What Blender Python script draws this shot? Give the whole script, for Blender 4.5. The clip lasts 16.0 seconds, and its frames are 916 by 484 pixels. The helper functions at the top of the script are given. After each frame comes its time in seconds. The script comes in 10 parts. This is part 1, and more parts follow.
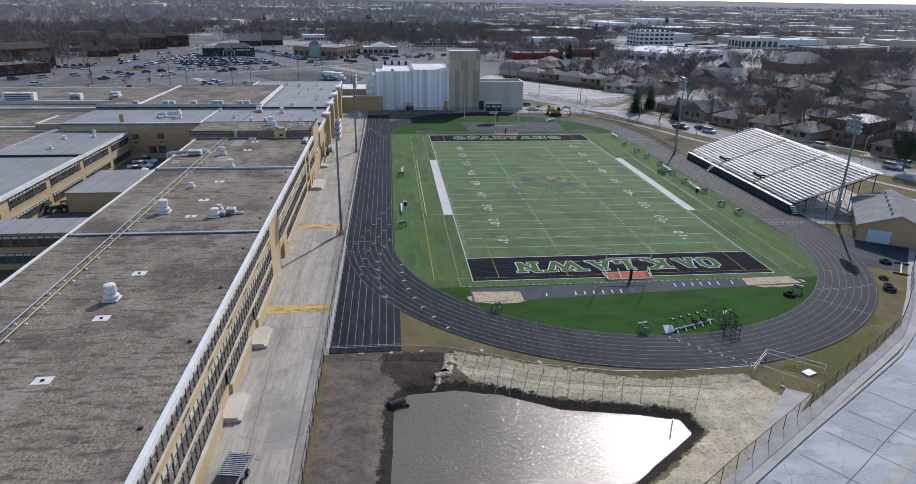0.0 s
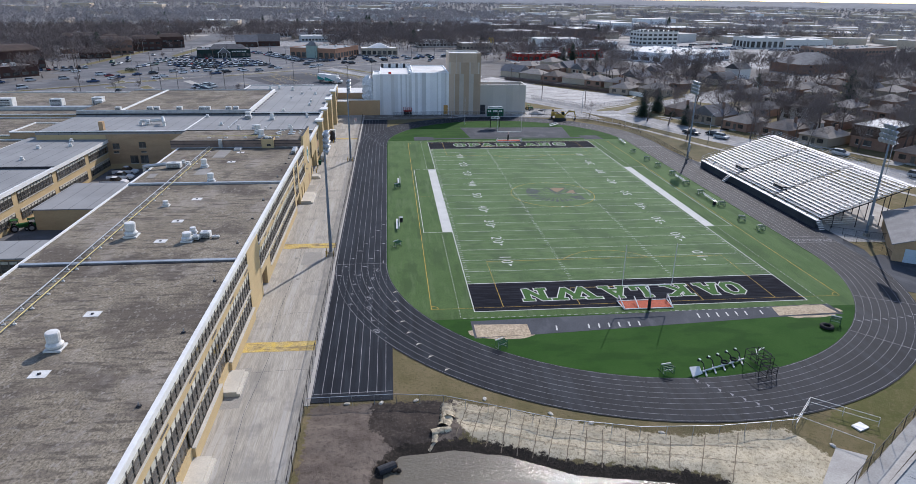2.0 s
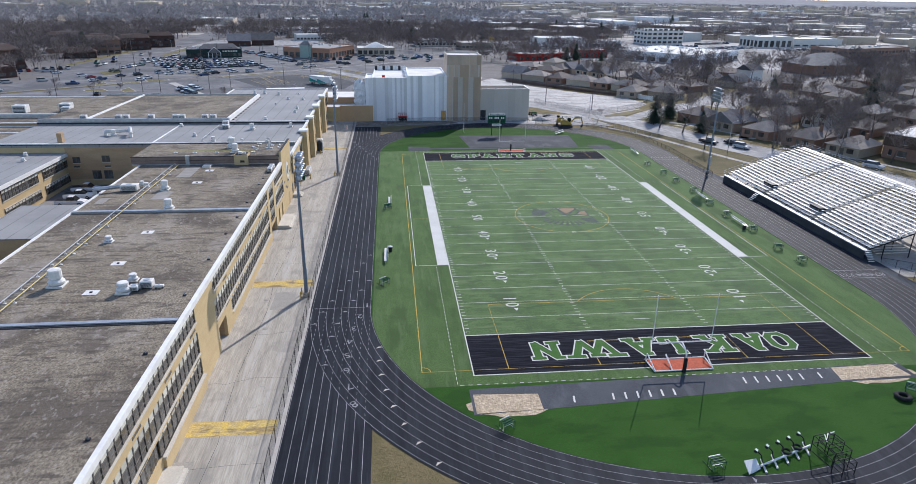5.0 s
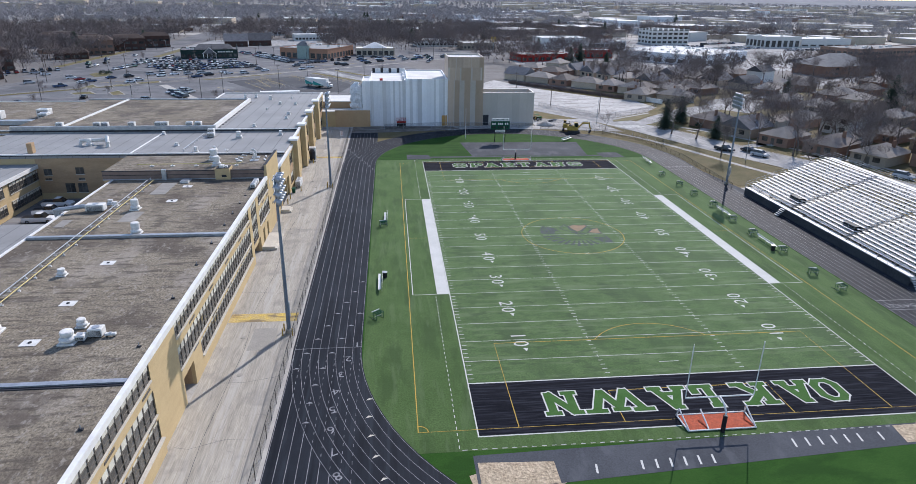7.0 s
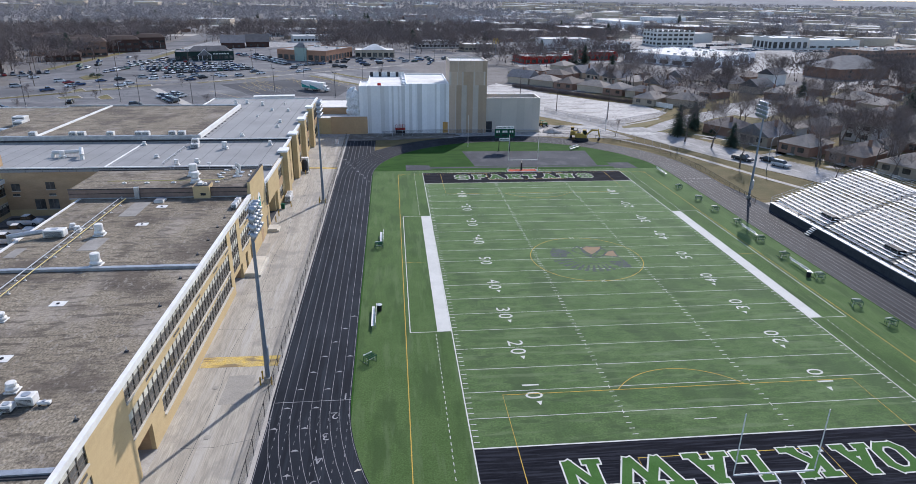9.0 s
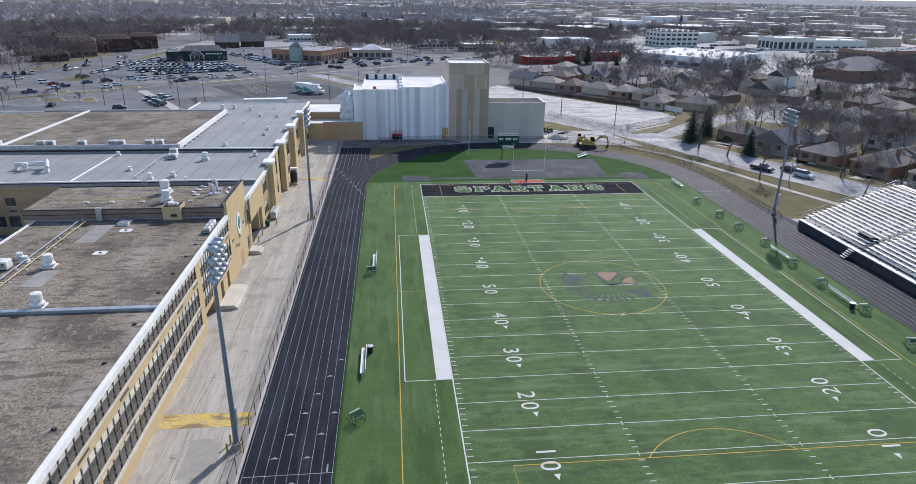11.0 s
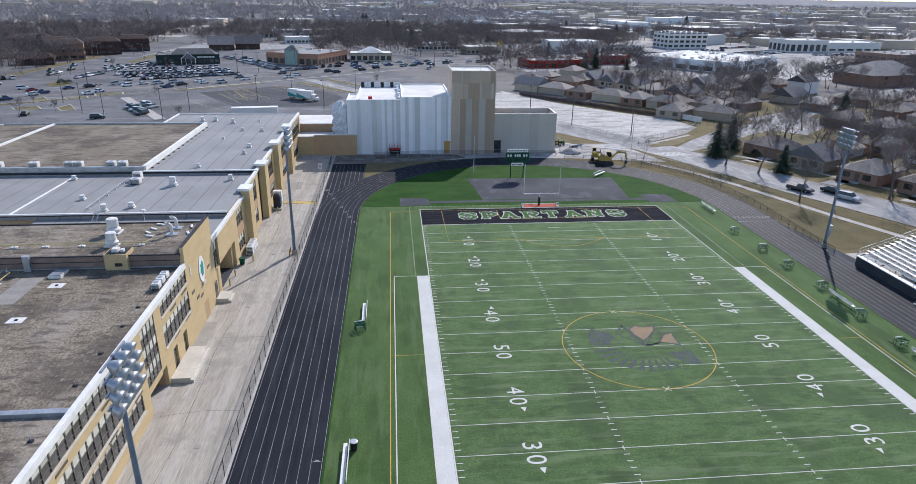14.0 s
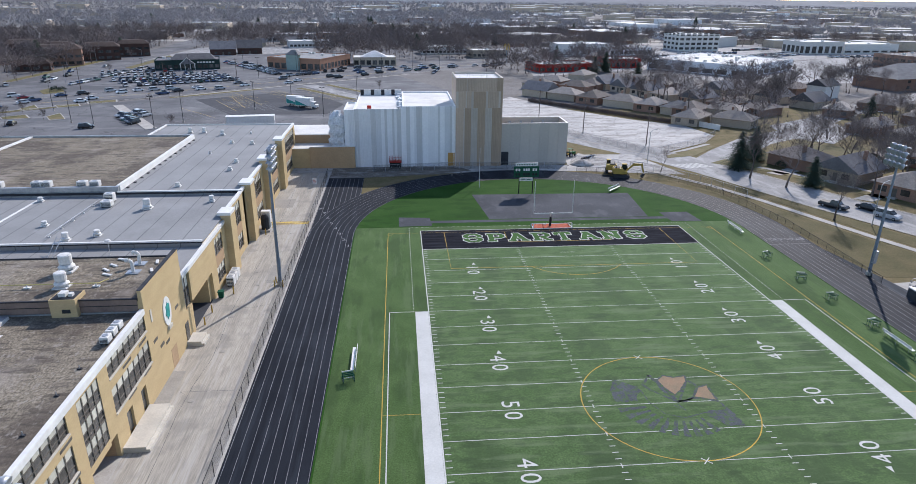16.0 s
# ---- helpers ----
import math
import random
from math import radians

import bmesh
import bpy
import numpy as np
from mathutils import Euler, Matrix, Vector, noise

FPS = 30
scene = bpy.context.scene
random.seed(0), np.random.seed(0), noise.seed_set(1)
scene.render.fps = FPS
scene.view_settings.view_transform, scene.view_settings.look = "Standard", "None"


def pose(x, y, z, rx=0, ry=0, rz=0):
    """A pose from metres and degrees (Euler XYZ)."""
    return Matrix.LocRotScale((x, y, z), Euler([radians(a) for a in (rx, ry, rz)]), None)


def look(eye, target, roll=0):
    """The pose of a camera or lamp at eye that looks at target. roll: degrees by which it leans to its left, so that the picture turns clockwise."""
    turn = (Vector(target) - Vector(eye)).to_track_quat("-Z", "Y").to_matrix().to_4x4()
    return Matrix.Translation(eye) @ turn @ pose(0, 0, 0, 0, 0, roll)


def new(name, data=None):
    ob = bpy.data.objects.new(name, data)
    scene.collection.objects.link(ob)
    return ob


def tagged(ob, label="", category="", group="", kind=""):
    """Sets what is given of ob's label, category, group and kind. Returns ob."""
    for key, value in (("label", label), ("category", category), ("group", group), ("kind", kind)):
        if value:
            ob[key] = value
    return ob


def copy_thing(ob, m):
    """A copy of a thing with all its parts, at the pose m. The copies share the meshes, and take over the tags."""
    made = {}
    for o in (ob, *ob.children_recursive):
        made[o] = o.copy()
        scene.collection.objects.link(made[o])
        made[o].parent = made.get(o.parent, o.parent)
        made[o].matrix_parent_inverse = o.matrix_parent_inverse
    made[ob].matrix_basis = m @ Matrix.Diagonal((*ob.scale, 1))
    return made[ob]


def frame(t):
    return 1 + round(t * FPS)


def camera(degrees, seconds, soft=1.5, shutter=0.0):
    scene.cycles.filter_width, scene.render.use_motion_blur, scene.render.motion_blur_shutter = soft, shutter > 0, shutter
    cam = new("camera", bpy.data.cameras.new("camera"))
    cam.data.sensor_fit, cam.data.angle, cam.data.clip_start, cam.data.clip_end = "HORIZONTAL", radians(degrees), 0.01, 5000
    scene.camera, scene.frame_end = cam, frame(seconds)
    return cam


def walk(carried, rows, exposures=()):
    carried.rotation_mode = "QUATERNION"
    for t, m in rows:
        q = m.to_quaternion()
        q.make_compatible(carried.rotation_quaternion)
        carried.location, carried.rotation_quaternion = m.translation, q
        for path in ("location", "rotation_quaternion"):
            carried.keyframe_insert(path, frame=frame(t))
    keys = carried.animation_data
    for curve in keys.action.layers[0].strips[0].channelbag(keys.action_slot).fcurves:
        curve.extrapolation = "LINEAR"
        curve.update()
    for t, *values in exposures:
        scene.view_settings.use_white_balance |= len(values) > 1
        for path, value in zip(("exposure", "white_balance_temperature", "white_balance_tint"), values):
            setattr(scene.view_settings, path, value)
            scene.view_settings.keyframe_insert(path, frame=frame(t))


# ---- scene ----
cam = camera(71.3, 16.0, soft=0.55)
PATH = [
    (0, (-12.044, -88.119, 40.564), (-11.841, -86.263, 39.847), 0.9),
    (0.5, (-11.781, -85.669, 40.53), (-11.579, -83.813, 39.813), 0.9),
    (1, (-11.488, -83.147, 40.508), (-11.287, -81.29, 39.791), 0.8),
    (1.5, (-11.176, -80.589, 40.512), (-10.975, -78.733, 39.795), 0.8),
    (2, (-10.875, -77.984, 40.527), (-10.674, -76.128, 39.81), 0.8),
    (2.5, (-10.543, -75.396, 40.523), (-10.341, -73.54, 39.805), 0.8),
    (3, (-10.189, -72.793, 40.516), (-9.987, -70.937, 39.798), 0.8),
    (3.5, (-9.811, -70.107, 40.519), (-9.608, -68.252, 39.799), 0.9),
    (4, (-9.438, -67.35, 40.52), (-9.235, -65.495, 39.799), 0.8),
    (6.5, (-7.966, -53.526, 40.451), (-7.767, -51.672, 39.725), 0.9),
    (7, (-7.741, -50.825, 40.431), (-7.543, -48.971, 39.706), 0.8),
    (7.5, (-7.556, -48.135, 40.407), (-7.358, -46.281, 39.683), 0.8),
    (8, (-7.382, -45.414, 40.382), (-7.185, -43.56, 39.657), 0.8),
    (8.5, (-7.148, -42.677, 40.353), (-6.952, -40.823, 39.628), 0.8),
    (9, (-6.911, -39.895, 40.323), (-6.716, -38.041, 39.6), 0.8),
    (11.5, (-5.947, -25.575, 40.095), (-5.748, -23.722, 39.369), 0.9),
    (12, (-5.752, -22.742, 40.095), (-5.555, -20.889, 39.37), 0.9),
    (12.5, (-5.544, -20.009, 40.138), (-5.346, -18.156, 39.412), 1.0),
    (13, (-5.348, -17.129, 40.188), (-5.151, -15.275, 39.464), 0.8),
    (13.5, (-5.185, -14.222, 40.198), (-4.989, -12.368, 39.474), 0.8),
    (14, (-4.99, -11.283, 40.18), (-4.795, -9.429, 39.456), 0.9),
    (14.5, (-4.713, -8.36, 40.16), (-4.521, -6.505, 39.438), 0.8),
    (15, (-4.309, -5.616, 40.147), (-4.122, -3.76, 39.426), 0.8),
    (15.5, (-3.856, -2.876, 40.14), (-3.675, -1.019, 39.42), 0.7),
    (16, (-3.376, -0.119, 40.13), (-3.202, 1.74, 39.412), 0.6),
]
walk(cam, [(t, look(e, g, r)) for t, e, g, r in PATH], [(0, 0.22, 6400, 16), (2, 0.44, 6400, 16), (4, 0.58, 6400, 16), (16, 0.58, 6400, 16)])

# ---------------------------------------------------------------- light
world = bpy.data.worlds.new("sky")
scene.world = world
world.use_nodes = True
SUN_EL, SUN_AZ = radians(35), math.atan2(0.49, 0.87)      # azimuth from +y towards +x
_nt = world.node_tree
_sky = _nt.nodes.new("ShaderNodeTexSky")
_sky.sky_type, _sky.sun_disc = "NISHITA", False
_sky.sun_elevation, _sky.sun_rotation = SUN_EL, SUN_AZ
_sky.air_density, _sky.dust_density, _sky.ozone_density = 1.0, 0.4, 2.0
_nt.links.new(_sky.outputs[0], _nt.nodes["Background"].inputs[0])
_nt.nodes["Background"].inputs[1].default_value = 0.145
sun_data = bpy.data.lights.new("sun", "SUN")
sun_data.energy, sun_data.angle, sun_data.color = 3.4, radians(0.6), (1.0, 0.968, 0.92)
sun = new("sun", sun_data)
_sd = Vector((math.sin(SUN_AZ) * math.cos(SUN_EL), math.cos(SUN_AZ) * math.cos(SUN_EL), math.sin(SUN_EL)))
sun.matrix_world = look(_sd * 300, (0, 0, 0))


# ---------------------------------------------------------------- materials
def mat(name, c, c2=None, rough=0.85, metal=0.0, s1=0.25, s2=6.0, var=0.25, bump=0.25, dist=0.02, stretch=(1, 1, 1),
        rand=0.0, spec=0.08, thr=(0.35, 0.65)):
    """Two-scale procedural surface: broad patches between c and c2, fine grain, small relief; rand varies it object by object."""
    m = bpy.data.materials.new(name)
    m.use_nodes = True
    nt = m.node_tree
    n, ln = nt.nodes, nt.links
    p = n["Principled BSDF"]
    p.inputs["Roughness"].default_value, p.inputs["Metallic"].default_value = rough, metal
    p.inputs["Specular IOR Level"].default_value = spec
    co = n.new("ShaderNodeTexCoord")
    mp = n.new("ShaderNodeMapping")
    mp.inputs["Scale"].default_value = stretch
    ln.new(co.outputs["Object"], mp.inputs["Vector"])
    a, b = n.new("ShaderNodeTexNoise"), n.new("ShaderNodeTexNoise")
    a.inputs["Scale"].default_value, a.inputs["Detail"].default_value, a.inputs["Roughness"].default_value = s1, 6, 0.6
    b.inputs["Scale"].default_value, b.inputs["Detail"].default_value, b.inputs["Roughness"].default_value = s2, 4, 0.65
    for t in (a, b):
        ln.new(mp.outputs[0], t.inputs["Vector"])
    r = n.new("ShaderNodeMapRange")
    r.inputs["From Min"].default_value, r.inputs["From Max"].default_value = thr
    ln.new(a.outputs[0], r.inputs["Value"])
    mx = n.new("ShaderNodeMix")
    mx.data_type = "RGBA"
    mx.inputs["A"].default_value = (*c, 1)
    mx.inputs["B"].default_value = (*(c2 or [v * 0.8 for v in c]), 1)
    ln.new(r.outputs[0], mx.inputs["Factor"])
    g = n.new("ShaderNodeMapRange")
    g.inputs["From Min"].default_value, g.inputs["From Max"].default_value = 0.25, 0.75
    g.inputs["To Min"].default_value, g.inputs["To Max"].default_value = 1 - var, 1 + var
    ln.new(b.outputs[0], g.inputs["Value"])
    hs = n.new("ShaderNodeHueSaturation")
    ln.new(mx.outputs["Result"], hs.inputs["Color"])
    if rand:
        oi = n.new("ShaderNodeObjectInfo")
        rr = n.new("ShaderNodeMapRange")
        rr.inputs["To Min"].default_value, rr.inputs["To Max"].default_value = 1 - rand, 1 + rand
        ln.new(oi.outputs["Random"], rr.inputs["Value"])
        mu = n.new("ShaderNodeMath")
        mu.operation = "MULTIPLY"
        ln.new(g.outputs[0], mu.inputs[0]), ln.new(rr.outputs[0], mu.inputs[1])
        ln.new(mu.outputs[0], hs.inputs["Value"])
    else:
        ln.new(g.outputs[0], hs.inputs["Value"])
    ln.new(hs.outputs[0], p.inputs["Base Color"])
    if bump:
        bp = n.new("ShaderNodeBump")
        bp.inputs["Strength"].default_value, bp.inputs["Distance"].default_value = bump, dist
        ln.new(b.outputs[0], bp.inputs["Height"])
        ln.new(bp.outputs[0], p.inputs["Normal"])
    return m


def over(m, kind, colour, amount=0.6, scale=1.0, width=0.03, stretch=(1, 1, 1), offset=(0, 0, 0)):
    """Adds cracks, spots or lines of another colour over a material made by mat()."""
    nt = m.node_tree
    n, ln = nt.nodes, nt.links
    p = n["Principled BSDF"]
    src = p.inputs["Base Color"].links[0].from_socket
    co = n.new("ShaderNodeTexCoord")
    mp = n.new("ShaderNodeMapping")
    mp.inputs["Scale"].default_value, mp.inputs["Location"].default_value = stretch, offset
    ln.new(co.outputs["Object"], mp.inputs["Vector"])
    r = n.new("ShaderNodeMapRange")
    r.inputs["To Min"].default_value, r.inputs["To Max"].default_value = amount, 0.0
    if kind == "cracks":
        wob = n.new("ShaderNodeTexNoise")
        wob.inputs["Scale"].default_value, wob.inputs["Detail"].default_value = scale * 2.5, 5
        ln.new(mp.outputs[0], wob.inputs["Vector"])
        ad = n.new("ShaderNodeVectorMath")
        ad.operation = "MULTIPLY_ADD"
        ad.inputs[1].default_value = (0.35 / scale,) * 3
        ln.new(wob.outputs["Color"], ad.inputs[0]), ln.new(mp.outputs[0], ad.inputs[2])
        v = n.new("ShaderNodeTexVoronoi")
        v.feature = "DISTANCE_TO_EDGE"
        v.inputs["Scale"].default_value = scale
        ln.new(ad.outputs[0], v.inputs["Vector"])
        ln.new(v.outputs["Distance"], r.inputs["Value"])
        r.inputs["From Min"].default_value, r.inputs["From Max"].default_value = width * 0.3, width
    elif kind == "lines":
        w = n.new("ShaderNodeTexWave")
        w.wave_type, w.bands_direction, w.wave_profile = "BANDS", "X", "SIN"
        w.inputs["Scale"].default_value, w.inputs["Distortion"].default_value = scale, 0.0
        ln.new(mp.outputs[0], w.inputs["Vector"])
        ln.new(w.outputs["Fac"], r.inputs["Value"])
        r.inputs["From Min"].default_value, r.inputs["From Max"].default_value = 0.0, width
    else:
        w = n.new("ShaderNodeTexNoise")
        w.inputs["Scale"].default_value, w.inputs["Detail"].default_value, w.inputs["Roughness"].default_value = scale, 5, 0.6
        ln.new(mp.outputs[0], w.inputs["Vector"])
        ln.new(w.outputs[0], r.inputs["Value"])
        r.inputs["From Min"].default_value, r.inputs["From Max"].default_value = width, width + 0.1
    mx = n.new("ShaderNodeMix")
    mx.data_type = "RGBA"
    ln.new(r.outputs[0], mx.inputs["Factor"])
    ln.new(src, mx.inputs["A"])
    mx.inputs["B"].default_value = (*colour, 1)
    ln.new(mx.outputs["Result"], p.inputs["Base Color"])
    return m


M = {}
M["lawn"] = mat("dry_lawn", (0.105, 0.10, 0.042), (0.165, 0.138, 0.07), s1=0.12, s2=3, bump=0.6, dist=0.05)
M["suburb"] = mat("winter_ground", (0.13, 0.122, 0.08), (0.21, 0.19, 0.16), s1=0.03, s2=0.6, bump=0.3)
M["soil"] = mat("turned_soil", (0.21, 0.165, 0.125), (0.135, 0.10, 0.075), s1=0.35, s2=2.5, var=0.4, bump=1.0, dist=0.15)
M["mud"] = mat("wet_mud", (0.035, 0.028, 0.022), (0.06, 0.047, 0.036), rough=0.6, s1=0.8, s2=4, var=0.4, bump=1.0, dist=0.12)
M["straw"] = mat("straw_erosion_blanket", (0.56, 0.48, 0.34), (0.40, 0.34, 0.24), s1=0.5, s2=5, var=0.35, bump=0.9, dist=0.06)
over(M["straw"], "lines", (0.10, 0.075, 0.05), 0.65, 0.2, 0.02)
over(M["straw"], "spots", (0.16, 0.12, 0.08), 0.6, 0.9, 0.30)
over(M["straw"], "spots", (0.12, 0.095, 0.07), 0.55, 2.6, 0.37, (1, 0.6, 1), (5, 2, 0))
over(M["soil"], "spots", (0.045, 0.035, 0.028), 0.6, 1.6, 0.38, (1, 1, 1), (2, 8, 0))
over(M["lawn"], "spots", (0.21, 0.165, 0.10), 0.55, 0.35, 0.38, (1, 1, 1), (6, 1, 0))
M["turf"] = mat("green_synthetic_turf", (0.058, 0.102, 0.034), (0.080, 0.126, 0.049), s1=0.22, s2=5, var=0.42, bump=0.4, dist=0.025, rough=0.85, spec=0.07)
over(M["turf"], "spots", (0.04, 0.066, 0.028), 0.65, 0.10, 0.38, (1.6, 0.8, 1))
over(M["turf"], "spots", (0.046, 0.076, 0.03), 0.6, 0.9, 0.40, (0.7, 1.3, 1), (4, 4, 0))
over(M["turf"], "spots", (0.036, 0.058, 0.026), 0.7, 0.42, 0.34, (0.6, 1.6, 1), (21, 3, 0))
over(M["turf"], "spots", (0.15, 0.19, 0.105), 0.4, 0.35, 0.37, (0.3, 2.0, 1), (13, 4, 0))
M["turf_side"] = mat("bright_green_turf", (0.050, 0.090, 0.027), (0.068, 0.112, 0.038), s1=0.2, s2=6, var=0.4, bump=0.35, rough=0.88, spec=0.06)
over(M["turf_side"], "spots", (0.034, 0.06, 0.021), 0.65, 0.14, 0.40, (2.2, 0.5, 1))
over(M["turf_side"], "spots", (0.095, 0.135, 0.062), 0.5, 0.3, 0.36, (2.5, 0.3, 1), (5, 40, 0))
for key, amount in (("turf", 0.22), ("turf_side", 0.16)):
    fibre = M[key].node_tree.nodes["Principled BSDF"]
    fibre.inputs["Sheen Weight"].default_value, fibre.inputs["Sheen Roughness"].default_value = amount, 0.4
    fibre.inputs["Sheen Tint"].default_value = (0.55, 0.8, 0.42, 1)
M["turf_end"] = mat("deep_green_turf", (0.019, 0.062, 0.009), (0.029, 0.078, 0.014), s1=0.15, s2=8, var=0.3, bump=0.35, rough=0.9, spec=0.06)
over(M["turf_end"], "spots", (0.014, 0.046, 0.008), 0.6, 0.2, 0.40, (0.7, 1.8, 1))
M["endzone"] = mat("black_turf", (0.007, 0.0075, 0.011), (0.013, 0.014, 0.018), s1=0.5, s2=9, var=0.45, bump=0.3, stretch=(0.25, 2.2, 1), rough=1.0, spec=0.05)
over(M["endzone"], "spots", (0.034, 0.036, 0.046), 0.6, 1.4, 0.42, (0.12, 2.4, 1))
M["track"] = mat("black_rubber_track", (0.0115, 0.0135, 0.0185), (0.018, 0.021, 0.0275), rough=0.66, s1=0.07, s2=20, var=0.3, bump=0.2, dist=0.008, spec=0.06)
over(M["track"], "spots", (0.026, 0.031, 0.039), 0.5, 0.05, 0.38)
over(M["track"], "spots", (0.03, 0.036, 0.045), 0.5, 0.8, 0.38, (1.4, 0.10, 1), (3, 5, 0))
over(M["track"], "spots", (0.006, 0.007, 0.01), 0.5, 0.6, 0.38, (1.6, 0.08, 1), (9, 2, 0))
M["track"].node_tree.nodes["Principled BSDF"].inputs["Specular Tint"].default_value = (0.84, 0.92, 1.0, 1)
M["apron"] = mat("weathered_dark_asphalt", (0.026, 0.032, 0.042), (0.044, 0.052, 0.064), rough=0.75, s1=0.12, s2=6, var=0.4, bump=0.2, stretch=(1, 0.3, 1), spec=0.06)
over(M["apron"], "spots", (0.10, 0.115, 0.132), 0.6, 0.5, 0.37, (1.8, 0.10, 1))
over(M["apron"], "spots", (0.012, 0.015, 0.02), 0.6, 0.45, 0.38, (1.6, 0.08, 1), (7, 3, 0))
M["apron"].node_tree.nodes["Principled BSDF"].inputs["Specular Tint"].default_value = (0.72, 0.88, 1.0, 1)
over(M["apron"], "cracks", (0.015, 0.016, 0.018), 0.5, 0.12, 0.02, (1, 0.4, 1))
M["asphalt"] = mat("grey_asphalt", (0.125, 0.125, 0.128), (0.17, 0.169, 0.17), s1=0.05, s2=5, var=0.22, bump=0.25)
over(M["asphalt"], "cracks", (0.05, 0.05, 0.052), 0.55, 0.07, 0.014)
over(M["asphalt"], "spots", (0.28, 0.275, 0.265), 0.5, 0.05, 0.36, (1, 2.2, 1), (5, 1, 0))
over(M["asphalt"], "spots", (0.085, 0.085, 0.088), 0.6, 0.03, 0.40, (1, 1, 1), (31, 7, 0))
M["lot_dark"] = mat("newer_dark_asphalt", (0.062, 0.063, 0.067), (0.085, 0.086, 0.09), s1=0.08, s2=6, var=0.2, bump=0.2)
over(M["lot_dark"], "cracks", (0.15, 0.15, 0.15), 0.35, 0.06, 0.01)
M["pad"] = mat("dark_asphalt_pad", (0.045, 0.049, 0.057), (0.07, 0.075, 0.084), s1=0.1, s2=6, var=0.25)
over(M["pad"], "spots", (0.10, 0.106, 0.115), 0.5, 0.4, 0.36, (1, 0.5, 1))
M["concrete"] = mat("worn_concrete", (0.39, 0.36, 0.305), (0.305, 0.282, 0.239), s1=0.3, s2=4, var=0.3, bump=0.2, stretch=(2.2, 0.12, 1))
over(M["concrete"], "spots", (0.42, 0.40, 0.365), 0.6, 0.5, 0.38, (2.0, 0.10, 1), (2, 8, 0))
over(M["concrete"], "cracks", (0.16, 0.15, 0.14), 0.22, 0.08, 0.004)
over(M["concrete"], "spots", (0.22, 0.21, 0.19), 0.55, 0.18, 0.36)
over(M["concrete"], "spots", (0.20, 0.19, 0.17), 0.45, 0.9, 0.34, (2.5, 0.2, 1), (6, 2, 0))
M["walkway"] = mat("pale_concrete", (0.42, 0.40, 0.36), (0.33, 0.31, 0.28), s1=0.4, s2=6, var=0.15, bump=0.15)
M["road"] = mat("pale_worn_road", (0.31, 0.305, 0.295), (0.22, 0.217, 0.21), s1=0.12, s2=3, var=0.2, bump=0.2)
over(M["road"], "cracks", (0.12, 0.12, 0.12), 0.4, 0.10, 0.008)
over(M["road"], "spots", (0.40, 0.395, 0.385), 0.6, 0.25, 0.40, (1.5, 0.5, 1))
M["chalky"] = mat("bleached_lot", (0.50, 0.48, 0.45), (0.36, 0.35, 0.33), s1=0.08, s2=3, var=0.2, stretch=(1, 2, 1))
over(M["chalky"], "cracks", (0.2, 0.19, 0.18), 0.6, 0.07, 0.015)
over(M["chalky"], "spots", (0.24, 0.225, 0.205), 0.7, 0.14, 0.40, (0.6, 1.6, 1))
over(M["chalky"], "spots", (0.19, 0.175, 0.155), 0.6, 0.6, 0.36, (1, 1, 1), (9, 3, 0))
M["white"] = mat("white_field_paint", (0.54, 0.535, 0.50), (0.48, 0.478, 0.445), s1=0.4, s2=5, var=0.10, bump=0.1)
M["lane"] = mat("worn_white_lane_paint", (0.30, 0.30, 0.31), (0.15, 0.15, 0.16), s1=0.4, s2=7, var=0.25, bump=0)
M["yellow"] = mat("ochre_line_paint", (0.50, 0.33, 0.06), (0.36, 0.26, 0.07), s1=0.5, s2=6, var=0.2, bump=0)
M["yellow_worn"] = mat("worn_yellow_paint", (0.56, 0.40, 0.10), (0.42, 0.33, 0.17), s1=0.9, s2=5, var=0.35, bump=0.1)
over(M["yellow_worn"], "spots", (0.17, 0.13, 0.09), 0.8, 0.8, 0.40, (0.35, 1.2, 1))
M["letter"] = mat("green_letter_turf", (0.036, 0.10, 0.02), (0.05, 0.12, 0.03), s1=0.5, s2=9, var=0.2, bump=0.2)
M["tan_turf"] = mat("faded_orange_turf", (0.29, 0.19, 0.12), (0.22, 0.17, 0.11), s1=0.6, s2=8, var=0.2, bump=0.2)
M["ink_turf"] = mat("faded_dark_blue_turf", (0.062, 0.067, 0.078), (0.085, 0.095, 0.098), s1=0.6, s2=8, var=0.4, bump=0.2)
over(M["ink_turf"], "spots", (0.07, 0.115, 0.045), 0.8, 1.8, 0.42)
M["trench"] = mat("straw_strewn_soil", (0.235, 0.195, 0.14), (0.16, 0.13, 0.095), s1=0.6, s2=3, var=0.35, bump=0.3)
M["sand"] = mat("raked_sand", (0.50, 0.40, 0.28), (0.38, 0.30, 0.205), s1=0.9, s2=3.2, var=0.45, bump=1.0, dist=0.25)
M["brick"] = mat("tan_face_brick", (0.51, 0.385, 0.215), (0.46, 0.345, 0.19), s1=0.3, s2=3.2, var=0.10, bump=0.15, stretch=(1, 1, 3.4))
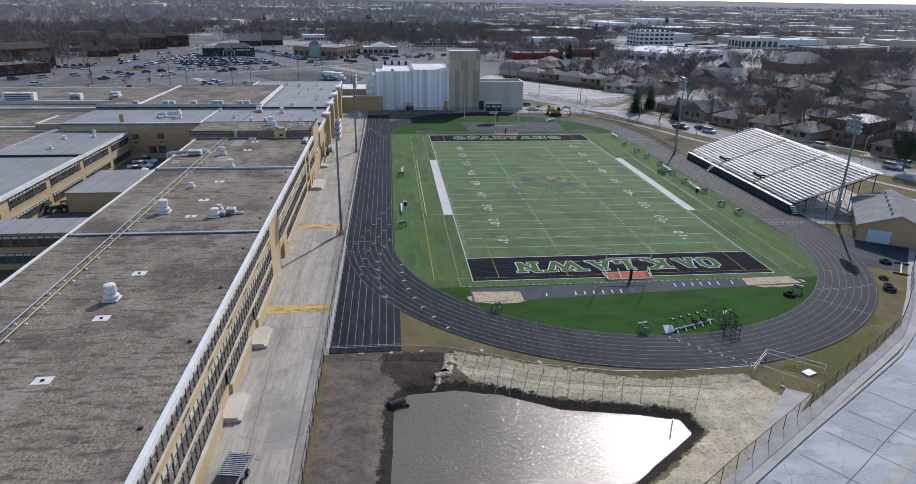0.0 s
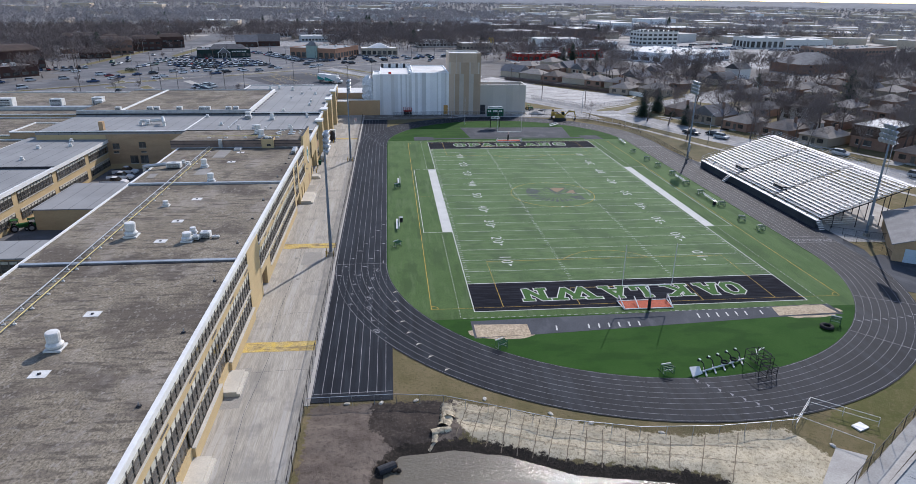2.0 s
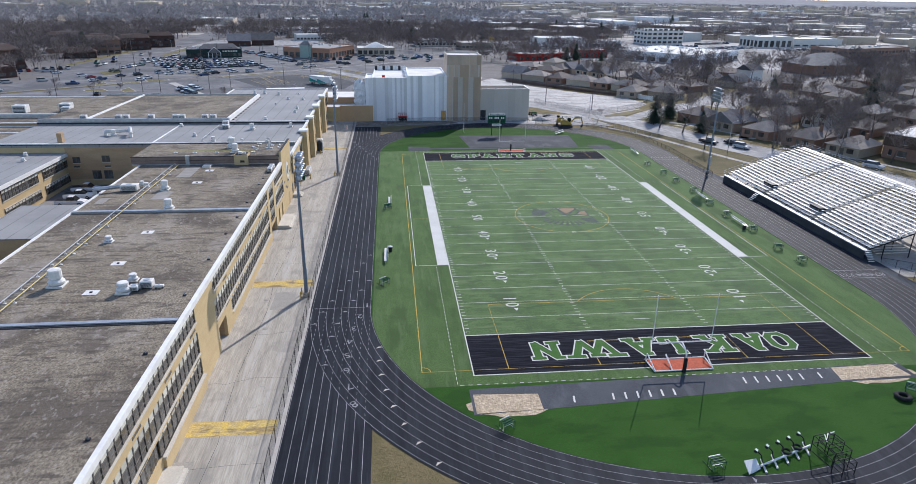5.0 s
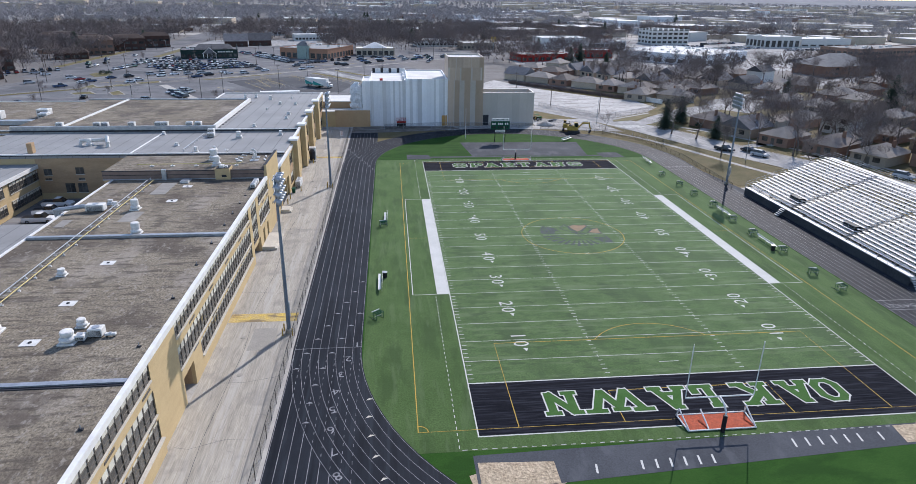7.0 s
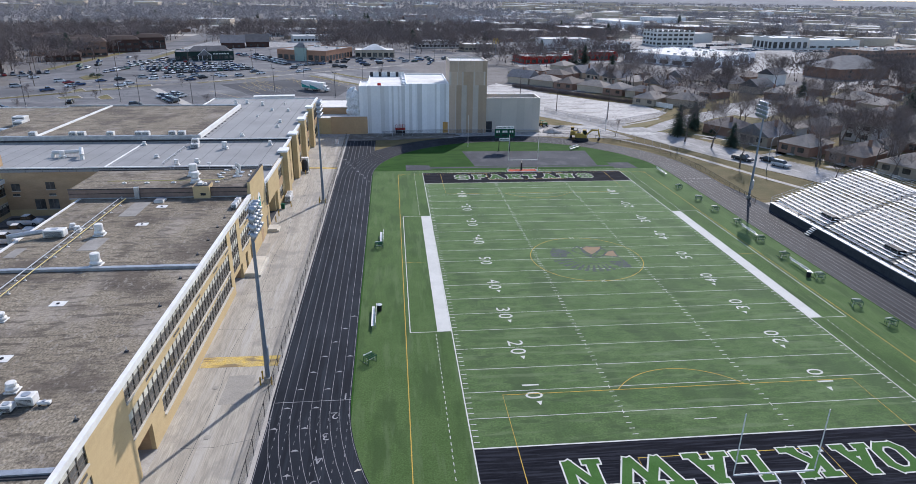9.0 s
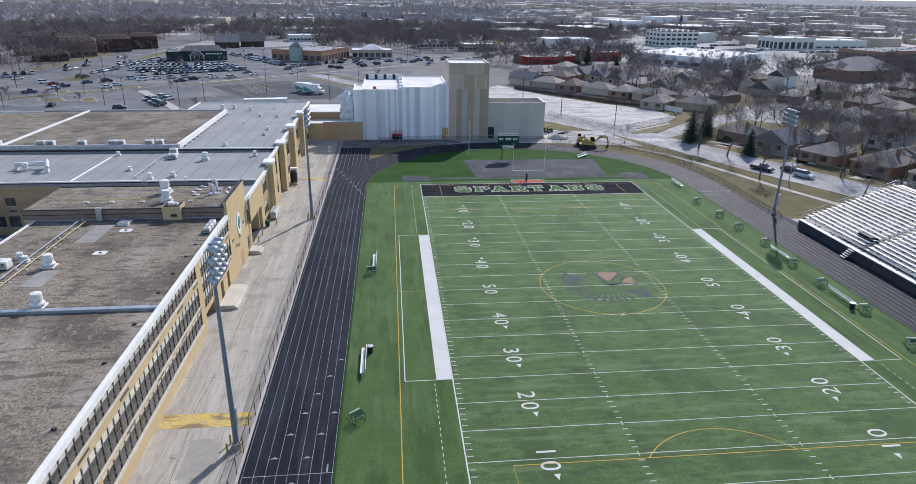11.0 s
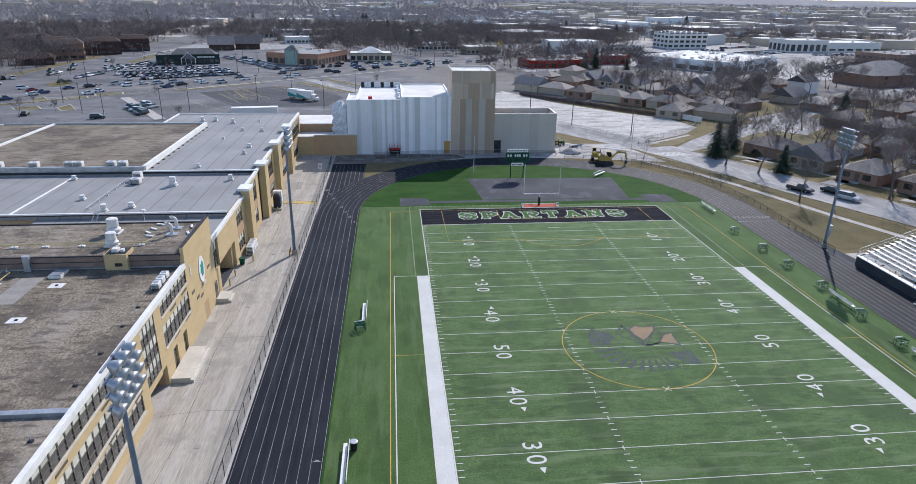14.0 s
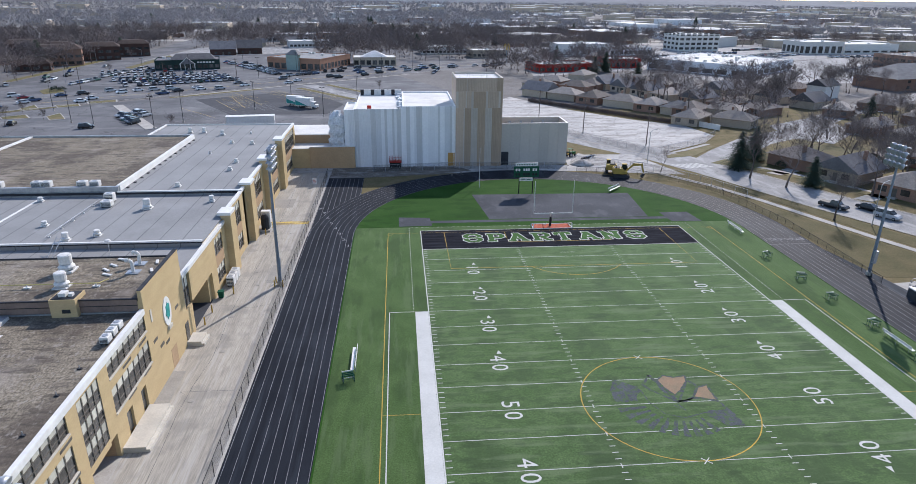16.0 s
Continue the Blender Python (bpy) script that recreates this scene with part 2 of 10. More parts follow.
M["brick_dull"] = mat("weathered_tan_brick", (0.42, 0.29, 0.175), (0.35, 0.24, 0.145), s1=0.3, s2=3, var=0.15, bump=0.2, stretch=(1, 1, 3.4))
M["coping"] = mat("white_metal_coping", (0.72, 0.71, 0.675), (0.62, 0.61, 0.58), rough=0.5, spec=0.3, s1=0.3, s2=2, var=0.08, bump=0.05)
M["roof"] = mat("gravelled_brown_roof", (0.174, 0.147, 0.110), (0.23, 0.198, 0.150), s1=0.16, s2=5, var=0.8, bump=0.8, dist=0.04, stretch=(1, 0.7, 1))
over(M["roof"], "spots", (0.085, 0.07, 0.058), 0.75, 0.09, 0.40)
over(M["roof"], "spots", (0.11, 0.092, 0.077), 0.65, 0.55, 0.37, (0.25, 1.0, 1), (3, 2, 1))
over(M["roof"], "spots", (0.31, 0.275, 0.235), 0.45, 0.16, 0.36, (1, 0.5, 1), (7, 30, 2))
over(M["roof"], "spots", (0.07, 0.06, 0.05), 0.7, 1.1, 0.38, (0.35, 1.2, 1), (11, 5, 3))
over(M["roof"], "spots", (0.33, 0.30, 0.26), 0.5, 2.2, 0.33, (1, 0.6, 1), (1, 9, 4))
over(M["roof"], "cracks", (0.075, 0.065, 0.057), 0.22, 0.07, 0.006)
M["roof_grey"] = mat("grey_membrane_roof", (0.275, 0.275, 0.268), (0.225, 0.225, 0.22), rough=0.75, s1=0.1, s2=4, var=0.12, bump=0.1, spec=0.15)
over(M["roof_grey"], "lines", (0.06, 0.063, 0.068), 0.7, 0.105, 0.008)
over(M["roof_grey"], "spots", (0.29, 0.29, 0.285), 0.6, 0.2, 0.33, (1, 1, 1), (3, 9, 0))
M["dark"] = mat("dark_flashing", (0.03, 0.032, 0.036), (0.05, 0.05, 0.055), rough=0.6, s1=0.6, s2=5)
M["vent"] = mat("white_painted_vent_metal", (0.68, 0.67, 0.64), (0.52, 0.51, 0.48), rough=0.5, s1=1.2, s2=6, var=0.12, bump=0.08)
M["galv"] = mat("galvanised_steel", (0.42, 0.44, 0.46), (0.30, 0.32, 0.34), rough=0.45, metal=0.6, s1=0.9, s2=5, var=0.15, bump=0.05)
M["membrane"] = mat("newer_pale_membrane", (0.29, 0.275, 0.25), (0.22, 0.208, 0.188), rough=0.8, s1=0.5, s2=5, var=0.2, bump=0.1, spec=0.15)
M["pole"] = mat("blue_grey_steel_pole", (0.20, 0.24, 0.29), (0.15, 0.18, 0.22), rough=0.5, metal=0.3, s1=0.5, s2=5, var=0.12, bump=0.05)
M["mullion"] = mat("grey_brown_aluminium", (0.16, 0.145, 0.125), (0.12, 0.11, 0.095), rough=0.5, metal=0.3, s1=1, s2=5, var=0.15, bump=0.05)
M["panel"] = mat("cream_window_panel", (0.52, 0.50, 0.42), (0.40, 0.385, 0.33), s1=0.7, s2=3, var=0.15, rand=0.2)
# greyer base than bare dark glass: some reflected sky is put into the colour
M["glass"] = mat("dark_window_glass", (0.045, 0.045, 0.044), (0.10, 0.098, 0.092), rough=0.1, s1=0.5, s2=1, var=0.3, bump=0, spec=0.5, rand=0.5)
M["sill"] = mat("pale_stone_sill", (0.55, 0.51, 0.43), (0.45, 0.42, 0.36), s1=0.5, s2=5, var=0.12)
M["metal_white"] = mat("white_ribbed_metal_panel", (0.74, 0.745, 0.75), (0.68, 0.69, 0.70), rough=0.5, s1=0.15, s2=2, var=0.06, bump=0.05, rand=0.10)
M["metal_tan"] = mat("tan_ribbed_metal_panel", (0.52, 0.41, 0.32), (0.485, 0.385, 0.30), rough=0.55, s1=0.15, s2=2, var=0.06, bump=0.05, rand=0.10)
M["metal_cream"] = mat("cream_precast_panel", (0.50, 0.45, 0.39), (0.46, 0.415, 0.36), rough=0.7, s1=0.15, s2=2, var=0.06, bump=0.05, rand=0.05)
M["roof_white"] = mat("white_membrane_roof", (0.70, 0.69, 0.66), (0.55, 0.54, 0.51), s1=0.15, s2=3, var=0.12, bump=0.1)
M["alu"] = mat("bare_aluminium_plank", (0.80, 0.765, 0.715), (0.70, 0.67, 0.625), rough=0.5, metal=0.05, s1=0.5, s2=4, var=0.10, bump=0.05, rand=0.05)
M["black"] = mat("black_painted_steel", (0.018, 0.019, 0.021), (0.03, 0.03, 0.032), rough=0.5, s1=1, s2=6)
M["green"] = mat("green_painted_steel", (0.015, 0.085, 0.05), (0.012, 0.065, 0.04), rough=0.5, s1=1, s2=5)
M["red"] = mat("red_painted_steel", (0.40, 0.035, 0.025), (0.30, 0.03, 0.025), rough=0.5, s1=1, s2=5)
M["orange"] = mat("orange_vinyl_pad", (0.40, 0.075, 0.03), (0.28, 0.055, 0.025), rough=0.7, s1=1.5, s2=5, var=0.4)
M["plant"] = mat("yellow_machine_paint", (0.46, 0.31, 0.07), (0.33, 0.23, 0.07), rough=0.55, s1=0.9, s2=5)
M["rubber"] = mat("black_rubber", (0.022, 0.022, 0.022), (0.035, 0.034, 0.033), rough=0.85, s1=1.5, s2=8)
M["plastic_sheet"] = mat("clear_plastic_sheeting", (0.74, 0.75, 0.76), (0.52, 0.54, 0.56), rough=0.25, s1=0.8, s2=2.5, var=0.3, bump=1.0, dist=0.3, spec=0.6)
M["wood"] = mat("raw_plywood", (0.50, 0.29, 0.10), (0.42, 0.25, 0.09), s1=0.8, s2=6)
M["teal"] = mat("teal_paint", (0.05, 0.30, 0.27), (0.04, 0.24, 0.22), s1=1, s2=5)


# ---------------------------------------------------------------- building helpers
def box(bm, x0, y0, z0, x1, y1, z1):
    v = [bm.verts.new(p) for p in ((x0, y0, z0), (x1, y0, z0), (x1, y1, z0), (x0, y1, z0), (x0, y0, z1), (x1, y0, z1), (x1, y1, z1), (x0, y1, z1))]
    for f in ((3, 2, 1, 0), (4, 5, 6, 7), (0, 1, 5, 4), (1, 2, 6, 5), (2, 3, 7, 6), (3, 0, 4, 7)):
        bm.faces.new([v[i] for i in f])


def prism(bm, pts, z0, z1):
    """A slab over a plan outline, given counter-clockwise."""
    if sum(a[0] * b[1] - b[0] * a[1] for a, b in zip(pts, pts[1:] + pts[:1])) < 0:
        pts = pts[::-1]
    lo, hi = [bm.verts.new((x, y, z0)) for x, y in pts], [bm.verts.new((x, y, z1)) for x, y in pts]
    bm.faces.new(hi), bm.faces.new(lo[::-1])
    for i in range(len(pts)):
        j = (i + 1) % len(pts)
        bm.faces.new((lo[i], lo[j], hi[j], hi[i]))


def tube(bm, p, q, r0, r1=None, n=6, caps=True):
    """A round bar from p to q, tapering from r0 to r1."""
    p, q, r1 = Vector(p), Vector(q), r0 if r1 is None else r1
    d = (q - p).normalized()
    u = d.orthogonal().normalized()
    w = d.cross(u)
    ring = [[bm.verts.new(c + (u * math.cos(2 * math.pi * i / n) + w * math.sin(2 * math.pi * i / n)) * r) for i in range(n)] for c, r in ((p, r0), (q, r1))]
    for i in range(n):
        j = (i + 1) % n
        bm.faces.new((ring[0][i], ring[0][j], ring[1][j], ring[1][i]))
    if caps:
        bm.faces.new(ring[1]), bm.faces.new(ring[0][::-1])


def lathe(bm, profile, n=14, at=(0, 0, 0)):
    """A turned form from (radius, height) pairs, from the base up."""
    rings = [[bm.verts.new((at[0] + r * math.cos(2 * math.pi * i / n), at[1] + r * math.sin(2 * math.pi * i / n), at[2] + z)) for i in range(n)] for r, z in profile]
    for a, b in zip(rings, rings[1:]):
        for i in range(n):
            j = (i + 1) % n
            bm.faces.new((a[i], a[j], b[j], b[i]))
    bm.faces.new(rings[-1]), bm.faces.new(rings[0][::-1])


def ribbon(bm, pts, width, z, closed=False):
    """A flat painted line along a plan polyline."""
    n = len(pts)
    L, R = [], []
    for i, p in enumerate(pts):
        a = pts[(i - 1) % n] if closed or i else p
        b = pts[(i + 1) % n] if closed or i < n - 1 else p
        d = Vector((b[0] - a[0], b[1] - a[1])).normalized()
        k = width / 2
        L.append(bm.verts.new((p[0] - d.y * k, p[1] + d.x * k, z)))
        R.append(bm.verts.new((p[0] + d.y * k, p[1] - d.x * k, z)))
    for i in range(n if closed else n - 1):
        j = (i + 1) % n
        bm.faces.new((R[i], R[j], L[j], L[i]))


def mesh_of(name, bm, material, smooth=False):
    me = bpy.data.meshes.new(name)
    bm.to_mesh(me)
    bm.free()
    for m in material if isinstance(material, (list, tuple)) else [material]:
        me.materials.append(m)
    if smooth:
        me.polygons.foreach_set("use_smooth", [True] * len(me.polygons))
    return me


def part(name, bm, material, parent, label="", smooth=False):
    ob = new(name, mesh_of(name, bm, material, smooth))
    ob.parent = parent
    return tagged(ob, label)


def share(name, me, parent, loc=(0, 0, 0), rot=(0, 0, 0), scale=(1, 1, 1)):
    """One more piece on an existing mesh."""
    ob = new(name, me)
    ob.parent = parent
    ob.location, ob.rotation_euler, ob.scale = loc, rot, scale
    return ob


def thing(name, label, category, group="", loc=(0, 0, 0), rz=0.0):
    ob = new(name)
    ob.matrix_basis = pose(*loc, 0, 0, rz)
    return tagged(ob, label, category, group)


def struct(name, bm, material, label="", category="", smooth=False):
    return tagged(new(name, mesh_of(name, bm, material, smooth)), label, category, "", "structure")


def B():
    return bmesh.new()


def arc(cx, cy, r, a0, a1, n):
    return [(cx + r * math.cos(radians(a0 + (a1 - a0) * i / n)), cy + r * math.sin(radians(a0 + (a1 - a0) * i / n))) for i in range(n + 1)]


def inside(x, y, poly):
    c = False
    for (x0, y0), (x1, y1) in zip(poly, poly[1:] + poly[:1]):
        if (y0 > y) != (y1 > y) and x < (x1 - x0) * (y - y0) / (y1 - y0) + x0:
            c = not c
    return c


def edge_dist(x, y, poly):
    best = 1e9
    for (x0, y0), (x1, y1) in zip(poly, poly[1:] + poly[:1]):
        dx, dy = x1 - x0, y1 - y0
        k = max(0, min(1, ((x - x0) * dx + (y - y0) * dy) / (dx * dx + dy * dy)))
        best = min(best, math.hypot(x - x0 - k * dx, y - y0 - k * dy))
    return best


# ---------------------------------------------------------------- ground, pond and banks
YD = 0.9144
FW, FL = 48.768, 109.728
POND = [(-12.0, -30.3), (-10.6, -28.2), (-5.4, -27.7), (-0.3, -29.1), (5.4, -32.2), (13.8, -33.9), (17.3, -35.0), (17.6, -36.8), (8.8, -43.6),
        (2.0, -50.0), (-4.0, -56.0), (-13.0, -58.0), (-12.4, -42.0)]
STRAW = [(-4.7, -20.5), (2.0, -22.9), (10.3, -26.2), (17.3, -28.2), (22.8, -27.9), (28.1, -27.9), (29.2, -30.0), (30.6, -33.4), (26.0, -38.5), (15.0, -47.0), (0.0, -62.0), (-9.0, -66.0), (-4.0, -57.0),
         (19.4, -37.5), (18.4, -33.4), (10.0, -31.4), (2.0, -29.6), (-3.6, -26.2), (-5.0, -23.5)]
SOIL = [(-20.0, -20.0), (-4.0, -20.2), (-4.2, -26.0), (-8.0, -27.0), (-12.0, -31.0), (-12.0, -70.0), (-20.0, -70.0)]
WATER_Z = -0.8


def ground_height(x, y):
    if not (-30 < x < 45 and -75 < y < -18):
        return 0.0
    d = edge_dist(x, y, POND)
    if inside(x, y, POND):
        return -0.85 - min(d * 0.5, 0.8)
    lump = 0.16 * noise.noise((x * 0.6, y * 0.6, 3)) + 0.07 * noise.noise((x * 1.9, y * 1.9, 8))
    k = min(1, max(0, (d - 0.2) / 2.6))
    return -0.82 * (1 - k) ** 1.3 + lump * min(1, d * 0.6) * (1 if inside(x, y, SOIL) or inside(x, y, STRAW) or d < 3 else 0) - 0.02


def spread(lo, hi, step, far):
    a = list(np.arange(lo, hi + 1e-6, step))
    left, right, s = [], [], step
    while len(left) < 60 and (lo - (left[-1] if left else lo)) < far:
        s *= 1.5
        left.append((left[-1] if left else lo) - s)
        right.append((right[-1] if right else hi) + s)
    return left[::-1] + a + right


def layered(name, layers, bump=0.95, dist=0.14):
    """One ground surface whose covers meet along ragged edges; each cover's reach in metres is stored on the sheet."""
    m = bpy.data.materials.new(name)
    m.use_nodes = True
    nt = m.node_tree
    n, ln = nt.nodes, nt.links
    p = n["Principled BSDF"]
    p.inputs["Roughness"].default_value, p.inputs["Specular IOR Level"].default_value = 0.95, 0.08
    co = n.new("ShaderNodeTexCoord")

    def grain(scale, detail=6, rough=0.65):
        t = n.new("ShaderNodeTexNoise")
        t.inputs["Scale"].default_value, t.inputs["Detail"].default_value, t.inputs["Roughness"].default_value = scale, detail, rough
        ln.new(co.outputs["Object"], t.inputs["Vector"])
        return t.outputs[0]

    def span(src, a, b, lo=0.0, hi=1.0):
        r = n.new("ShaderNodeMapRange")
        for key, v in (("From Min", a), ("From Max", b), ("To Min", lo), ("To Max", hi)):
            r.inputs[key].default_value = v
        ln.new(src, r.inputs["Value"])
        return r.outputs[0]

    def mix(f, a, b):
        x = n.new("ShaderNodeMix")
        x.data_type = "RGBA"
        if f is not None:
            ln.new(f, x.inputs["Factor"])
        for key, v in (("A", a), ("B", b)):
            if isinstance(v, tuple):
                x.inputs[key].default_value = (*v, 1)
            else:
                ln.new(v, x.inputs[key])
        return x.outputs["Result"]

    ragged = span(grain(1.3, 8, 0.7), 0.3, 0.7, -0.6, 0.6)
    colour = None
    for attr, c, c2, c3, s1, s2 in layers:
        own = mix(span(grain(s1), 0.35, 0.65), c, c2)
        own = mix(span(grain(s2, 5, 0.7), 0.50, 0.68, 0, 0.75), own, c3)
        if attr is None:
            colour = own
            continue
        at = n.new("ShaderNodeAttribute")
        at.attribute_name = attr
        ad = n.new("ShaderNodeMath")
        ln.new(at.outputs["Fac"], ad.inputs[0]), ln.new(ragged, ad.inputs[1])
        colour = mix(span(ad.outputs[0], -0.12, 0.12), colour, own)
    ln.new(colour, p.inputs["Base Color"])
    bp = n.new("ShaderNodeBump")
    bp.inputs["Strength"].default_value, bp.inputs["Distance"].default_value = bump, dist
    ln.new(grain(3.4, 10, 0.8), bp.inputs["Height"])
    ln.new(bp.outputs[0], p.inputs["Normal"])
    return m


M["ground"] = layered("winter_ground_cover", [
    (None, (0.125, 0.107, 0.05), (0.195, 0.152, 0.085), (0.075, 0.075, 0.03), 0.3, 2.4),
    ("green", (0.088, 0.092, 0.03), (0.13, 0.118, 0.048), (0.16, 0.13, 0.07), 0.2, 1.4),
    # far: winter town ground, its pale grey also carrying painted-in distance haze
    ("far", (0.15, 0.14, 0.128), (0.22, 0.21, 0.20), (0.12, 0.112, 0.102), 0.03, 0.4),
    ("soil", (0.19, 0.155, 0.126), (0.125, 0.10, 0.083), (0.07, 0.055, 0.045), 0.22, 1.9),
    ("dark", (0.068, 0.055, 0.046), (0.04, 0.033, 0.028), (0.115, 0.094, 0.078), 0.5, 3.0),
    ("straw", (0.45, 0.385, 0.265), (0.56, 0.49, 0.355), (0.13, 0.10, 0.062), 0.4, 2.8),
    ("mud", (0.04, 0.033, 0.027), (0.026, 0.022, 0.018), (0.075, 0.06, 0.048), 0.7, 3.0)])
DARKSOIL = [(-13.5, -20.0), (-5.0, -20.3), (-5.6, -23.5), (-7.0, -26.2), (-9.5, -28.0), (-11.2, -27.6), (-13.9, -24.0)]
GREEN = [(33.0, -27.2), (37.5, -30.5), (47, -24.0), (54, -17), (60, -11), (52, -14), (42, -21)]


def reach(x, y, poly):
    d = edge_dist(x, y, poly)
    return d if inside(x, y, poly) else -d


gx, gy = spread(-22, 36, 0.36, 4500), spread(-58, -18, 0.36, 4500)
bm = B()
lay = {k: bm.verts.layers.float.new(k) for k in ("green", "far", "soil", "dark", "straw", "mud")}
grid = []
for y in gy:
    row = []
    for x in gx:
        v = bm.verts.new((x, y, ground_height(x, y) - 0.02))
        near = -75 < y < -15 and -24 < x < 60
        for k, poly in (("soil", SOIL), ("dark", DARKSOIL), ("straw", STRAW), ("green", GREEN)):
            v[lay[k]] = reach(x, y, poly) if near else -9.0
        v[lay["mud"]] = (reach(x, y, POND) + 1.5) if near else -9.0
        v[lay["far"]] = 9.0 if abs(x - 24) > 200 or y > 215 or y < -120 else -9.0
        row.append(v)
    grid.append(row)
for j in range(len(gy) - 1):
    for i in range(len(gx) - 1):
        bm.faces.new((grid[j][i], grid[j][i + 1], grid[j + 1][i + 1], grid[j + 1][i])).smooth = True
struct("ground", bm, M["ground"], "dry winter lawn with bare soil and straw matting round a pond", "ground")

water = mat("muddy_pond_water", (0.138, 0.118, 0.082), (0.152, 0.13, 0.092), rough=0.1, s1=0.1, s2=2.9, var=0.04, bump=0.85, dist=0.058, stretch=(1, 1.5, 1), spec=0.34)
bm = B()
f = bm.faces.new([bm.verts.new((x, y, WATER_Z)) for x, y in [(-13.4, -59), (-13.4, -27), (18.6, -27), (18.6, -59)]])
bmesh.ops.subdivide_edges(bm, edges=bm.edges[:], cuts=12, use_grid_fill=True)
seams = B()
SEAM_TOP = [(-3.3, -20.9), (0.7, -22.7), (5.2, -25.0), (9.6, -26.6), (16.1, -28.1), (26.6, -28.2)]
SEAM_END = [(-5.2, -26.0), (-1.0, -28.3), (3.2, -30.0), (8.0, -31.5), (14.2, -32.2), (21.5, -36.0)]


def draped(bm, a, b, w, n=14):
    """A narrow dark line laid over the bank."""
    prev = None
    d = Vector((b[0] - a[0], b[1] - a[1])).normalized()
    for i in range(n + 1):
        x, y = a[0] + (b[0] - a[0]) * i / n + 0.03 * math.sin(i * 1.7 + a[0]), a[1] + (b[1] - a[1]) * i / n
        z = ground_height(x, y) + 0.03
        pair = (bm.verts.new((x - d.y * w, y + d.x * w, z)), bm.verts.new((x + d.y * w, y - d.x * w, z)))
        if prev:
            bm.faces.new((prev[1], pair[1], pair[0], prev[0]))
        prev = pair


for k in range(5):
    for q in (0.0, 0.34, 0.67):
        draped(seams, Vector(SEAM_TOP[k]).lerp(Vector(SEAM_TOP[k + 1]), q), Vector(SEAM_END[k]).lerp(Vector(SEAM_END[k + 1]), q), 0.045)
    for q in (0.3, 0.62):
        draped(seams, Vector(SEAM_TOP[k]).lerp(Vector(SEAM_END[k]), q), Vector(SEAM_TOP[k + 1]).lerp(Vector(SEAM_END[k + 1]), q), 0.03)
tagged(struct("matting_seams", seams, M["trench"], "dark seams and anchor trenches between strips of straw matting", "seam"), kind="stuff")
struct("water", bm, water, "muddy brown pond water with sun glitter", "pond")

# low wooded rise that closes the horizon; its blue-grey is haze in the colour
M["ridge"] = mat("hazed_distant_woods", (0.115, 0.13, 0.15), (0.15, 0.168, 0.19), s1=0.004, s2=0.03, var=0.2, bump=0)
bm = B()
prev = None
for i in range(121):
    a = radians(-60 + i)
    z = 38 + 7 * noise.noise((i * 0.13, 4, 0)) + 4 * noise.noise((i * 0.7, 9, 0))
    pair = [bm.verts.new((math.sin(a) * r, math.cos(a) * r, h)) for r, h in ((4150, -2), (4600, z), (4800, z - 10))]
    if prev:
        bm.faces.new((prev[0], pair[0], pair[1], prev[1])), bm.faces.new((prev[1], pair[1], pair[2], prev[2]))
    prev = pair
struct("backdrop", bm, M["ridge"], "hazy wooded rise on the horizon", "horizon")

# ---------------------------------------------------------------- running track and turf
CX, CY0, CY1, RIN, LANE = 24.4, 18.1, 107.7, 36.4, 0.985
ROUT = RIN + 8 * LANE


def oval(r, n=48):
    return arc(CX, CY0, r, 180, 360, n) + arc(CX, CY1, r, 0, 180, n)


bm = B()
f = bm.faces.new([bm.verts.new((x, y, 0.02)) for x, y in oval(RIN)])
turf_ground = struct("turf", bm, M["turf_end"], "deep green synthetic turf in the bends of the track", "turf")
bm = B()
prism(bm, [(-0.15, -0.15), (48.92, -0.15), (48.92, 109.88), (-0.15, 109.88)], 0.0, 0.03)
for mx0, mpts in ((0, [(-9.0, -2.0), (-0.15, -2.0), (-0.15, 111.8), (-11.8, 111.8), (-11.8, 12.0)]), (1, [(48.92, -2.0), (57.8, -2.0), (60.6, 12.0), (60.6, 111.8), (48.92, 111.8)]), (2, [(-0.15, -2.0), (48.92, -2.0), (48.92, -0.15), (-0.15, -0.15)]), (3, [(-0.15, 109.88), (48.92, 109.88), (48.92, 111.8), (-0.15, 111.8)])):
    mb = B()
    prism(mb, mpts, 0.0, 0.029)
    struct("turf_margin", mb, M["turf_side"], "bright green synthetic turf margin beside the track", "turf")
field = struct("football_field", bm, M["turf"], "worn green synthetic turf football field with painted lines", "sports field")

bm = B()
i0, o0 = oval(RIN), oval(ROUT + 0.35)
vi, vo = [bm.verts.new((x, y, 0.035)) for x, y in i0], [bm.verts.new((x, y, 0.035)) for x, y in o0]
for k in range(len(vi)):
    j = (k + 1) % len(vi)
    bm.faces.new((vi[k], vo[k], vo[j], vi[j]))
running_track = struct("running_track", bm, M["track"], "black rubber running track with white lane lines", "running track")
bm = B()
prism(bm, [(-20.1, -19.6), (-11.3, -19.6), (-11.3, -6.5), (CX - RIN, 8), (CX - RIN, 18.1), (-20.1, 18.1)], 0.0, 0.03)
prism(bm, [(-20.1, 107.7), (-12.1, 107.7), (-12.0, 125), (-11.9, 147), (-20.1, 147)], 0.0, 0.031)
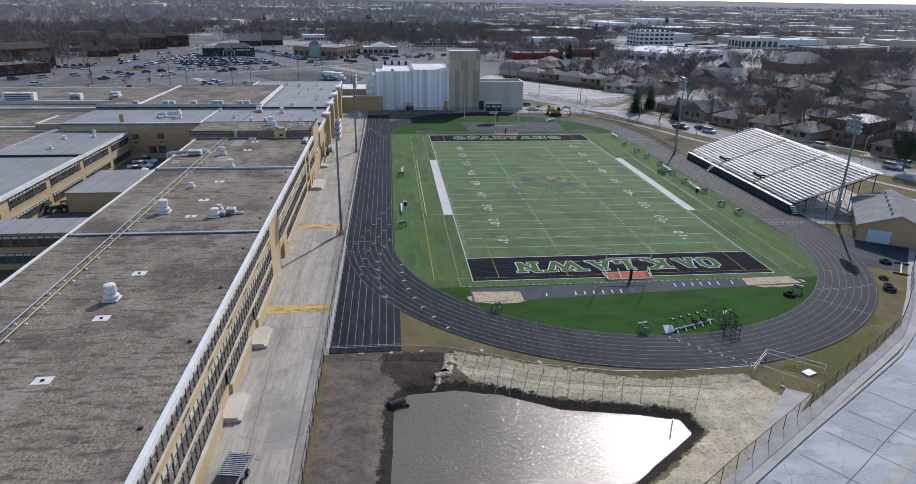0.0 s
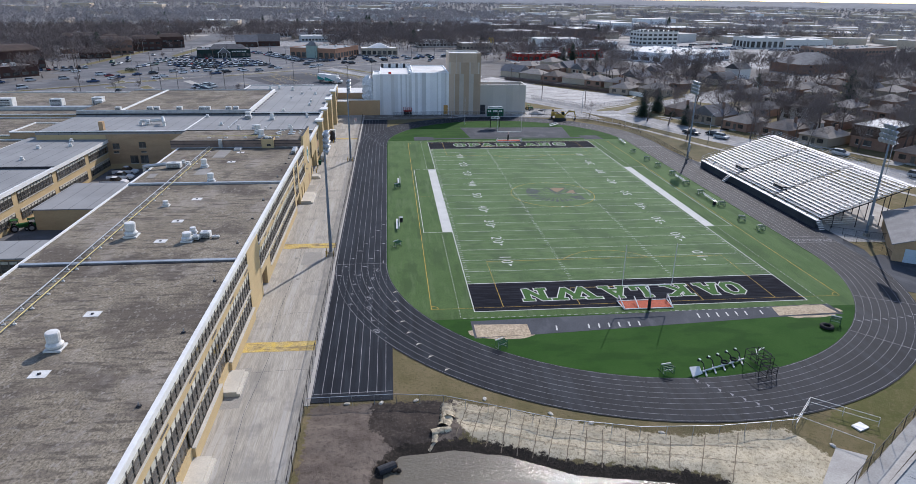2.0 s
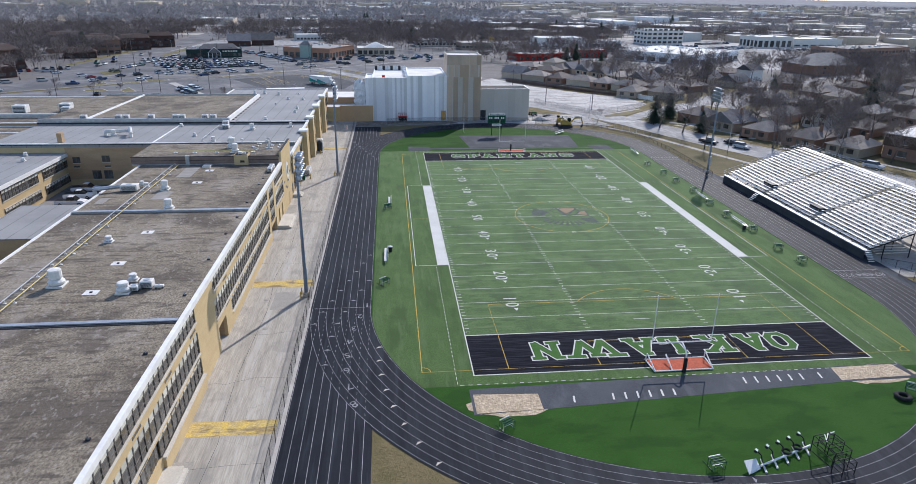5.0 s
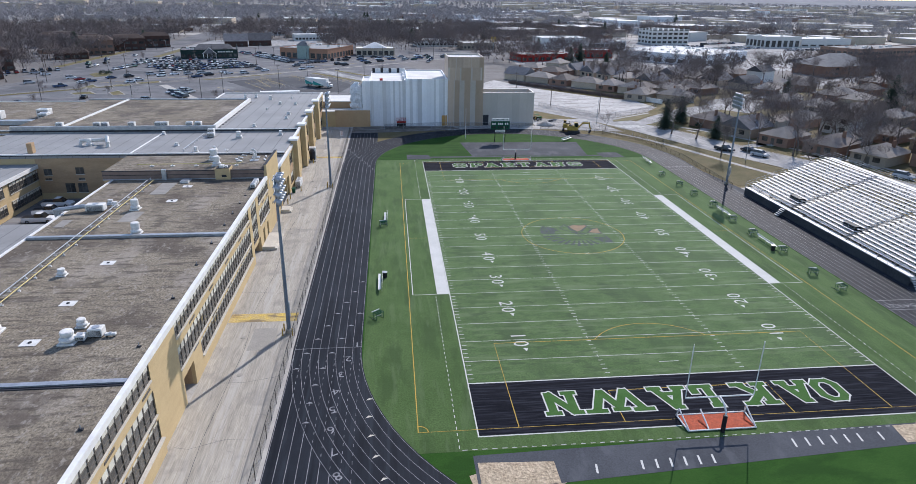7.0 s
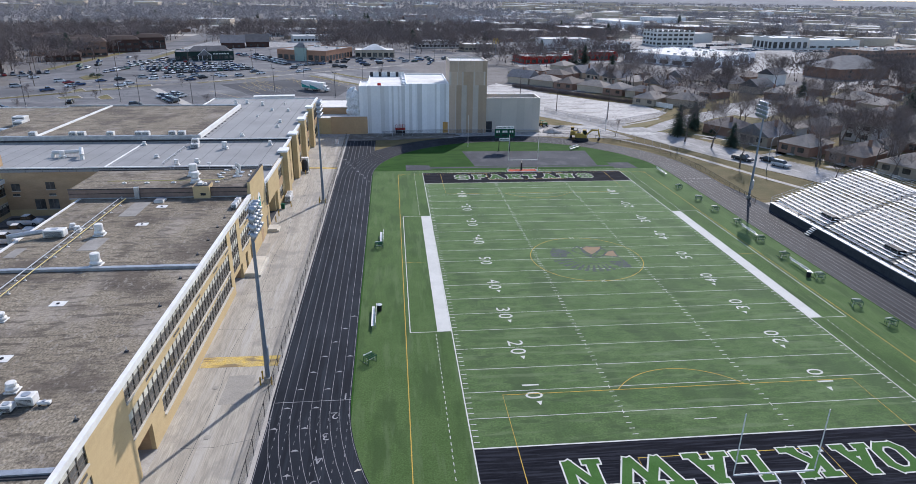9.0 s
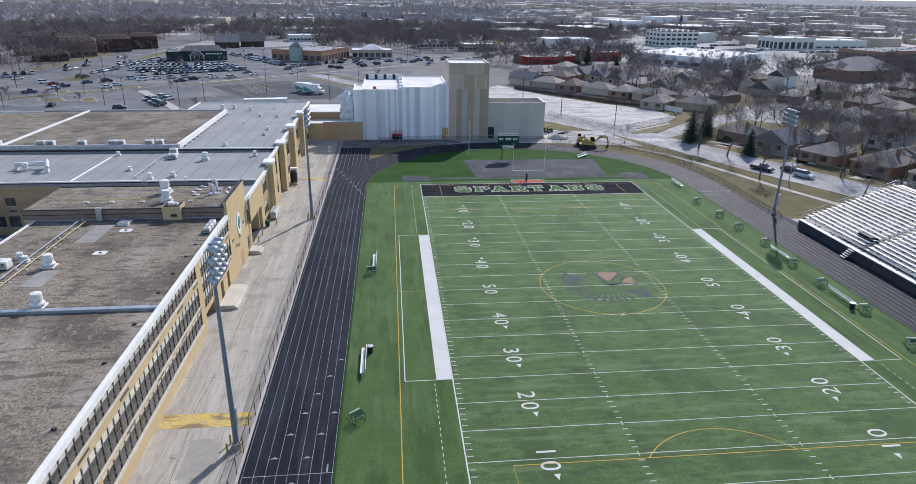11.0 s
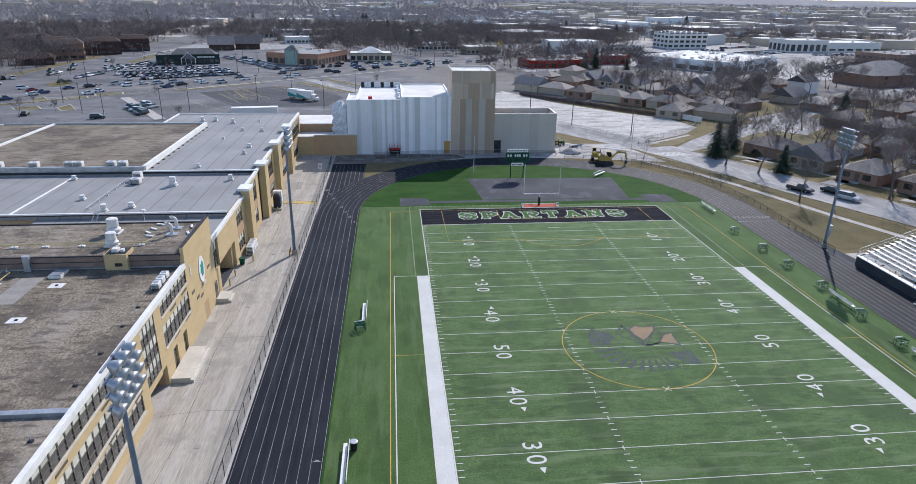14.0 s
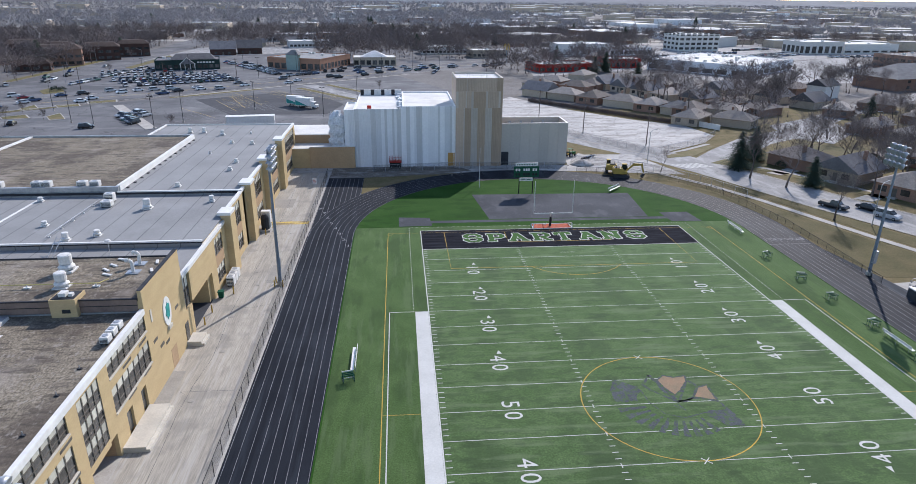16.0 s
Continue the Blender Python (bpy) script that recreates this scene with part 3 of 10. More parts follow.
part("sprint_chute", bm, M["track"], running_track)
bm = B()
prism(bm, [(68.6, 10), (71.2, 18), (71.2, 80), (68.6, 100), (67.0, 120), (CX + RIN + 2, 107.7), (CX + RIN + 2, 18.1)], 0.0, 0.028)
part("apron", bm, M["apron"], running_track, "weathered grey asphalt apron")
for k in range(9):
    bm = B()
    ribbon(bm, oval(RIN + 0.12 + k * LANE), 0.045, 0.042, True)
    part("lane_line", bm, M["lane"], running_track)
for k in range(9):
    d = RIN + 0.12 + k * LANE
    ys = math.sqrt(max(0.0, (ROUT + 0.1) ** 2 - d * d))
    for y0, y1 in ((-18.2, CY0 - ys), (CY1 + ys, 146)):
        bm = B()
        ribbon(bm, [(CX - d, y0), (CX - d, y1)], 0.06, 0.0405)
        part("lane_line", bm, M["lane"], running_track)
    bm = B()
    y = CY0 - ys + 0.6
    while y < CY0 - 0.6:
        ribbon(bm, [(CX - d, y), (CX - d, y + 0.45)], 0.05, 0.0405)
        y += 1.2
    if bm.faces:
        tagged(part("lane_dashes", bm, M["lane"], running_track), "", "", "", "stuff")
    else:
        bm.free()
bm = B()
ribbon(bm, [(-19.9, 18.1), (CX - RIN, 18.1)], 0.08, 0.044)
part("finish_line", bm, M["lane"], running_track)
bm = B()
ribbon(bm, [(-19.9, -18.0), (-11.4, -18.0)], 0.08, 0.044)
part("start_line", bm, M["lane"], running_track)

# ---------------------------------------------------------------- field markings
def paint(name, pts, width, material=None, z=0.036, closed=False):
    bm = B()
    ribbon(bm, pts, width, z, closed)
    return part(name, bm, material or M["white"], field)


def text_mesh(body, size):
    cu = bpy.data.curves.new("lettering", "FONT")
    cu.body, cu.size, cu.align_x, cu.align_y, cu.resolution_u = body, size, "CENTER", "CENTER", 3
    ob = bpy.data.objects.new("lettering", cu)
    scene.collection.objects.link(ob)
    dg = bpy.context.evaluated_depsgraph_get()
    me = bpy.data.meshes.new_from_object(ob.evaluated_get(dg))
    bpy.data.objects.remove(ob)
    return me


for k in range(21):
    y = 10 * YD + 5 * k * YD
    paint("goal_line" if k in (0, 20) else "yard_line", [(0, y), (FW, y)], 0.17 if k in (0, 20) else 0.078)
for x in (0.0, FW):
    paint("sideline", [(x, 0), (x, FL)], 0.13, z=0.037)
for y in (0.0, FL):
    paint("end_line", [(-0.08, y), (FW + 0.08, y)], 0.16, z=0.038)
hb = B()
for p in ((-0.3, -0.045), (0.3, -0.045), (0.3, 0.045), (-0.3, 0.045)):
    hb.verts.new((p[0], p[1], 0))
hb.faces.new(hb.verts[:])
hash_mesh = mesh_of("hash_mark", hb, M["white"])
for col, x in enumerate((FW / 3, FW * 2 / 3)):
    for k in range(1, 100):
        share("hash_mark", hash_mesh, field, (x, (10 + k) * YD, 0.0375 if k % 5 else 0.0392), (0, 0, 0 if k % 5 else math.pi / 2))
bm = B()
for x in (0.45, FW - 0.45):
    for k in range(1, 100):
        if k % 5:
            ribbon(bm, [(x - 0.3, (10 + k) * YD), (x + 0.3, (10 + k) * YD)], 0.09, 0.0362)
tagged(part("sideline_ticks", bm, M["white"], field), "", "", "", "stuff")

digits = {d: text_mesh(d, 2.75) for d in "012345"}
for me in digits.values():
    me.materials.append(M["white"])
tri = B()
for p in ((-0.32, -0.25), (0.32, -0.25), (0, 0.55)):
    tri.verts.new((p[0], p[1], 0))
tri.faces.new(tri.verts[:])
arrow_mesh = mesh_of("number_arrow", tri, M["white"])
for k in range(1, 10):
    num = str(min(k, 10 - k) * 10)
    y = (10 + 10 * k) * YD
    for x, rz, sg in ((7.5, -90, -1), (FW - 7.5, 90, 1)):
        for s, ch in zip((-1, 1), num):
            share("yard_number", digits[ch], field, (x, y + sg * s * 0.97, 0.038), (0, 0, radians(rz)))
        if k != 5:
            up = k > 5
            share("number_arrow", arrow_mesh, field, (x + (0.45 if rz < 0 else -0.45), y + (2.3 if up else -2.3), 0.038), (0, 0, 0 if up else math.pi))

for x0, x1 in ((-1.83, -0.08), (FW + 0.08, FW + 1.83)):
    bm = B()
    prism(bm, [(x0, 35 * YD), (x1, 35 * YD), (x1, 85 * YD), (x0, 85 * YD)], 0.02, 0.039)
    part("team_box", bm, M["white"], field)
for x, s in ((-5.3, -1), (FW + 5.3, 1)):
    paint("coach_line", [(x, 35 * YD), (x, 85 * YD)], 0.11)
    for y in (35 * YD, 85 * YD):
        paint("coach_line", [(x, y), (s * 1.8 + (FW if s > 0 else 0), y)], 0.1)
bm = B()
per = [(-2.05, -1.85), (FW + 2.05, -1.85), (FW + 2.05, FL + 1.85), (-2.05, FL + 1.85)]
for (ax, ay), (bx, by) in zip(per, per[1:] + per[:1]):
    n = int(math.hypot(bx - ax, by - ay) / 0.95)
    for i in range(n):
        x, y = ax + (bx - ax) * (i + 0.25) / n, ay + (by - ay) * (i + 0.25) / n
        x2, y2 = ax + (bx - ax) * (i + 0.75) / n, ay + (by - ay) * (i + 0.75) / n
        if not (31.5 < (y + y2) / 2 < 78 and abs(bx - ax) < 1):
            ribbon(bm, [(x, y), (x2, y2)], 0.075, 0.0415)
tagged(part("restraining_dashes", bm, M["white"], field), "", "", "", "stuff")

SX0, SX1, SY0, SY1 = -5.87, FW + 5.87, 1.1, FL - 1.1
YL = M["yellow"]
paint("soccer_line", [(SX0, SY0), (SX1, SY0), (SX1, SY1), (SX0, SY1)], 0.11, YL, 0.0455, True)
paint("soccer_line", [(SX0, FL / 2), (SX1, FL / 2)], 0.06, YL, 0.0356)
paint("soccer_circle", arc(FW / 2, FL / 2, 9.15, 0, 355, 71), 0.11, YL, 0.041, True)
for y in (FL / 2 - 9.15, FL / 2 + 9.15):
    for s in (-1, 1):
        paint("circle_cross", [(FW / 2 - 0.4, y - 0.4 * s), (FW / 2 + 0.4, y + 0.4 * s)], 0.09, z=0.0432 + 0.0005 * s)
for x, y, a in ((SX0, SY0, 0), (SX1, SY0, 90), (SX1, SY1, 180), (SX0, SY1, 270)):
    paint("corner_arc", arc(x, y, 1.0, a, a + 90, 8), 0.09, YL, 0.0462)
for y0, s in ((SY0, 1), (SY1, -1)):
    for hw, d in ((20.16, 16.5), (9.16, 5.5)):
        paint("soccer_box", [(FW / 2 - hw, y0), (FW / 2 - hw, y0 + s * d), (FW / 2 + hw, y0 + s * d), (FW / 2 + hw, y0)], 0.1, YL, 0.0452)
    paint("soccer_arc", arc(FW / 2, y0 + s * 11, 9.15, 37 * s, 143 * s, 24), 0.1, YL, 0.041)
    paint("conversion_mark", [(FW / 2 - 1.2, y0 + s * 11.0 - s * 0.2), (FW / 2 + 1.2, y0 + s * 11.0 - s * 0.2)], 0.1)

for y0 in (0.08, FL - 10 * YD + 0.1):
    bm = B()
    prism(bm, [(0.08, y0), (FW - 0.08, y0), (FW - 0.08, y0 + 10 * YD - 0.18), (0.08, y0 + 10 * YD - 0.18)], 0.02, 0.0395)
    part("end_zone", bm, M["endzone"], field, "black turf end zone")

# slab-serif block letters: strokes in a unit box
GLYPH = {
    "O": [((.25, 0), (.75, 0), (1, .22), (1, .78), (.75, 1), (.25, 1), (0, .78), (0, .22), (.25, 0))],
    "A": [((.1, 0), (.5, 1), (.9, 0)), ((.28, .3), (.72, .3)), ((-.08, 0), (.28, 0)), ((.72, 0), (1.08, 0)), ((.3, 1), (.5, 1))],
    "K": [((.2, 0), (.2, 1)), ((.25, .42), (.85, 1)), ((.42, .58), (.88, 0)), ((0, 0), (.4, 0)), ((0, 1), (.4, 1)), ((.66, 1), (1.05, 1)), ((.7, 0), (1.1, 0))],
    "L": [((.25, 0), (.25, 1)), ((0, 0), (1, 0), (1, .32)), ((.02, 1), (.48, 1))],
    "W": [((.05, 1), (.27, 0), (.5, .85), (.73, 0), (.95, 1)), ((-.12, 1), (.22, 1)), ((.34, .95), (.6, .95)), ((.78, 1), (1.12, 1))],
    "N": [((.15, 0), (.15, 1), (.85, 0), (.85, 1)), ((-.05, 0), (.35, 0)), ((-.08, 1), (.15, 1)), ((.65, 1), (1.05, 1))],
    "S": [((1, .68), (1, .8), (.78, 1), (.22, 1), (0, .82), (0, .66), (.18, .53), (.82, .47), (1, .34), (1, .18), (.78, 0), (.22, 0), (0, .2), (0, .32))],
    "P": [((.2, 0), (.2, 1)), ((0, 1), (.76, 1), (1, .84), (1, .6), (.76, .44), (.2, .44)), ((0, 0), (.45, 0))],
    "R": [((.2, 0), (.2, 1)), ((0, 1), (.76, 1), (.98, .84), (.98, .62), (.76, .46), (.2, .46)), ((.55, .46), (.92, 0)), ((0, 0), (.42, 0)), ((.8, 0), (1.1, 0))],
    "T": [((.5, 0), (.5, 1)), ((0, .74), (0, 1), (1, 1), (1, .74)), ((.27, 0), (.73, 0))],
}


def block_letter(ch, x0, x1, y0, y1, turn, material, z, grow):
    """One field letter filling the plan box; turn -1 sets it upside down. grow widens every stroke, for the outline."""
    bm = B()
    m = 0.52
    w, h = (x1 - x0) - 2 * m, (y1 - y0) - 2 * m
    i = 0
    for line in GLYPH[ch]:
        for (ax, ay), (bx, by) in zip(line, line[1:]):
            u, v = [Vector(((x0 + m + px * w) if turn > 0 else (x1 - m - px * w), (y0 + m + py * h) if turn > 0 else (y1 - m - py * h))) for px, py in ((ax, ay), (bx, by))]
            d = (v - u).normalized()
            e = Vector((-d.y, d.x))
            k = 0.33 + 0.13 * abs(d.y) + grow
            q = 0.2 + grow
            zz = z + 0.0004 * i
            i += 1
            c = [u - d * q - e * k, v + d * q - e * k, v + d * q + e * k, u - d * q + e * k]
            bm.faces.new([bm.verts.new((p.x, p.y, zz)) for p in c])
    return part("end_zone_letter", bm, material, field)


for word, spans, y0, y1, turn in (("NWALKAO", ((7.3, 11.6), (12.1, 18.8), (19.4, 23.8), (24.1, 27.2), (29.0, 33.5), (34.2, 38.1), (38.1, 41.5)), 2.5, 7.0, -1),
                                  ("SPARTANS", ((7.4, 10.9), (11.4, 15.0), (15.3, 19.2), (19.5, 23.3), (23.9, 27.2), (28.1, 32.0), (32.3, 36.3), (37.0, 40.6)), 103.3, 107.7, 1)):
    for ch, (x0, x1) in zip(word, spans):
        block_letter(ch, x0, x1, y0, y1, turn, M["white"], 0.048, 0.16)
        block_letter(ch, x0, x1, y0, y1, turn, M["letter"], 0.055, 0.0)

# faded emblem at the centre: outlined shapes, two curved bands and a fan of rays
g = random.Random(18)


def rough_band(name, pts, w, z, label):
    bm = B()
    prev = None
    n = len(pts)
    for k, (x, y) in enumerate(pts):
        ax, ay = pts[max(k - 1, 0)]
        bx, by = pts[min(k + 1, n - 1)]
        d = Vector((bx - ax, by - ay)).normalized()
        l, r = w * g.uniform(0.3, 0.65), w * g.uniform(0.3, 0.65)
        pair = (bm.verts.new((x - d.y * l, y + d.x * l, z)), bm.verts.new((x + d.y * r, y - d.x * r, z)))
        if prev:
            bm.faces.new((prev[0], prev[1], pair[1], pair[0]))
        prev = pair
    part(name, bm, M["ink_turf"], field, label)


def dense(pts, step=0.35, closed=False):
    out = []
    for (ax, ay), (bx, by) in zip(pts, pts[1:] + (pts[:1] if closed else [])):
        m = max(2, int(math.hypot(bx - ax, by - ay) / step))
        out += [(ax + (bx - ax) * q / m, ay + (by - ay) * q / m) for q in range(m)]
    return out + [pts[0] if closed else pts[-1]]


for pts in ([(24.8, 59.1), (25.8, 60.0), (26.9, 59.5), (28.4, 59.8), (28.0, 58.6), (26.6, 56.9), (25.7, 56.1), (25.0, 57.7)], [(28.8, 57.4), (30.0, 57.8), (29.9, 56.2), (29.9, 54.9), (28.6, 55.3), (27.6, 55.7)]):
    bm = B()
    prism(bm, [(x + g.uniform(-.06, .06), y + g.uniform(-.06, .06)) for x, y in dense(pts, 0.5, True)[:-1]], 0.03, 0.0425)
    part("emblem_patch", bm, M["tan_turf"], field, "faded orange emblem patch")
    rough_band("emblem_outline", dense(pts, 0.3, True), 0.24, 0.0438, "faded dark emblem outline")
# the two side masses, the curved inner outlines and the brim
for pts in ([(19.9, 59.7), (20.6, 59.1), (22.1, 58.0), (22.3, 57.2), (21.5, 56.4), (21.3, 55.4), (18.9, 55.3), (18.8, 56.2), (18.9, 57.7)], [(29.9, 54.7), (30.4, 53.6), (30.6, 51.9), (30.7, 50.5), (28.9, 50.6), (28.3, 51.5), (27.6, 52.4), (28.0, 53.2), (30.0, 53.1)]):
    bm = B()
    prism(bm, [(x + g.uniform(-.1, .1), y + g.uniform(-.1, .1)) for x, y in dense(pts, 0.4, True)[:-1]], 0.03, 0.0384)
    part("emblem_wing", bm, M["ink_turf"], field, "faded dark emblem wing")
for pts, w in (([(24.2, 60.2), (24.7, 58.8), (24.7, 57.2), (25.5, 55.4)], 0.42), ([(24.2, 60.2), (23.4, 59.0), (22.9, 58.4), (23.4, 57.2), (24.6, 55.9), (25.5, 55.0)], 0.3), ([(28.2, 58.9), (28.8, 57.5), (27.6, 55.7), (26.4, 55.0), (25.6, 55.0)], 0.34),
               ([(28.0, 58.6), (26.8, 56.7), (25.7, 55.0)], 0.26), ([(25.4, 54.9), (27.8, 55.5), (29.9, 54.7)], 0.26), ([(22.3, 57.2), (22.4, 55.2), (23.3, 53.0), (25.1, 52.2), (27.6, 52.9), (30.0, 53.2)], 0.14), ([(25.3, 54.6), (25.7, 53.4)], 0.2), ([(24.8, 54.4), (25.4, 53.6)], 0.16)):
    rough_band("emblem_outline", dense(pts), w, 0.0386, "faded dark emblem outline")
for k in range(10):
    t = k / 9
    a = radians(193 + 103 * t)
    inner = Vector((25.2 + 3.5 * math.cos(a), 55.1 + 3.4 * math.sin(a)))
    outer = Vector((25.0 + (6.4 - 0.6 * t) * math.cos(a), 55.3 + 6.1 * math.sin(a)))
    e = (outer - inner).normalized()
    n = Vector((-e.y, e.x))
    bm = B()
    steps = [q / 5 for q in range(6)]
    edge0 = [inner.lerp(outer, q) - n * (0.13 + 0.22 * q + g.uniform(-.05, .05)) for q in steps]
    edge1 = [inner.lerp(outer, q) + n * (0.13 + 0.22 * q + g.uniform(-.05, .05)) for q in steps[::-1]]
    prism(bm, [tuple(p) for p in edge0 + edge1], 0.03, 0.0382)
    part("emblem_ray", bm, M["ink_turf"], field, "faded dark emblem ray")

# ---------------------------------------------------------------- jump runways and pads inside the bends
def slab(name, pts, z, material, label, category):
    bm = B()
    prism(bm, pts, -0.01, z)
    return struct(name, bm, material, label, category)


runway = slab("long_jump_runway", [(-0.9, -2.7), (41.8, -1.6), (51.0, -1.4), (51.2, -4.6), (41.4, -4.7), (6.9, -6.9), (-0.9, -7.3)], 0.032, M["pad"], "grey asphalt long jump runway", "runway")
for pts in ([(-0.6, -3.7), (6.5, -4.1), (6.5, -6.9), (-0.6, -7.1)], [(42.2, -1.8), (50.0, -1.6), (50.6, -4.1), (41.8, -4.4)]):
    bm = B()
    prism(bm, pts, 0.0, 0.05)
    part("sand_pit", bm, M["sand"], runway, "pit of raked tan sand")
for x in (10.2, 14.6, 16.0, 17.4, 18.8, 20.2, 21.6, 30.6, 32.0, 33.4, 34.8, 36.2, 37.6, 39.9):
    bm = B()
    y = -5.4 + 0.035 * (x - 10) if x < 25 else -3.5 + 0.03 * (x - 30)
    ribbon(bm, [(x - 0.1, y - 0.6), (x + 0.1, y + 0.6)], 0.2, 0.037)
    part("runway_mark", bm, M["white"], runway)
slab("jump_pad", [(11.9, 132.0), (46.4, 131.4), (45.0, 115.4), (13.5, 115.6)], 0.034, M["pad"], "grey asphalt high jump pad", "pad")
slab("jump_pad", [(-3.9, 117.6), (2.0, 117.0), (2.3, 112.5), (-3.9, 112.3)], 0.036, M["pad"], "small grey asphalt throwing pad", "pad")
slab("jump_pad", [(48.2, 117.7), (53.9, 117.7), (54.5, 112.1), (48.6, 112.3)], 0.036, M["pad"], "small grey asphalt throwing pad", "pad")
slab("vault_runway", [(2.0, 115.2), (48.4, 115.2), (48.4, 113.9), (2.0, 113.9)], 0.033, M["pad"], "grey asphalt vault runway", "runway")

g = random.Random(3)
for cx, cy, hx, hy in ((2.9, -5.8, 4.2, 2.2), (46.2, -3.4, 5.0, 1.9)):
    slab("spilled_sand", [(cx + hx * math.cos(a) * g.uniform(0.85, 1.12), cy + hy * math.sin(a) * g.uniform(0.8, 1.15)) for a in [2 * math.pi * q / 28 for q in range(28)]], 0.0315, M["sand"], "sand spilled on the turf round a jump pit", "sand")

# ---------------------------------------------------------------- drives, roads and lots
slab("driveway", [(-31.5, -75), (-20.7, -75), (-20.7, 152), (-31.5, 152)], 0.02, M["concrete"], "cracked grey concrete service drive", "driveway")
slab("verge", [(-20.7, -20), (-20.1, -20), (-20.1, 150), (-20.7, 150)], 0.03, M["walkway"], "narrow concrete edge under the fence", "kerb")
slab("construction_yard", [(-31.5, 152), (-20, 150), (-8, 150), (40, 151), (66, 146), (60, 168), (40, 168), (39.5, 157), (-31, 160)], 0.015, M["chalky"], "rutted pale gravel of a building site", "yard")

for y0, y1 in ((-8.5, -6.1), (25.6, 27.9), (114.9, 116.6)):
    bm = B()
    prism(bm, [(-29.6, y0), (-20.8, y0 - 0.1), (-20.8, y1 - 0.1), (-29.6, y1)], 0.0, 0.026)
    tagged(new("speed_hump", mesh_of("speed_hump", bm, M["yellow_worn"])), "worn yellow painted speed hump across the drive", "speed hump", "speed humps", "structure")
seams = B()
for x in (-26.4,):
    ribbon(seams, [(x + 0.3 * math.sin(k * 1.3) + 0.12 * math.sin(k * 4.1), -70 + k * 5.5) for k in range(41)], 0.035, 0.0235)
for k in range(14):
    y = -62 + k * 15.5 + 4 * math.sin(k * 2.3)
    ribbon(seams, [(-31.0 + 2 * (k % 3), y), (-27.6, y + 0.5 * math.sin(k)), (-24.5, y + 0.9 * math.cos(k * 1.7)), (-21.0, y + 0.4)], 0.03, 0.0232)
tagged(struct("drive_joints", seams, M["pad"], "tarred joints between the slabs of the drive", "joint"), kind="stuff")
M["patch"] = mat("dark_drive_patch", (0.315, 0.297, 0.262), (0.26, 0.246, 0.22), s1=0.4, s2=6, var=0.2, bump=0.2)
for x, y, w, d in ((-24.3, 21.0, 3.0, 5.5), (-29.4, 60.5, 2.6, 9.0), (-22.6, 92, 2.4, 7), (-29.0, -16, 3.2, 8), (-23.2, -34, 3.4, 6), (-27.5, 128, 4.5, 6)):
    slab("drive_patch", [(x - w / 2, y - d / 2), (x + w / 2, y - d / 2 + 0.2), (x + w / 2 - 0.1, y + d / 2), (x - w / 2, y + d / 2)], 0.0225, M["patch"], "darker repaired patch in the drive", "patch")
M["rubble"] = mat("trampled_site_dirt", (0.20, 0.18, 0.155), (0.125, 0.108, 0.09), s1=0.35, s2=3, var=0.4, bump=1.0, dist=0.12)
over(M["rubble"], "spots", (0.34, 0.32, 0.29), 0.6, 0.5, 0.38, (0.5, 1.6, 1))
slab("site_dirt", [(-20, 146.4), (-6, 148.0), (8, 150.2), (14, 152.5), (12, 155.5), (2, 156.6), (-12, 156.8), (-20, 156.2)], 0.022, M["rubble"], "trampled dirt and rubble beside the new theatre", "ground")
g = random.Random(12)
stones = B()
for k in range(300):
    x, y = (g.uniform(-19.5, 12), g.uniform(148, 156.6)) if k < 230 else (42.8 + g.gauss(0, 1.3), 156.8 + g.gauss(0, 1.1))
    s = g.uniform(0.08, 0.34)
    vs = [stones.verts.new((x + s * math.cos(a + g.uniform(-.4, .4)), y + s * math.sin(a), 0.0)) for a in (0, 1.3, 2.5, 3.8, 5.0)]
    top = stones.verts.new((x + g.uniform(-.1, .1), y, s * g.uniform(0.5, 1.0) + 0.03))
    for i in range(5):
        stones.faces.new((vs[i], vs[(i + 1) % 5], top))
tagged(new("rubble", mesh_of("rubble", stones, M["rubble"])), "loose lumps of rubble and clods on the site", "rubble", "", "stuff")
rng = random.Random(4)
for x, y in ((-25.5, 13), (-24.2, 18.5), (-26.8, 21.5), (-24, 40), (-26, 59), (-25.2, 69), (-26.2, 78), (-24.8, 88), (-25.8, 93), (-25, -38)):
    o = thing("manhole_cover", "grey round iron manhole cover in the drive", "manhole cover", "manhole covers", (x, y, 0.02))
    bm = B()
    lathe(bm, [(0.34, 0), (0.34, 0.02), (0.29, 0.03)], 14)
    part("cover", bm, M["patch"], o)

# ---------------------------------------------------------------- school
WX, ROOF = -29.7, 9.8
school = thing("school_building", "long tan brick school with white roof coping and ribbon windows", "school")


def wbox(x0, y0, z0, x1, y1, z1, material="brick", name="wall", parent=None, label=""):
    bm = B()
    box(bm, x0, y0, z0, x1, y1, z1)
    return part(name, bm, M[material], parent or school, label)


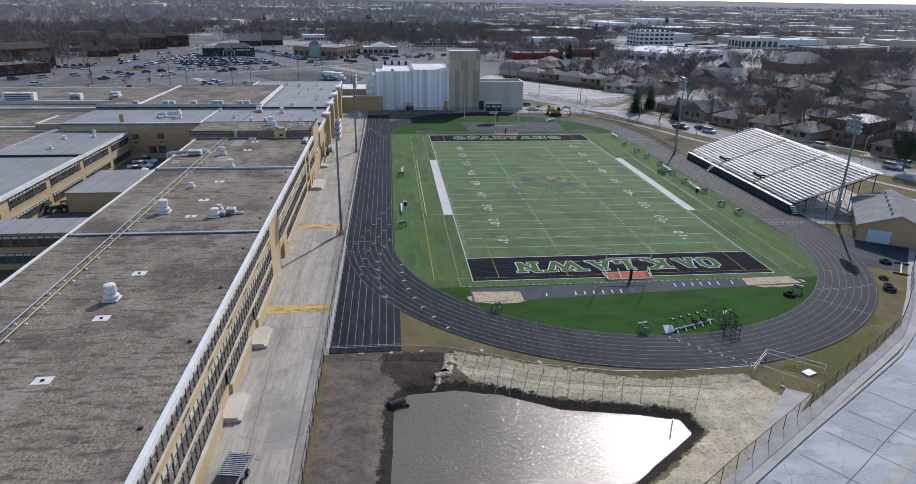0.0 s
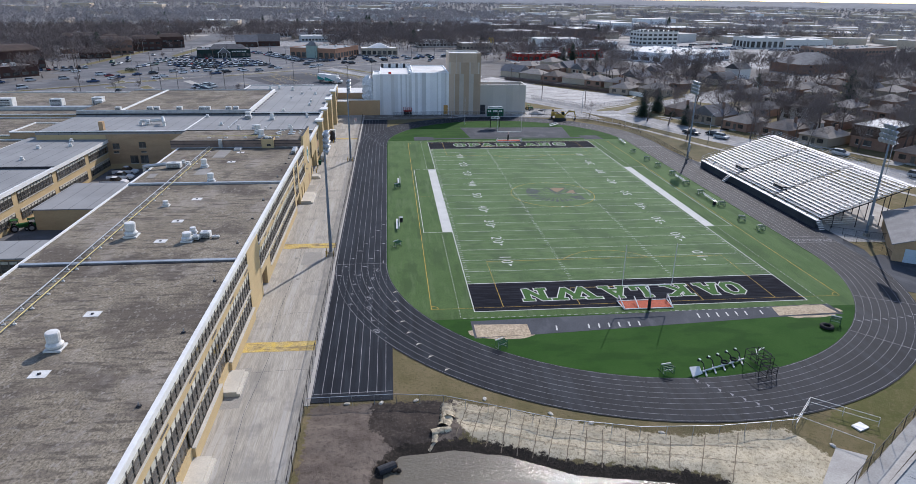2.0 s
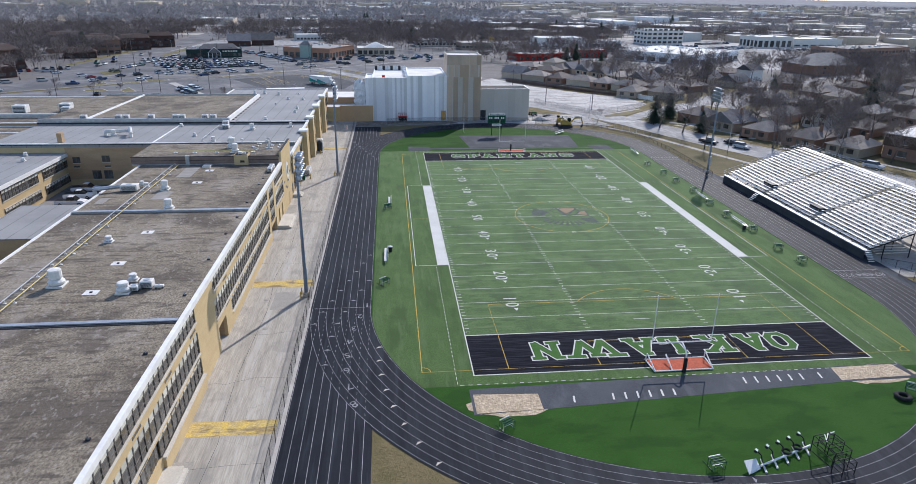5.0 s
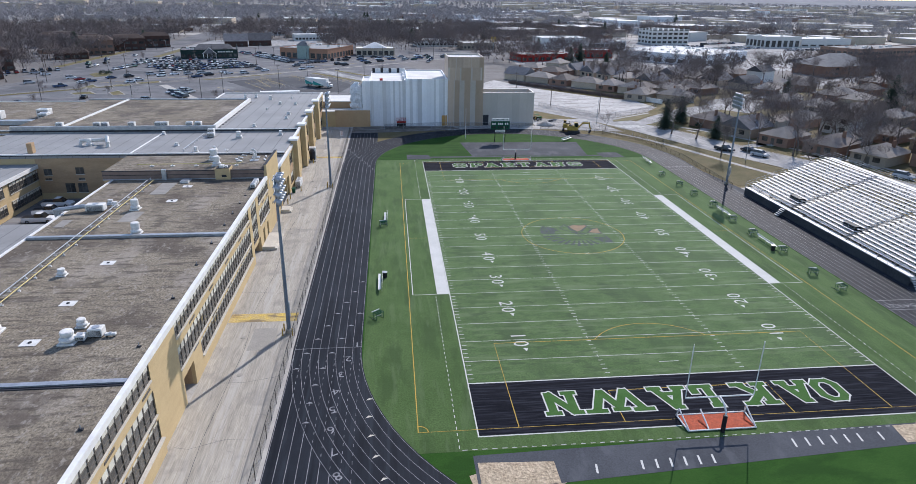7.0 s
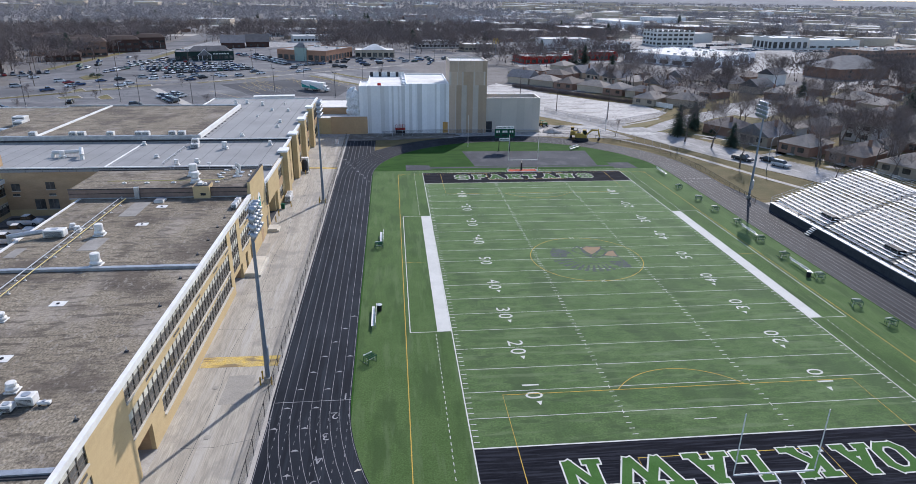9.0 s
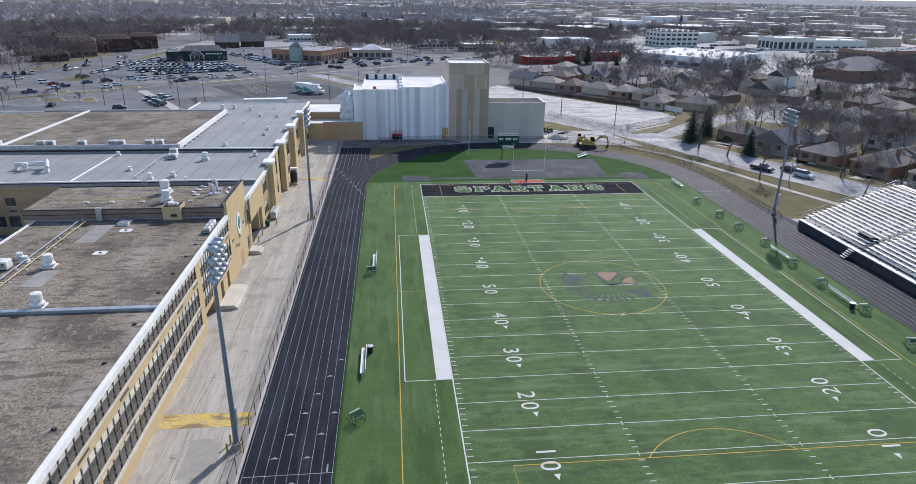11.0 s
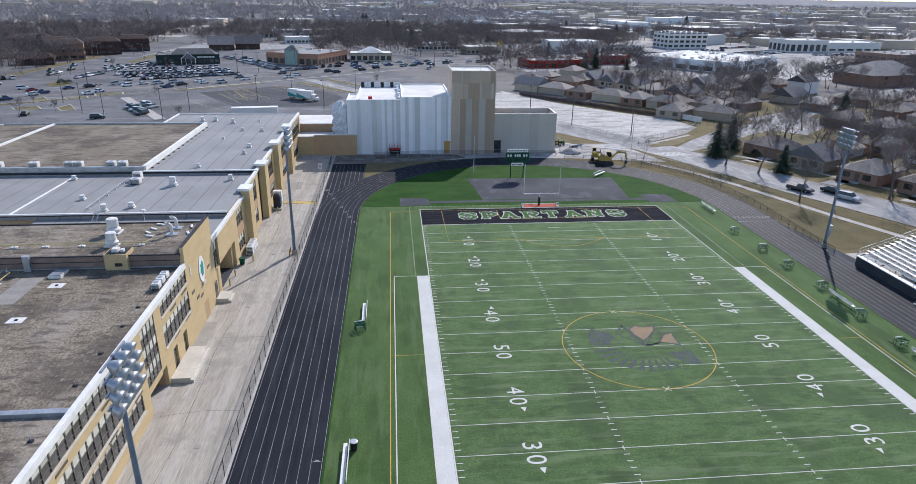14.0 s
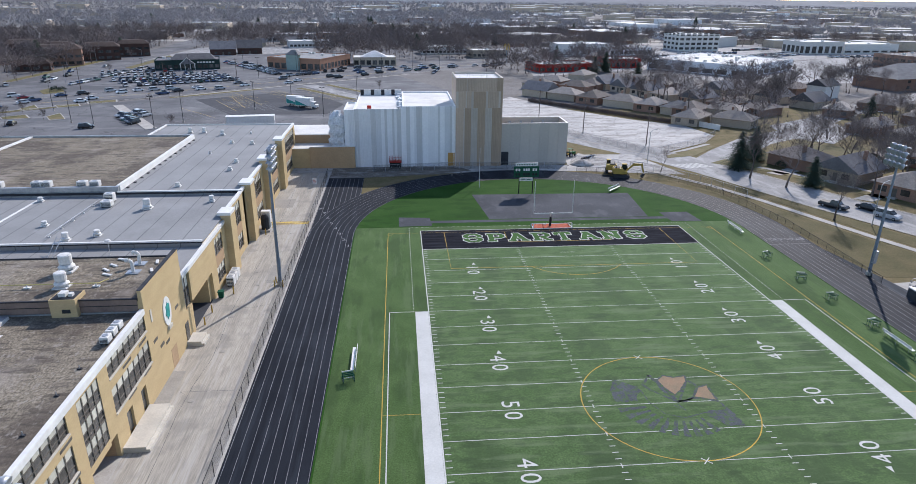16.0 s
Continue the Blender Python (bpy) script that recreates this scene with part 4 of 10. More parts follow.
def coping(x0, y0, x1, y1, z, w=0.4, h=0.25, sides="NESW", material="coping", parent=None):
    """Cap on the roof edges that are named."""
    for s in sides:
        a = {"N": (x0, y1 - w, x1, y1), "S": (x0, y0, x1, y0 + w), "E": (x1 - w, y0 + w, x1, y1 - w), "W": (x0, y0 + w, x0 + w, y1 - w)}[s]
        wbox(a[0], a[1], z, a[2], a[3], z + h, material, "coping", parent)


def block(x0, y0, x1, y1, h, roof="roof", wall="brick", sides="NESW", cap="coping", ch=0.25):
    wbox(x0 + 0.05, y0 + 0.05, 0, x1 - 0.05, y1 - 0.05, h - 0.15, wall)
    wbox(x0, y0, h - 0.15, x1, y1, h, roof, "roof")
    coping(x0 - 0.03, y0 - 0.03, x1 + 0.03, y1 + 0.03, h, 0.4, ch, sides, cap)


# one window bay, facing +x: aluminium frame, cream head panel, two dark panes
BAY = 1.22


def lattice(xs, zs, solid, depth):
    """One connected frame: the cells of a grid that solid() keeps, given thickness; it faces +x."""
    bm = B()
    v = [[bm.verts.new((0, y, z)) for y in xs] for z in zs]
    keep = [bm.faces.new((v[j][i], v[j][i + 1], v[j + 1][i + 1], v[j + 1][i])) for j in range(len(zs) - 1) for i in range(len(xs) - 1) if solid(i, j)]
    r = bmesh.ops.extrude_face_region(bm, geom=keep)
    bmesh.ops.translate(bm, verts=[g for g in r["geom"] if isinstance(g, bmesh.types.BMVert)], vec=(depth, 0, 0))
    bmesh.ops.delete(bm, geom=[x for x in bm.verts if not x.link_faces], context="VERTS")
    return bm


def bay_meshes(w, h, head):
    k = h * (1 - head)
    f = lattice((0, 0.08, w - 0.08, w), (0, 0.07, k * 0.42, k * 0.42 + 0.07, k, k + 0.07, h - 0.06, h), lambda i, j: i != 1 or j % 2 == 0, 0.1)
    g, p = B(), B()
    box(g, -0.03, 0.05, 0.03, 0.03, w - 0.05, k + 0.02)
    box(p, -0.03, 0.05, k + 0.03, 0.05, w - 0.05, h - 0.03)
    return mesh_of("window", f, M["mullion"]), mesh_of("pane", g, M["glass"]), mesh_of("head_panel", p, M["panel"])


_bays = {}


def windows(x, y0, y1, z0, z1, head=0.36, rz=0, parent=None, bay=BAY, skip=()):
    """A run of window bays from y0 to y1 along a wall facing +x (rz turns it about its start)."""
    n = max(1, round(abs(y1 - y0) / bay))
    w, h = abs(y1 - y0) / n, z1 - z0
    key = (round(w, 3), round(h, 3), head)
    if key not in _bays:
        _bays[key] = bay_meshes(w, h, head)
    d = Vector((0, 1, 0))
    d.rotate(Euler((0, 0, radians(rz))))
    for i in range(n):
        if i in skip:
            continue
        o = share("window", _bays[key][0], parent or school, (x + d.x * w * i, y0 + d.y * w * i, z0), (0, 0, radians(rz)))
        share("pane", _bays[key][1], o)
        share("head_panel", _bays[key][2], o)


# classroom wing: core, roof fields, facade skin
for y0, y1, zo in ((-72, 8.0, 0), (8.0, 11.6, 3.0), (11.6, 45.4, 0), (45.4, 50.6, 2.3), (50.6, 60.6, 0)):
    wbox(-55.3, y0, zo, WX - 0.42, y1, ROOF - 0.2, "brick_dull")
    if zo:
        wbox(-55.3, y0, 0, WX - 2.6, y1, zo, "brick_dull"), wbox(WX - 2.6, y0, 0.0, WX + 0.1, y1, 0.06, "walkway", "recess_floor")
for y0, y1, dz in ((-72, -3.3, 0), (-3.0, 31.9, 0.02), (32.5, 60.6, 0.03)):
    wbox(-55.4, y0, ROOF - 0.2, WX - 0.35, y1, ROOF + dz, "roof", "roof")
wbox(-55.4, -3.3, ROOF - 0.2, WX - 0.35, -3.0, ROOF + 0.07, "dark", "expansion_joint", label="dark roof expansion joint"), wbox(-55.4, -3.0, ROOF + 0.02, WX - 0.6, -2.45, ROOF + 0.2, "galv", "joint_cover", label="grey metal joint cover")
wbox(-55.4, 31.9, ROOF - 0.2, WX - 0.4, 32.5, ROOF + 0.35, "galv", "expansion_joint", label="raised grey metal expansion joint")
wbox(WX - 0.4, -72, 9.62, WX + 0.06, 60.55, 10.2, "coping", "coping")
wbox(-55.7, -72, 9.5, -55.38, 60.55, 9.98, "coping", "coping")

ROWS = ((1.75, 3.7), (4.2, 6.8), (7.85, 9.55))


def spandrel(y0, y1, z0, z1, out=0.0, material="brick"):
    wbox(WX - 0.42, y0, z0, WX + out, y1, z1, material)


def ledge(y0, y1, z, out=0.1):
    wbox(WX - 0.2, y0, z - 0.07, WX + out, y1, z + 0.05, "sill", "sill")


for y0, y1, low in ((-72.0, 0.4, -72.0), (7.6, 43.7, 14.7), (51.2, 60.3, 60.3)):
    spandrel(y0, y1, 3.7, 4.2), spandrel(y0, y1, 6.8, 7.85), spandrel(y0, y1, 9.55, 9.62)
    windows(WX - 0.16, y0, y1, *ROWS[2]), windows(WX - 0.16, y0, y1, *ROWS[1])
    ledge(y0, y1, 4.2), ledge(y0, y1, 7.85)
    if low < y1:
        spandrel(low, y1, 0, 1.7, 0.0)
        if y0 < 0:
            for a, b in ((-72, -32.4), (-28, -17.6), (-13.3, 0.4)):
                windows(WX - 0.16, a, b, *ROWS[0], head=0.25)
                wbox(WX - 0.1, a, 0, WX + 0.3, b, 1.55, "brick", "planter_wall")
                wbox(WX - 0.15, a, 1.55, WX + 0.36, b, 1.7, "sill", "sill")
        else:
            windows(WX - 0.16, low, y1, *ROWS[0], head=0.25)
            ledge(low, y1, 1.72, 0.2)
spandrel(0.4, 7.6, 0, 9.62), spandrel(7.6, 8.0, 0, 3.7), spandrel(11.6, 14.7, 0, 3.7), spandrel(8.0, 11.6, 3.0, 3.7)
spandrel(43.7, 45.4, 0, 9.62), spandrel(49.3, 51.2, 2.6, 9.62), spandrel(45.4, 49.3, 2.3, 3.0), spandrel(45.4, 49.3, 9.4, 9.62), spandrel(50.6, 51.2, 0, 2.6)
for k in range(3):
    windows(WX - 0.12, 45.4, 49.3, 3.0 + k * 6.4 / 3, 3.0 + (k + 1) * 6.4 / 3, head=0.5, bay=0.98)
spandrel(51.2, 53.0, 0, 3.7), spandrel(54.4, 56.6, 0, 3.7), spandrel(57.9, 60.3, 0, 3.7), spandrel(53.0, 54.4, 3.0, 3.7), spandrel(56.6, 57.9, 3.0, 3.7)
spandrel(60.3, 60.6, 0, 9.62)
# long narrow grilles under the upper windows
for y in list(range(-66, 0, 8)) + [12, 20, 28, 36, 42, 54, 58]:
    for z in (7.35, 3.95):
        wbox(WX - 0.02, y, z - 0.14, WX + 0.03, y + 1.9, z + 0.12, "mullion", "grille")


def doors(y0, y1, z1, n, zb=0.0, x=None):
    x = (WX - 0.3) if x is None else x
    w = (y1 - y0) / n
    for i in range(n):
        d = wbox(x, y0 + i * w + 0.03, zb, x + 0.07, y0 + (i + 1) * w - 0.03, z1, "mullion", "door")
        bm = B()
        box(bm, x + 0.05, y0 + i * w + 0.18, zb + 0.9, x + 0.085, y0 + (i + 1) * w - 0.18, z1 - 0.2)
        part("pane", bm, M["glass"], d)
        bm = B()
        tube(bm, (x + 0.13, y0 + i * w + 0.14, zb + 0.9), (x + 0.13, y0 + i * w + 0.14, zb + 1.25), 0.02)
        part("door_handle", bm, M["galv"], d)


doors(-32.3, -28.1, 3.7, 4, 0.6), doors(-17.5, -13.4, 3.7, 4, 0.6), doors(53.0, 54.4, 3.0, 1, 0.6), doors(56.6, 57.9, 3.0, 1, 0.6)
doors(8.5, 11.1, 2.4, 2, 0.06, WX - 2.58), doors(46.2, 49.8, 2.2, 3, 0.06, WX - 2.58)
for y0, y1, w in ((-17.7, -13.2, 2.0), (-32.4, -27.9, 2.0), (51.0, 57.9, 2.4), (70.6, 73.0, 2.0)):
    st = thing("stoop", "tan concrete entrance stoop with two steps", "steps", "entrance stoops")
    bm = B()
    box(bm, WX, y0, 0, WX + w - 0.35, y1, 0.6)
    part("landing", bm, M["sill"], st)
    bm = B()
    box(bm, WX + w - 0.35, y0, 0, WX + w, y1, 0.32)
    part("step", bm, M["sill"], st)

# taller block with the emblem
wbox(-57, 60.6, 0, WX - 0.4, 72.0, 11.1, "brick")
wbox(-57.1, 60.5, 11.1, WX - 0.4, 72.1, 11.3, "roof", "roof")
wbox(-57.15, 60.42, 11.32, WX - 0.4, 60.62, 11.45, "dark", "fascia")
M["fascia_brown"] = mat("dull_brown_metal_fascia", (0.24, 0.175, 0.145), (0.19, 0.14, 0.118), s1=0.4, s2=3, var=0.15, bump=0.05)
wbox(-57.12, 60.5, 10.62, WX - 0.5, 60.58, 10.7, "dark", "fascia"), wbox(-57.12, 60.47, 10.72, WX - 0.5, 60.59, 11.3, "fascia_brown", "fascia"), wbox(-57.12, 60.52, 10.0, WX - 0.5, 60.59, 10.6, "fascia_brown", "fascia")
wbox(-57.12, 60.45, 9.82, WX - 0.5, 60.58, 9.98, "galv", "flashing")
wbox(-38.3, 59.9, 9.8, -35.8, 62.2, 11.75, "brick", "plinth"), wbox(-38.15, 60.05, 11.75, -35.95, 62.05, 11.8, "dark", "hood_top"), wbox(-37.6, 60.5, 11.8, -36.9, 61.3, 12.2, "vent", "hood"), wbox(-36.7, 60.6, 11.8, -36.3, 61.1, 12.1, "vent", "hood")
wbox(-37.2, 59.86, 10.3, -36.4, 59.9, 10.7, "dark", "grille")
wbox(-47.2, 60.0, 9.85, -46.5, 60.5, 11.7, "galv", "pipe_box")
wbox(-57.15, 72.0, 11.0, WX - 0.4, 72.2, 11.42, "dark", "fascia")
wbox(WX - 0.4, 60.6, 0, WX, 72.0, 12.2, "brick")
wbox(WX - 0.43, 60.57, 12.2, WX + 0.03, 72.03, 12.26, "dark", "coping")
em = B()
prism(em, [(66.2 + 1.15 * math.cos(a), 7.1 + 1.7 * math.sin(a)) for a in [2 * math.pi * i / 28 for i in range(28)]], 0, 0.08)
bmesh.ops.transform(em, matrix=Matrix(((0, 0, 1, WX), (1, 0, 0, 0), (0, 1, 0, 0), (0, 0, 0, 1))), verts=em.verts)
emb = part("emblem", em, M["coping"], school, "white oval wall emblem with a teal figure")
bm = B()
rng = random.Random(5)
pts = [(66.2 + (0.35 + 0.4 * rng.random()) * math.cos(a), 7.15 + (0.6 + 0.6 * rng.random()) * math.sin(a)) for a in [2 * math.pi * i / 18 for i in range(18)]]
prism(bm, pts, 0, 0.06)
bmesh.ops.transform(bm, matrix=Matrix(((0, 0, 1, WX + 0.07), (1, 0, 0, 0), (0, 1, 0, 0), (0, 0, 0, 1))), verts=bm.verts)
part("emblem_figure", bm, M["teal"], emb)
wbox(WX, 65.7, 5.0, WX + 0.25, 66.7, 5.4, "sill", "emblem_shelf")
wbox(WX - 0.02, 61.8, 8.0, WX + 0.05, 62.2, 9.4, "sill", "slot_window")
for y, z in ((61.5, 5.6), (63.0, 4.2), (68.6, 6.0), (64.6, 3.7)):
    wbox(WX - 0.02, y, z, WX + 0.04, y + 1.1, z + 0.35, "mullion", "grille")
doors(70.8, 72.0, 2.9, 1, 0.6, WX - 0.02)
wbox(WX - 0.02, 65.6, 0, WX + 0.02, 67.4, 2.4, "brick_dull", "blind_door")

# low link and rear range with piers
wbox(-57, 72.0, 0, -42, 82.6, 8.35, "brick"), wbox(-42, 72.0, 0, WX - 0.55, 75.2, 8.35, "brick"), wbox(-42, 75.2, 4.3, WX - 0.55, 82.6, 8.35, "brick")
wbox(-41.9, 75.25, 0.02, WX - 0.3, 83.5, 0.035, "pad", "passage_floor")
wbox(-57, 72.1, 8.35, WX - 0.3, 82.6, 8.5, "roof_grey", "roof")
wbox(WX - 0.45, 72.05, 0, WX - 0.1, 74.6, 4.0, "brick"), wbox(WX - 0.45, 74.6, 4.2, WX, 83.6, 8.3, "brick"), wbox(WX - 0.45, 72.0, 8.3, WX + 0.06, 92.3, 8.75, "coping", "coping")
windows(WX - 0.3, 72.2, 74.4, 4.2, 8.1, head=0.4)
# thin dark sheet inside the passage: its black stands for the shade within
wbox(WX - 6, 74.7, 0, WX - 5.9, 83.5, 4.2, "dark", "recess_wall"), wbox(WX - 0.5, 83.6, 0, WX - 0.02, 84.6, 8.3, "brick")
wbox(-95, 82.6, 0, WX - 0.45, 104.5, 9.0, "brick"), wbox(-95, 82.6, 9.0, WX - 0.3, 104.5, 9.15, "roof_grey", "roof")
wbox(-95, 82.45, 8.5, WX - 0.4, 82.62, 8.95, "roof_grey", "upstand"), wbox(-95, 82.45, 8.95, WX - 0.4, 82.62, 9.15, "dark", "fascia"), wbox(-95, 82.4, 9.15, WX - 0.4, 82.75, 9.36, "coping", "coping")
wbox(-95, 104.5, 0, WX - 0.45, 148, 9.6, "brick"), wbox(-60.5, 148, 0, WX - 0.45, 163, 9.6, "brick"), wbox(-49.5, 104.5, 9.6, WX - 0.3, 163, 9.75, "roof_grey", "roof")
wbox(-95, 104.4, 9.15, WX - 0.4, 104.52, 9.4, "roof_grey", "upstand"), wbox(-95, 104.4, 9.4, WX - 0.4, 104.52, 9.75, "dark", "fascia"), wbox(-49.5, 104.42, 9.75, WX - 0.4, 104.75, 9.95, "coping", "coping")
wbox(-94.9, 105.4, 9.6, -49.6, 147, 10.2, "roof", "roof"), wbox(-84.3, 105.6, 10.2, -83.7, 146.9, 10.5, "coping", "roof_divider"), wbox(-95.1, 104.9, 9.6, -49.4, 105.5, 10.6, "galv", "parapet"), wbox(-49.9, 105.5, 9.7, -49.3, 147, 10.65, "coping", "parapet")
wbox(-95.1, 147, 9.6, -49.4, 147.4, 10.55, "galv", "parapet")
wbox(-60.5, 147.4, 9.6, -49.5, 163, 9.74, "roof_grey", "roof"), wbox(-60.8, 147.5, 9.6, -60.4, 163.2, 9.96, "coping", "coping")
for k in range(13):
    wbox(-49.0, 107 + 3.1 * k, 9.75, -48.6, 107.5 + 3.1 * k, 9.9, "dark", "roof_drain", label="small black roof drain")
wbox(-60.4, 162.9, 9.6, WX - 0.4, 163.2, 9.98, "coping", "coping")
# facade skin of the rear range: piers stand proud, window bays sit back
for y0, y1, zt in ((84.6, 92.3, 8.3), (95.2, 104.3, 9.4), (104.3, 106.6, 9.5), (109.6, 121.8, 9.6), (125.2, 138.6, 9.7), (142.0, 162.8, 9.8)):
    wbox(WX - 0.45, y0, 0, WX - 0.02, y0 + 1.6, zt, "brick"), wbox(WX - 0.45, y1 - 1.9, 0, WX - 0.02, y1, zt, "brick")
    n = max(1, int((y1 - y0 - 3.5) / 3.5))
    wbox(WX - 0.45, y0 + 1.6, zt - 0.5, WX - 0.02, y1 - 1.9, zt, "brick")
    if y1 - y0 > 5:
        wbox(WX - 0.45, y0 + 1.6, 0, WX - 0.02, y1 - 1.9, 1.0, "brick"), wbox(WX - 0.45, y0 + 1.6, 3.6, WX - 0.02, y1 - 1.9, 5.2, "brick_dull")
        windows(WX - 0.25, y0 + 1.6, y1 - 1.9, 1.0, 3.6, head=0.45), windows(WX - 0.25, y0 + 1.6, y1 - 1.9, 5.2, zt - 0.5, head=0.35)
    if y0 > 94:
        wbox(WX - 0.45, y0, zt, WX + 0.06, y1, zt + 0.4, "coping", "coping")
for y0, y1, zt in ((92.3, 95.2, 9.5), (106.6, 109.6, 10.1), (121.8, 125.2, 10.6), (138.6, 142.0, 10.8)):
    wbox(WX - 0.45, y0, 0, WX + 1.0, y1, zt, "brick", "pier")
    wbox(WX - 0.9, y0 - 0.08, zt, WX + 1.08, y1 + 0.08, zt + 0.4, "coping", "coping")
# back walls of the far corner
M["board_tan"] = mat("orange_tan_insulation_board", (0.47, 0.325, 0.19), (0.42, 0.29, 0.17), s1=0.4, s2=3, var=0.12, bump=0.1)
wbox(-30, 157, 0, -15, 161, 4.8, "brick"), wbox(-30, 157.0, 4.8, -15, 163, 4.95, "roof_white", "roof"), wbox(-25.5, 156.6, 0, -14.5, 157.0, 5.3, "board_tan", "wall"), wbox(-25.6, 156.5, 5.3, -14.5, 157.1, 5.42, "coping", "coping")
wbox(-30, 163, 0, -14, 175, 7.0, "brick_dull"), wbox(-32, 163, 7.0, -14, 176, 7.2, "roof_white", "roof")

# left-hand wings round the court
wbox(-97, 24, 0, -79.3, 86, 6.75, "brick"), wbox(-98, 23.5, 6.75, -78.9, 55.8, 6.95, "roof_grey", "roof"), wbox(-98, 56.0, 6.75, -78.9, 86, 7.3, "roof_grey", "roof"), wbox(-98, 55.7, 6.95, -78.9, 56.0, 7.4, "dark", "fascia")
wbox(-79.2, 23.5, 6.5, -78.8, 86, 7.25, "coping", "fascia")
for y0, y1 in ((27, 40), (42, 55), (57, 70), (72, 83)):
    windows(-79.32 + 0.05, y0, y1, 0.9, 2.7, head=0.3), windows(-79.32 + 0.05, y0, y1, 4.2, 6.2, head=0.3)
    wbox(-79.32, y0, 2.7, -79.2, y1, 2.85, "sill", "sill"), wbox(-79.32, y0, 4.05, -79.15, y1, 4.2, "sill", "sill")
wbox(-61.2, 83.0, 9.15, -60.8, 104.3, 9.21, "coping", "roof_seam")
wbox(-79.2, 82.5, 0, -57.0, 82.57, 8.45, "brick_dull", "court_wall"), wbox(-79.2, 82.47, 0, -57.0, 82.5, 1.3, "brick", "plinth_course")
for x0, z0, x1, z1 in ((-77.9, 5.0, -76.4, 6.3), (-71.8, 5.2, -70.2, 6.6), (-74.3, 1.4, -72.5, 3.3), (-71.9, 1.4, -70.1, 3.3), (-77.9, 4.0, -76.7, 4.4), (-71.5, 4.0, -70.3, 4.4), (-66.0, 1.4, -64.6, 3.3)):
    pane = wbox(x0, 82.42, z0, x1, 82.5, z1, "glass", "window")
    wbox(x0 - 0.08, 82.36, z0 - 0.14, x1 + 0.08, 82.5, z0, "sill", "sill", pane)
    wbox((x0 + x1) / 2 - 0.05, 82.39, z0, (x0 + x1) / 2 + 0.05, 82.42, z1, "mullion", "mullion", pane)
wbox(-81.1, 84.2, 8.5, -80.1, 85.4, 11.2, "brick_dull", "chimney")
wbox(-75, 38, 0, -55.8, 55, 3.8, "brick"), wbox(-75.2, 37.8, 3.8, -55.8, 55.2, 4.0, "roof_grey", "roof")
wbox(-110, 9.6, 0, -55.8, 16, 5.8, "brick_dull"), wbox(-110, 9.3, 5.8, -55.8, 16.4, 6.0, "roof_grey", "roof")
windows(-88, 9.55, 9.55 + 30, 1.0, 2.7, head=0.3, rz=-90), windows(-88, 9.55, 9.55 + 30, 3.7, 5.5, head=0.3, rz=-90)
bm = B()
prism(bm, [(-79.2, 16), (-55.7, 16), (-55.7, 86), (-79.2, 86)], -0.01, 0.02)
struct("court", bm, M["asphalt"], "asphalt service court between the wings", "yard")
block(-125, 87, -97.5, 112, 7.4, "roof", "brick"), block(-160, 112, -95.2, 157, 8.2, "roof", "brick_dull")
block(-103, 86.5, -93, 99, 8.3, "roof", "brick_dull"), block(-160, 60, -99, 86, 6.6, "roof", "brick_dull")
wbox(-130, 120, 8.2, -98, 122, 9.2, "galv", "parapet")

# ---------------------------------------------------------------- things on the school roofs
def mushroom_vent(x, y, z, s=1.0, tall=False):
    s *= 0.8
    o = thing("roof_vent", "white metal mushroom exhaust vent on the flat roof" if not tall else "stacked white metal exhaust fan on a square curb", "roof vent", "roof vents", (x, y, z), 0)
    bm = B()
    box(bm, -0.72 * s, -0.72 * s, 0, 0.72 * s, 0.72 * s, 0.2 * s)
    bmesh.ops.bevel(bm, geom=bm.edges[:], offset=0.04, segments=1, affect="EDGES")
    part("curb", bm, M["vent"], o)
    bm = B()
    lathe(bm, [(0.5 * s, 0.2 * s), (0.7 * s, 0.3 * s), (0.72 * s, 0.5 * s), (0.55 * s, 0.68 * s), (0.42 * s, 0.74 * s)])
    part("flange", bm, M["vent"], o)
    bm = B()
    k = 0.45 if tall else 0.0
    lathe(bm, [(0.4 * s, 0.74 * s), (0.56 * s, 0.82 * s), (0.58 * s, (1.1 + k) * s), (0.52 * s, (1.2 + k) * s), (0.1 * s, (1.24 + k) * s)])
    part("hood", bm, M["vent"], o, smooth=False)
    return o


for x, y, s, tall in ((-42, -23.2, 1.35, True), (-45.9, 6.6, 1.5, True), (-38, 4.3, 1.3, False), (-38.1, 7.4, 0.9, False), (-45.6, 20, 0.9, False), (-42.2, 33.5, 1.2, True),
                      (-46, 44, 1.2, True), (-49.5, 45.7, 0.8, False), (-50.6, 46.8, 0.8, False)):
    mushroom_vent(x, y, ROOF + 0.02, s, tall)
for x, y, s, tall in ((-40.4, 68.4, 1.5, True), (-38.9, 64.0, 1.3, True)):
    mushroom_vent(x, y, 11.3, s, tall)
for x, y, s, tall in ((-42.3, 97.4, 1.2, True), (-48.1, 83.9, 0.9, True), (-44.8, 85.6, 0.9, False), (-53.8, 90.1, 0.8, False), (-60.2, 102, 0.8, False), (-33.5, 100.5, 0.8, True), (-72, 91, 1.1, True)):
    mushroom_vent(x, y, 9.15, s, tall)
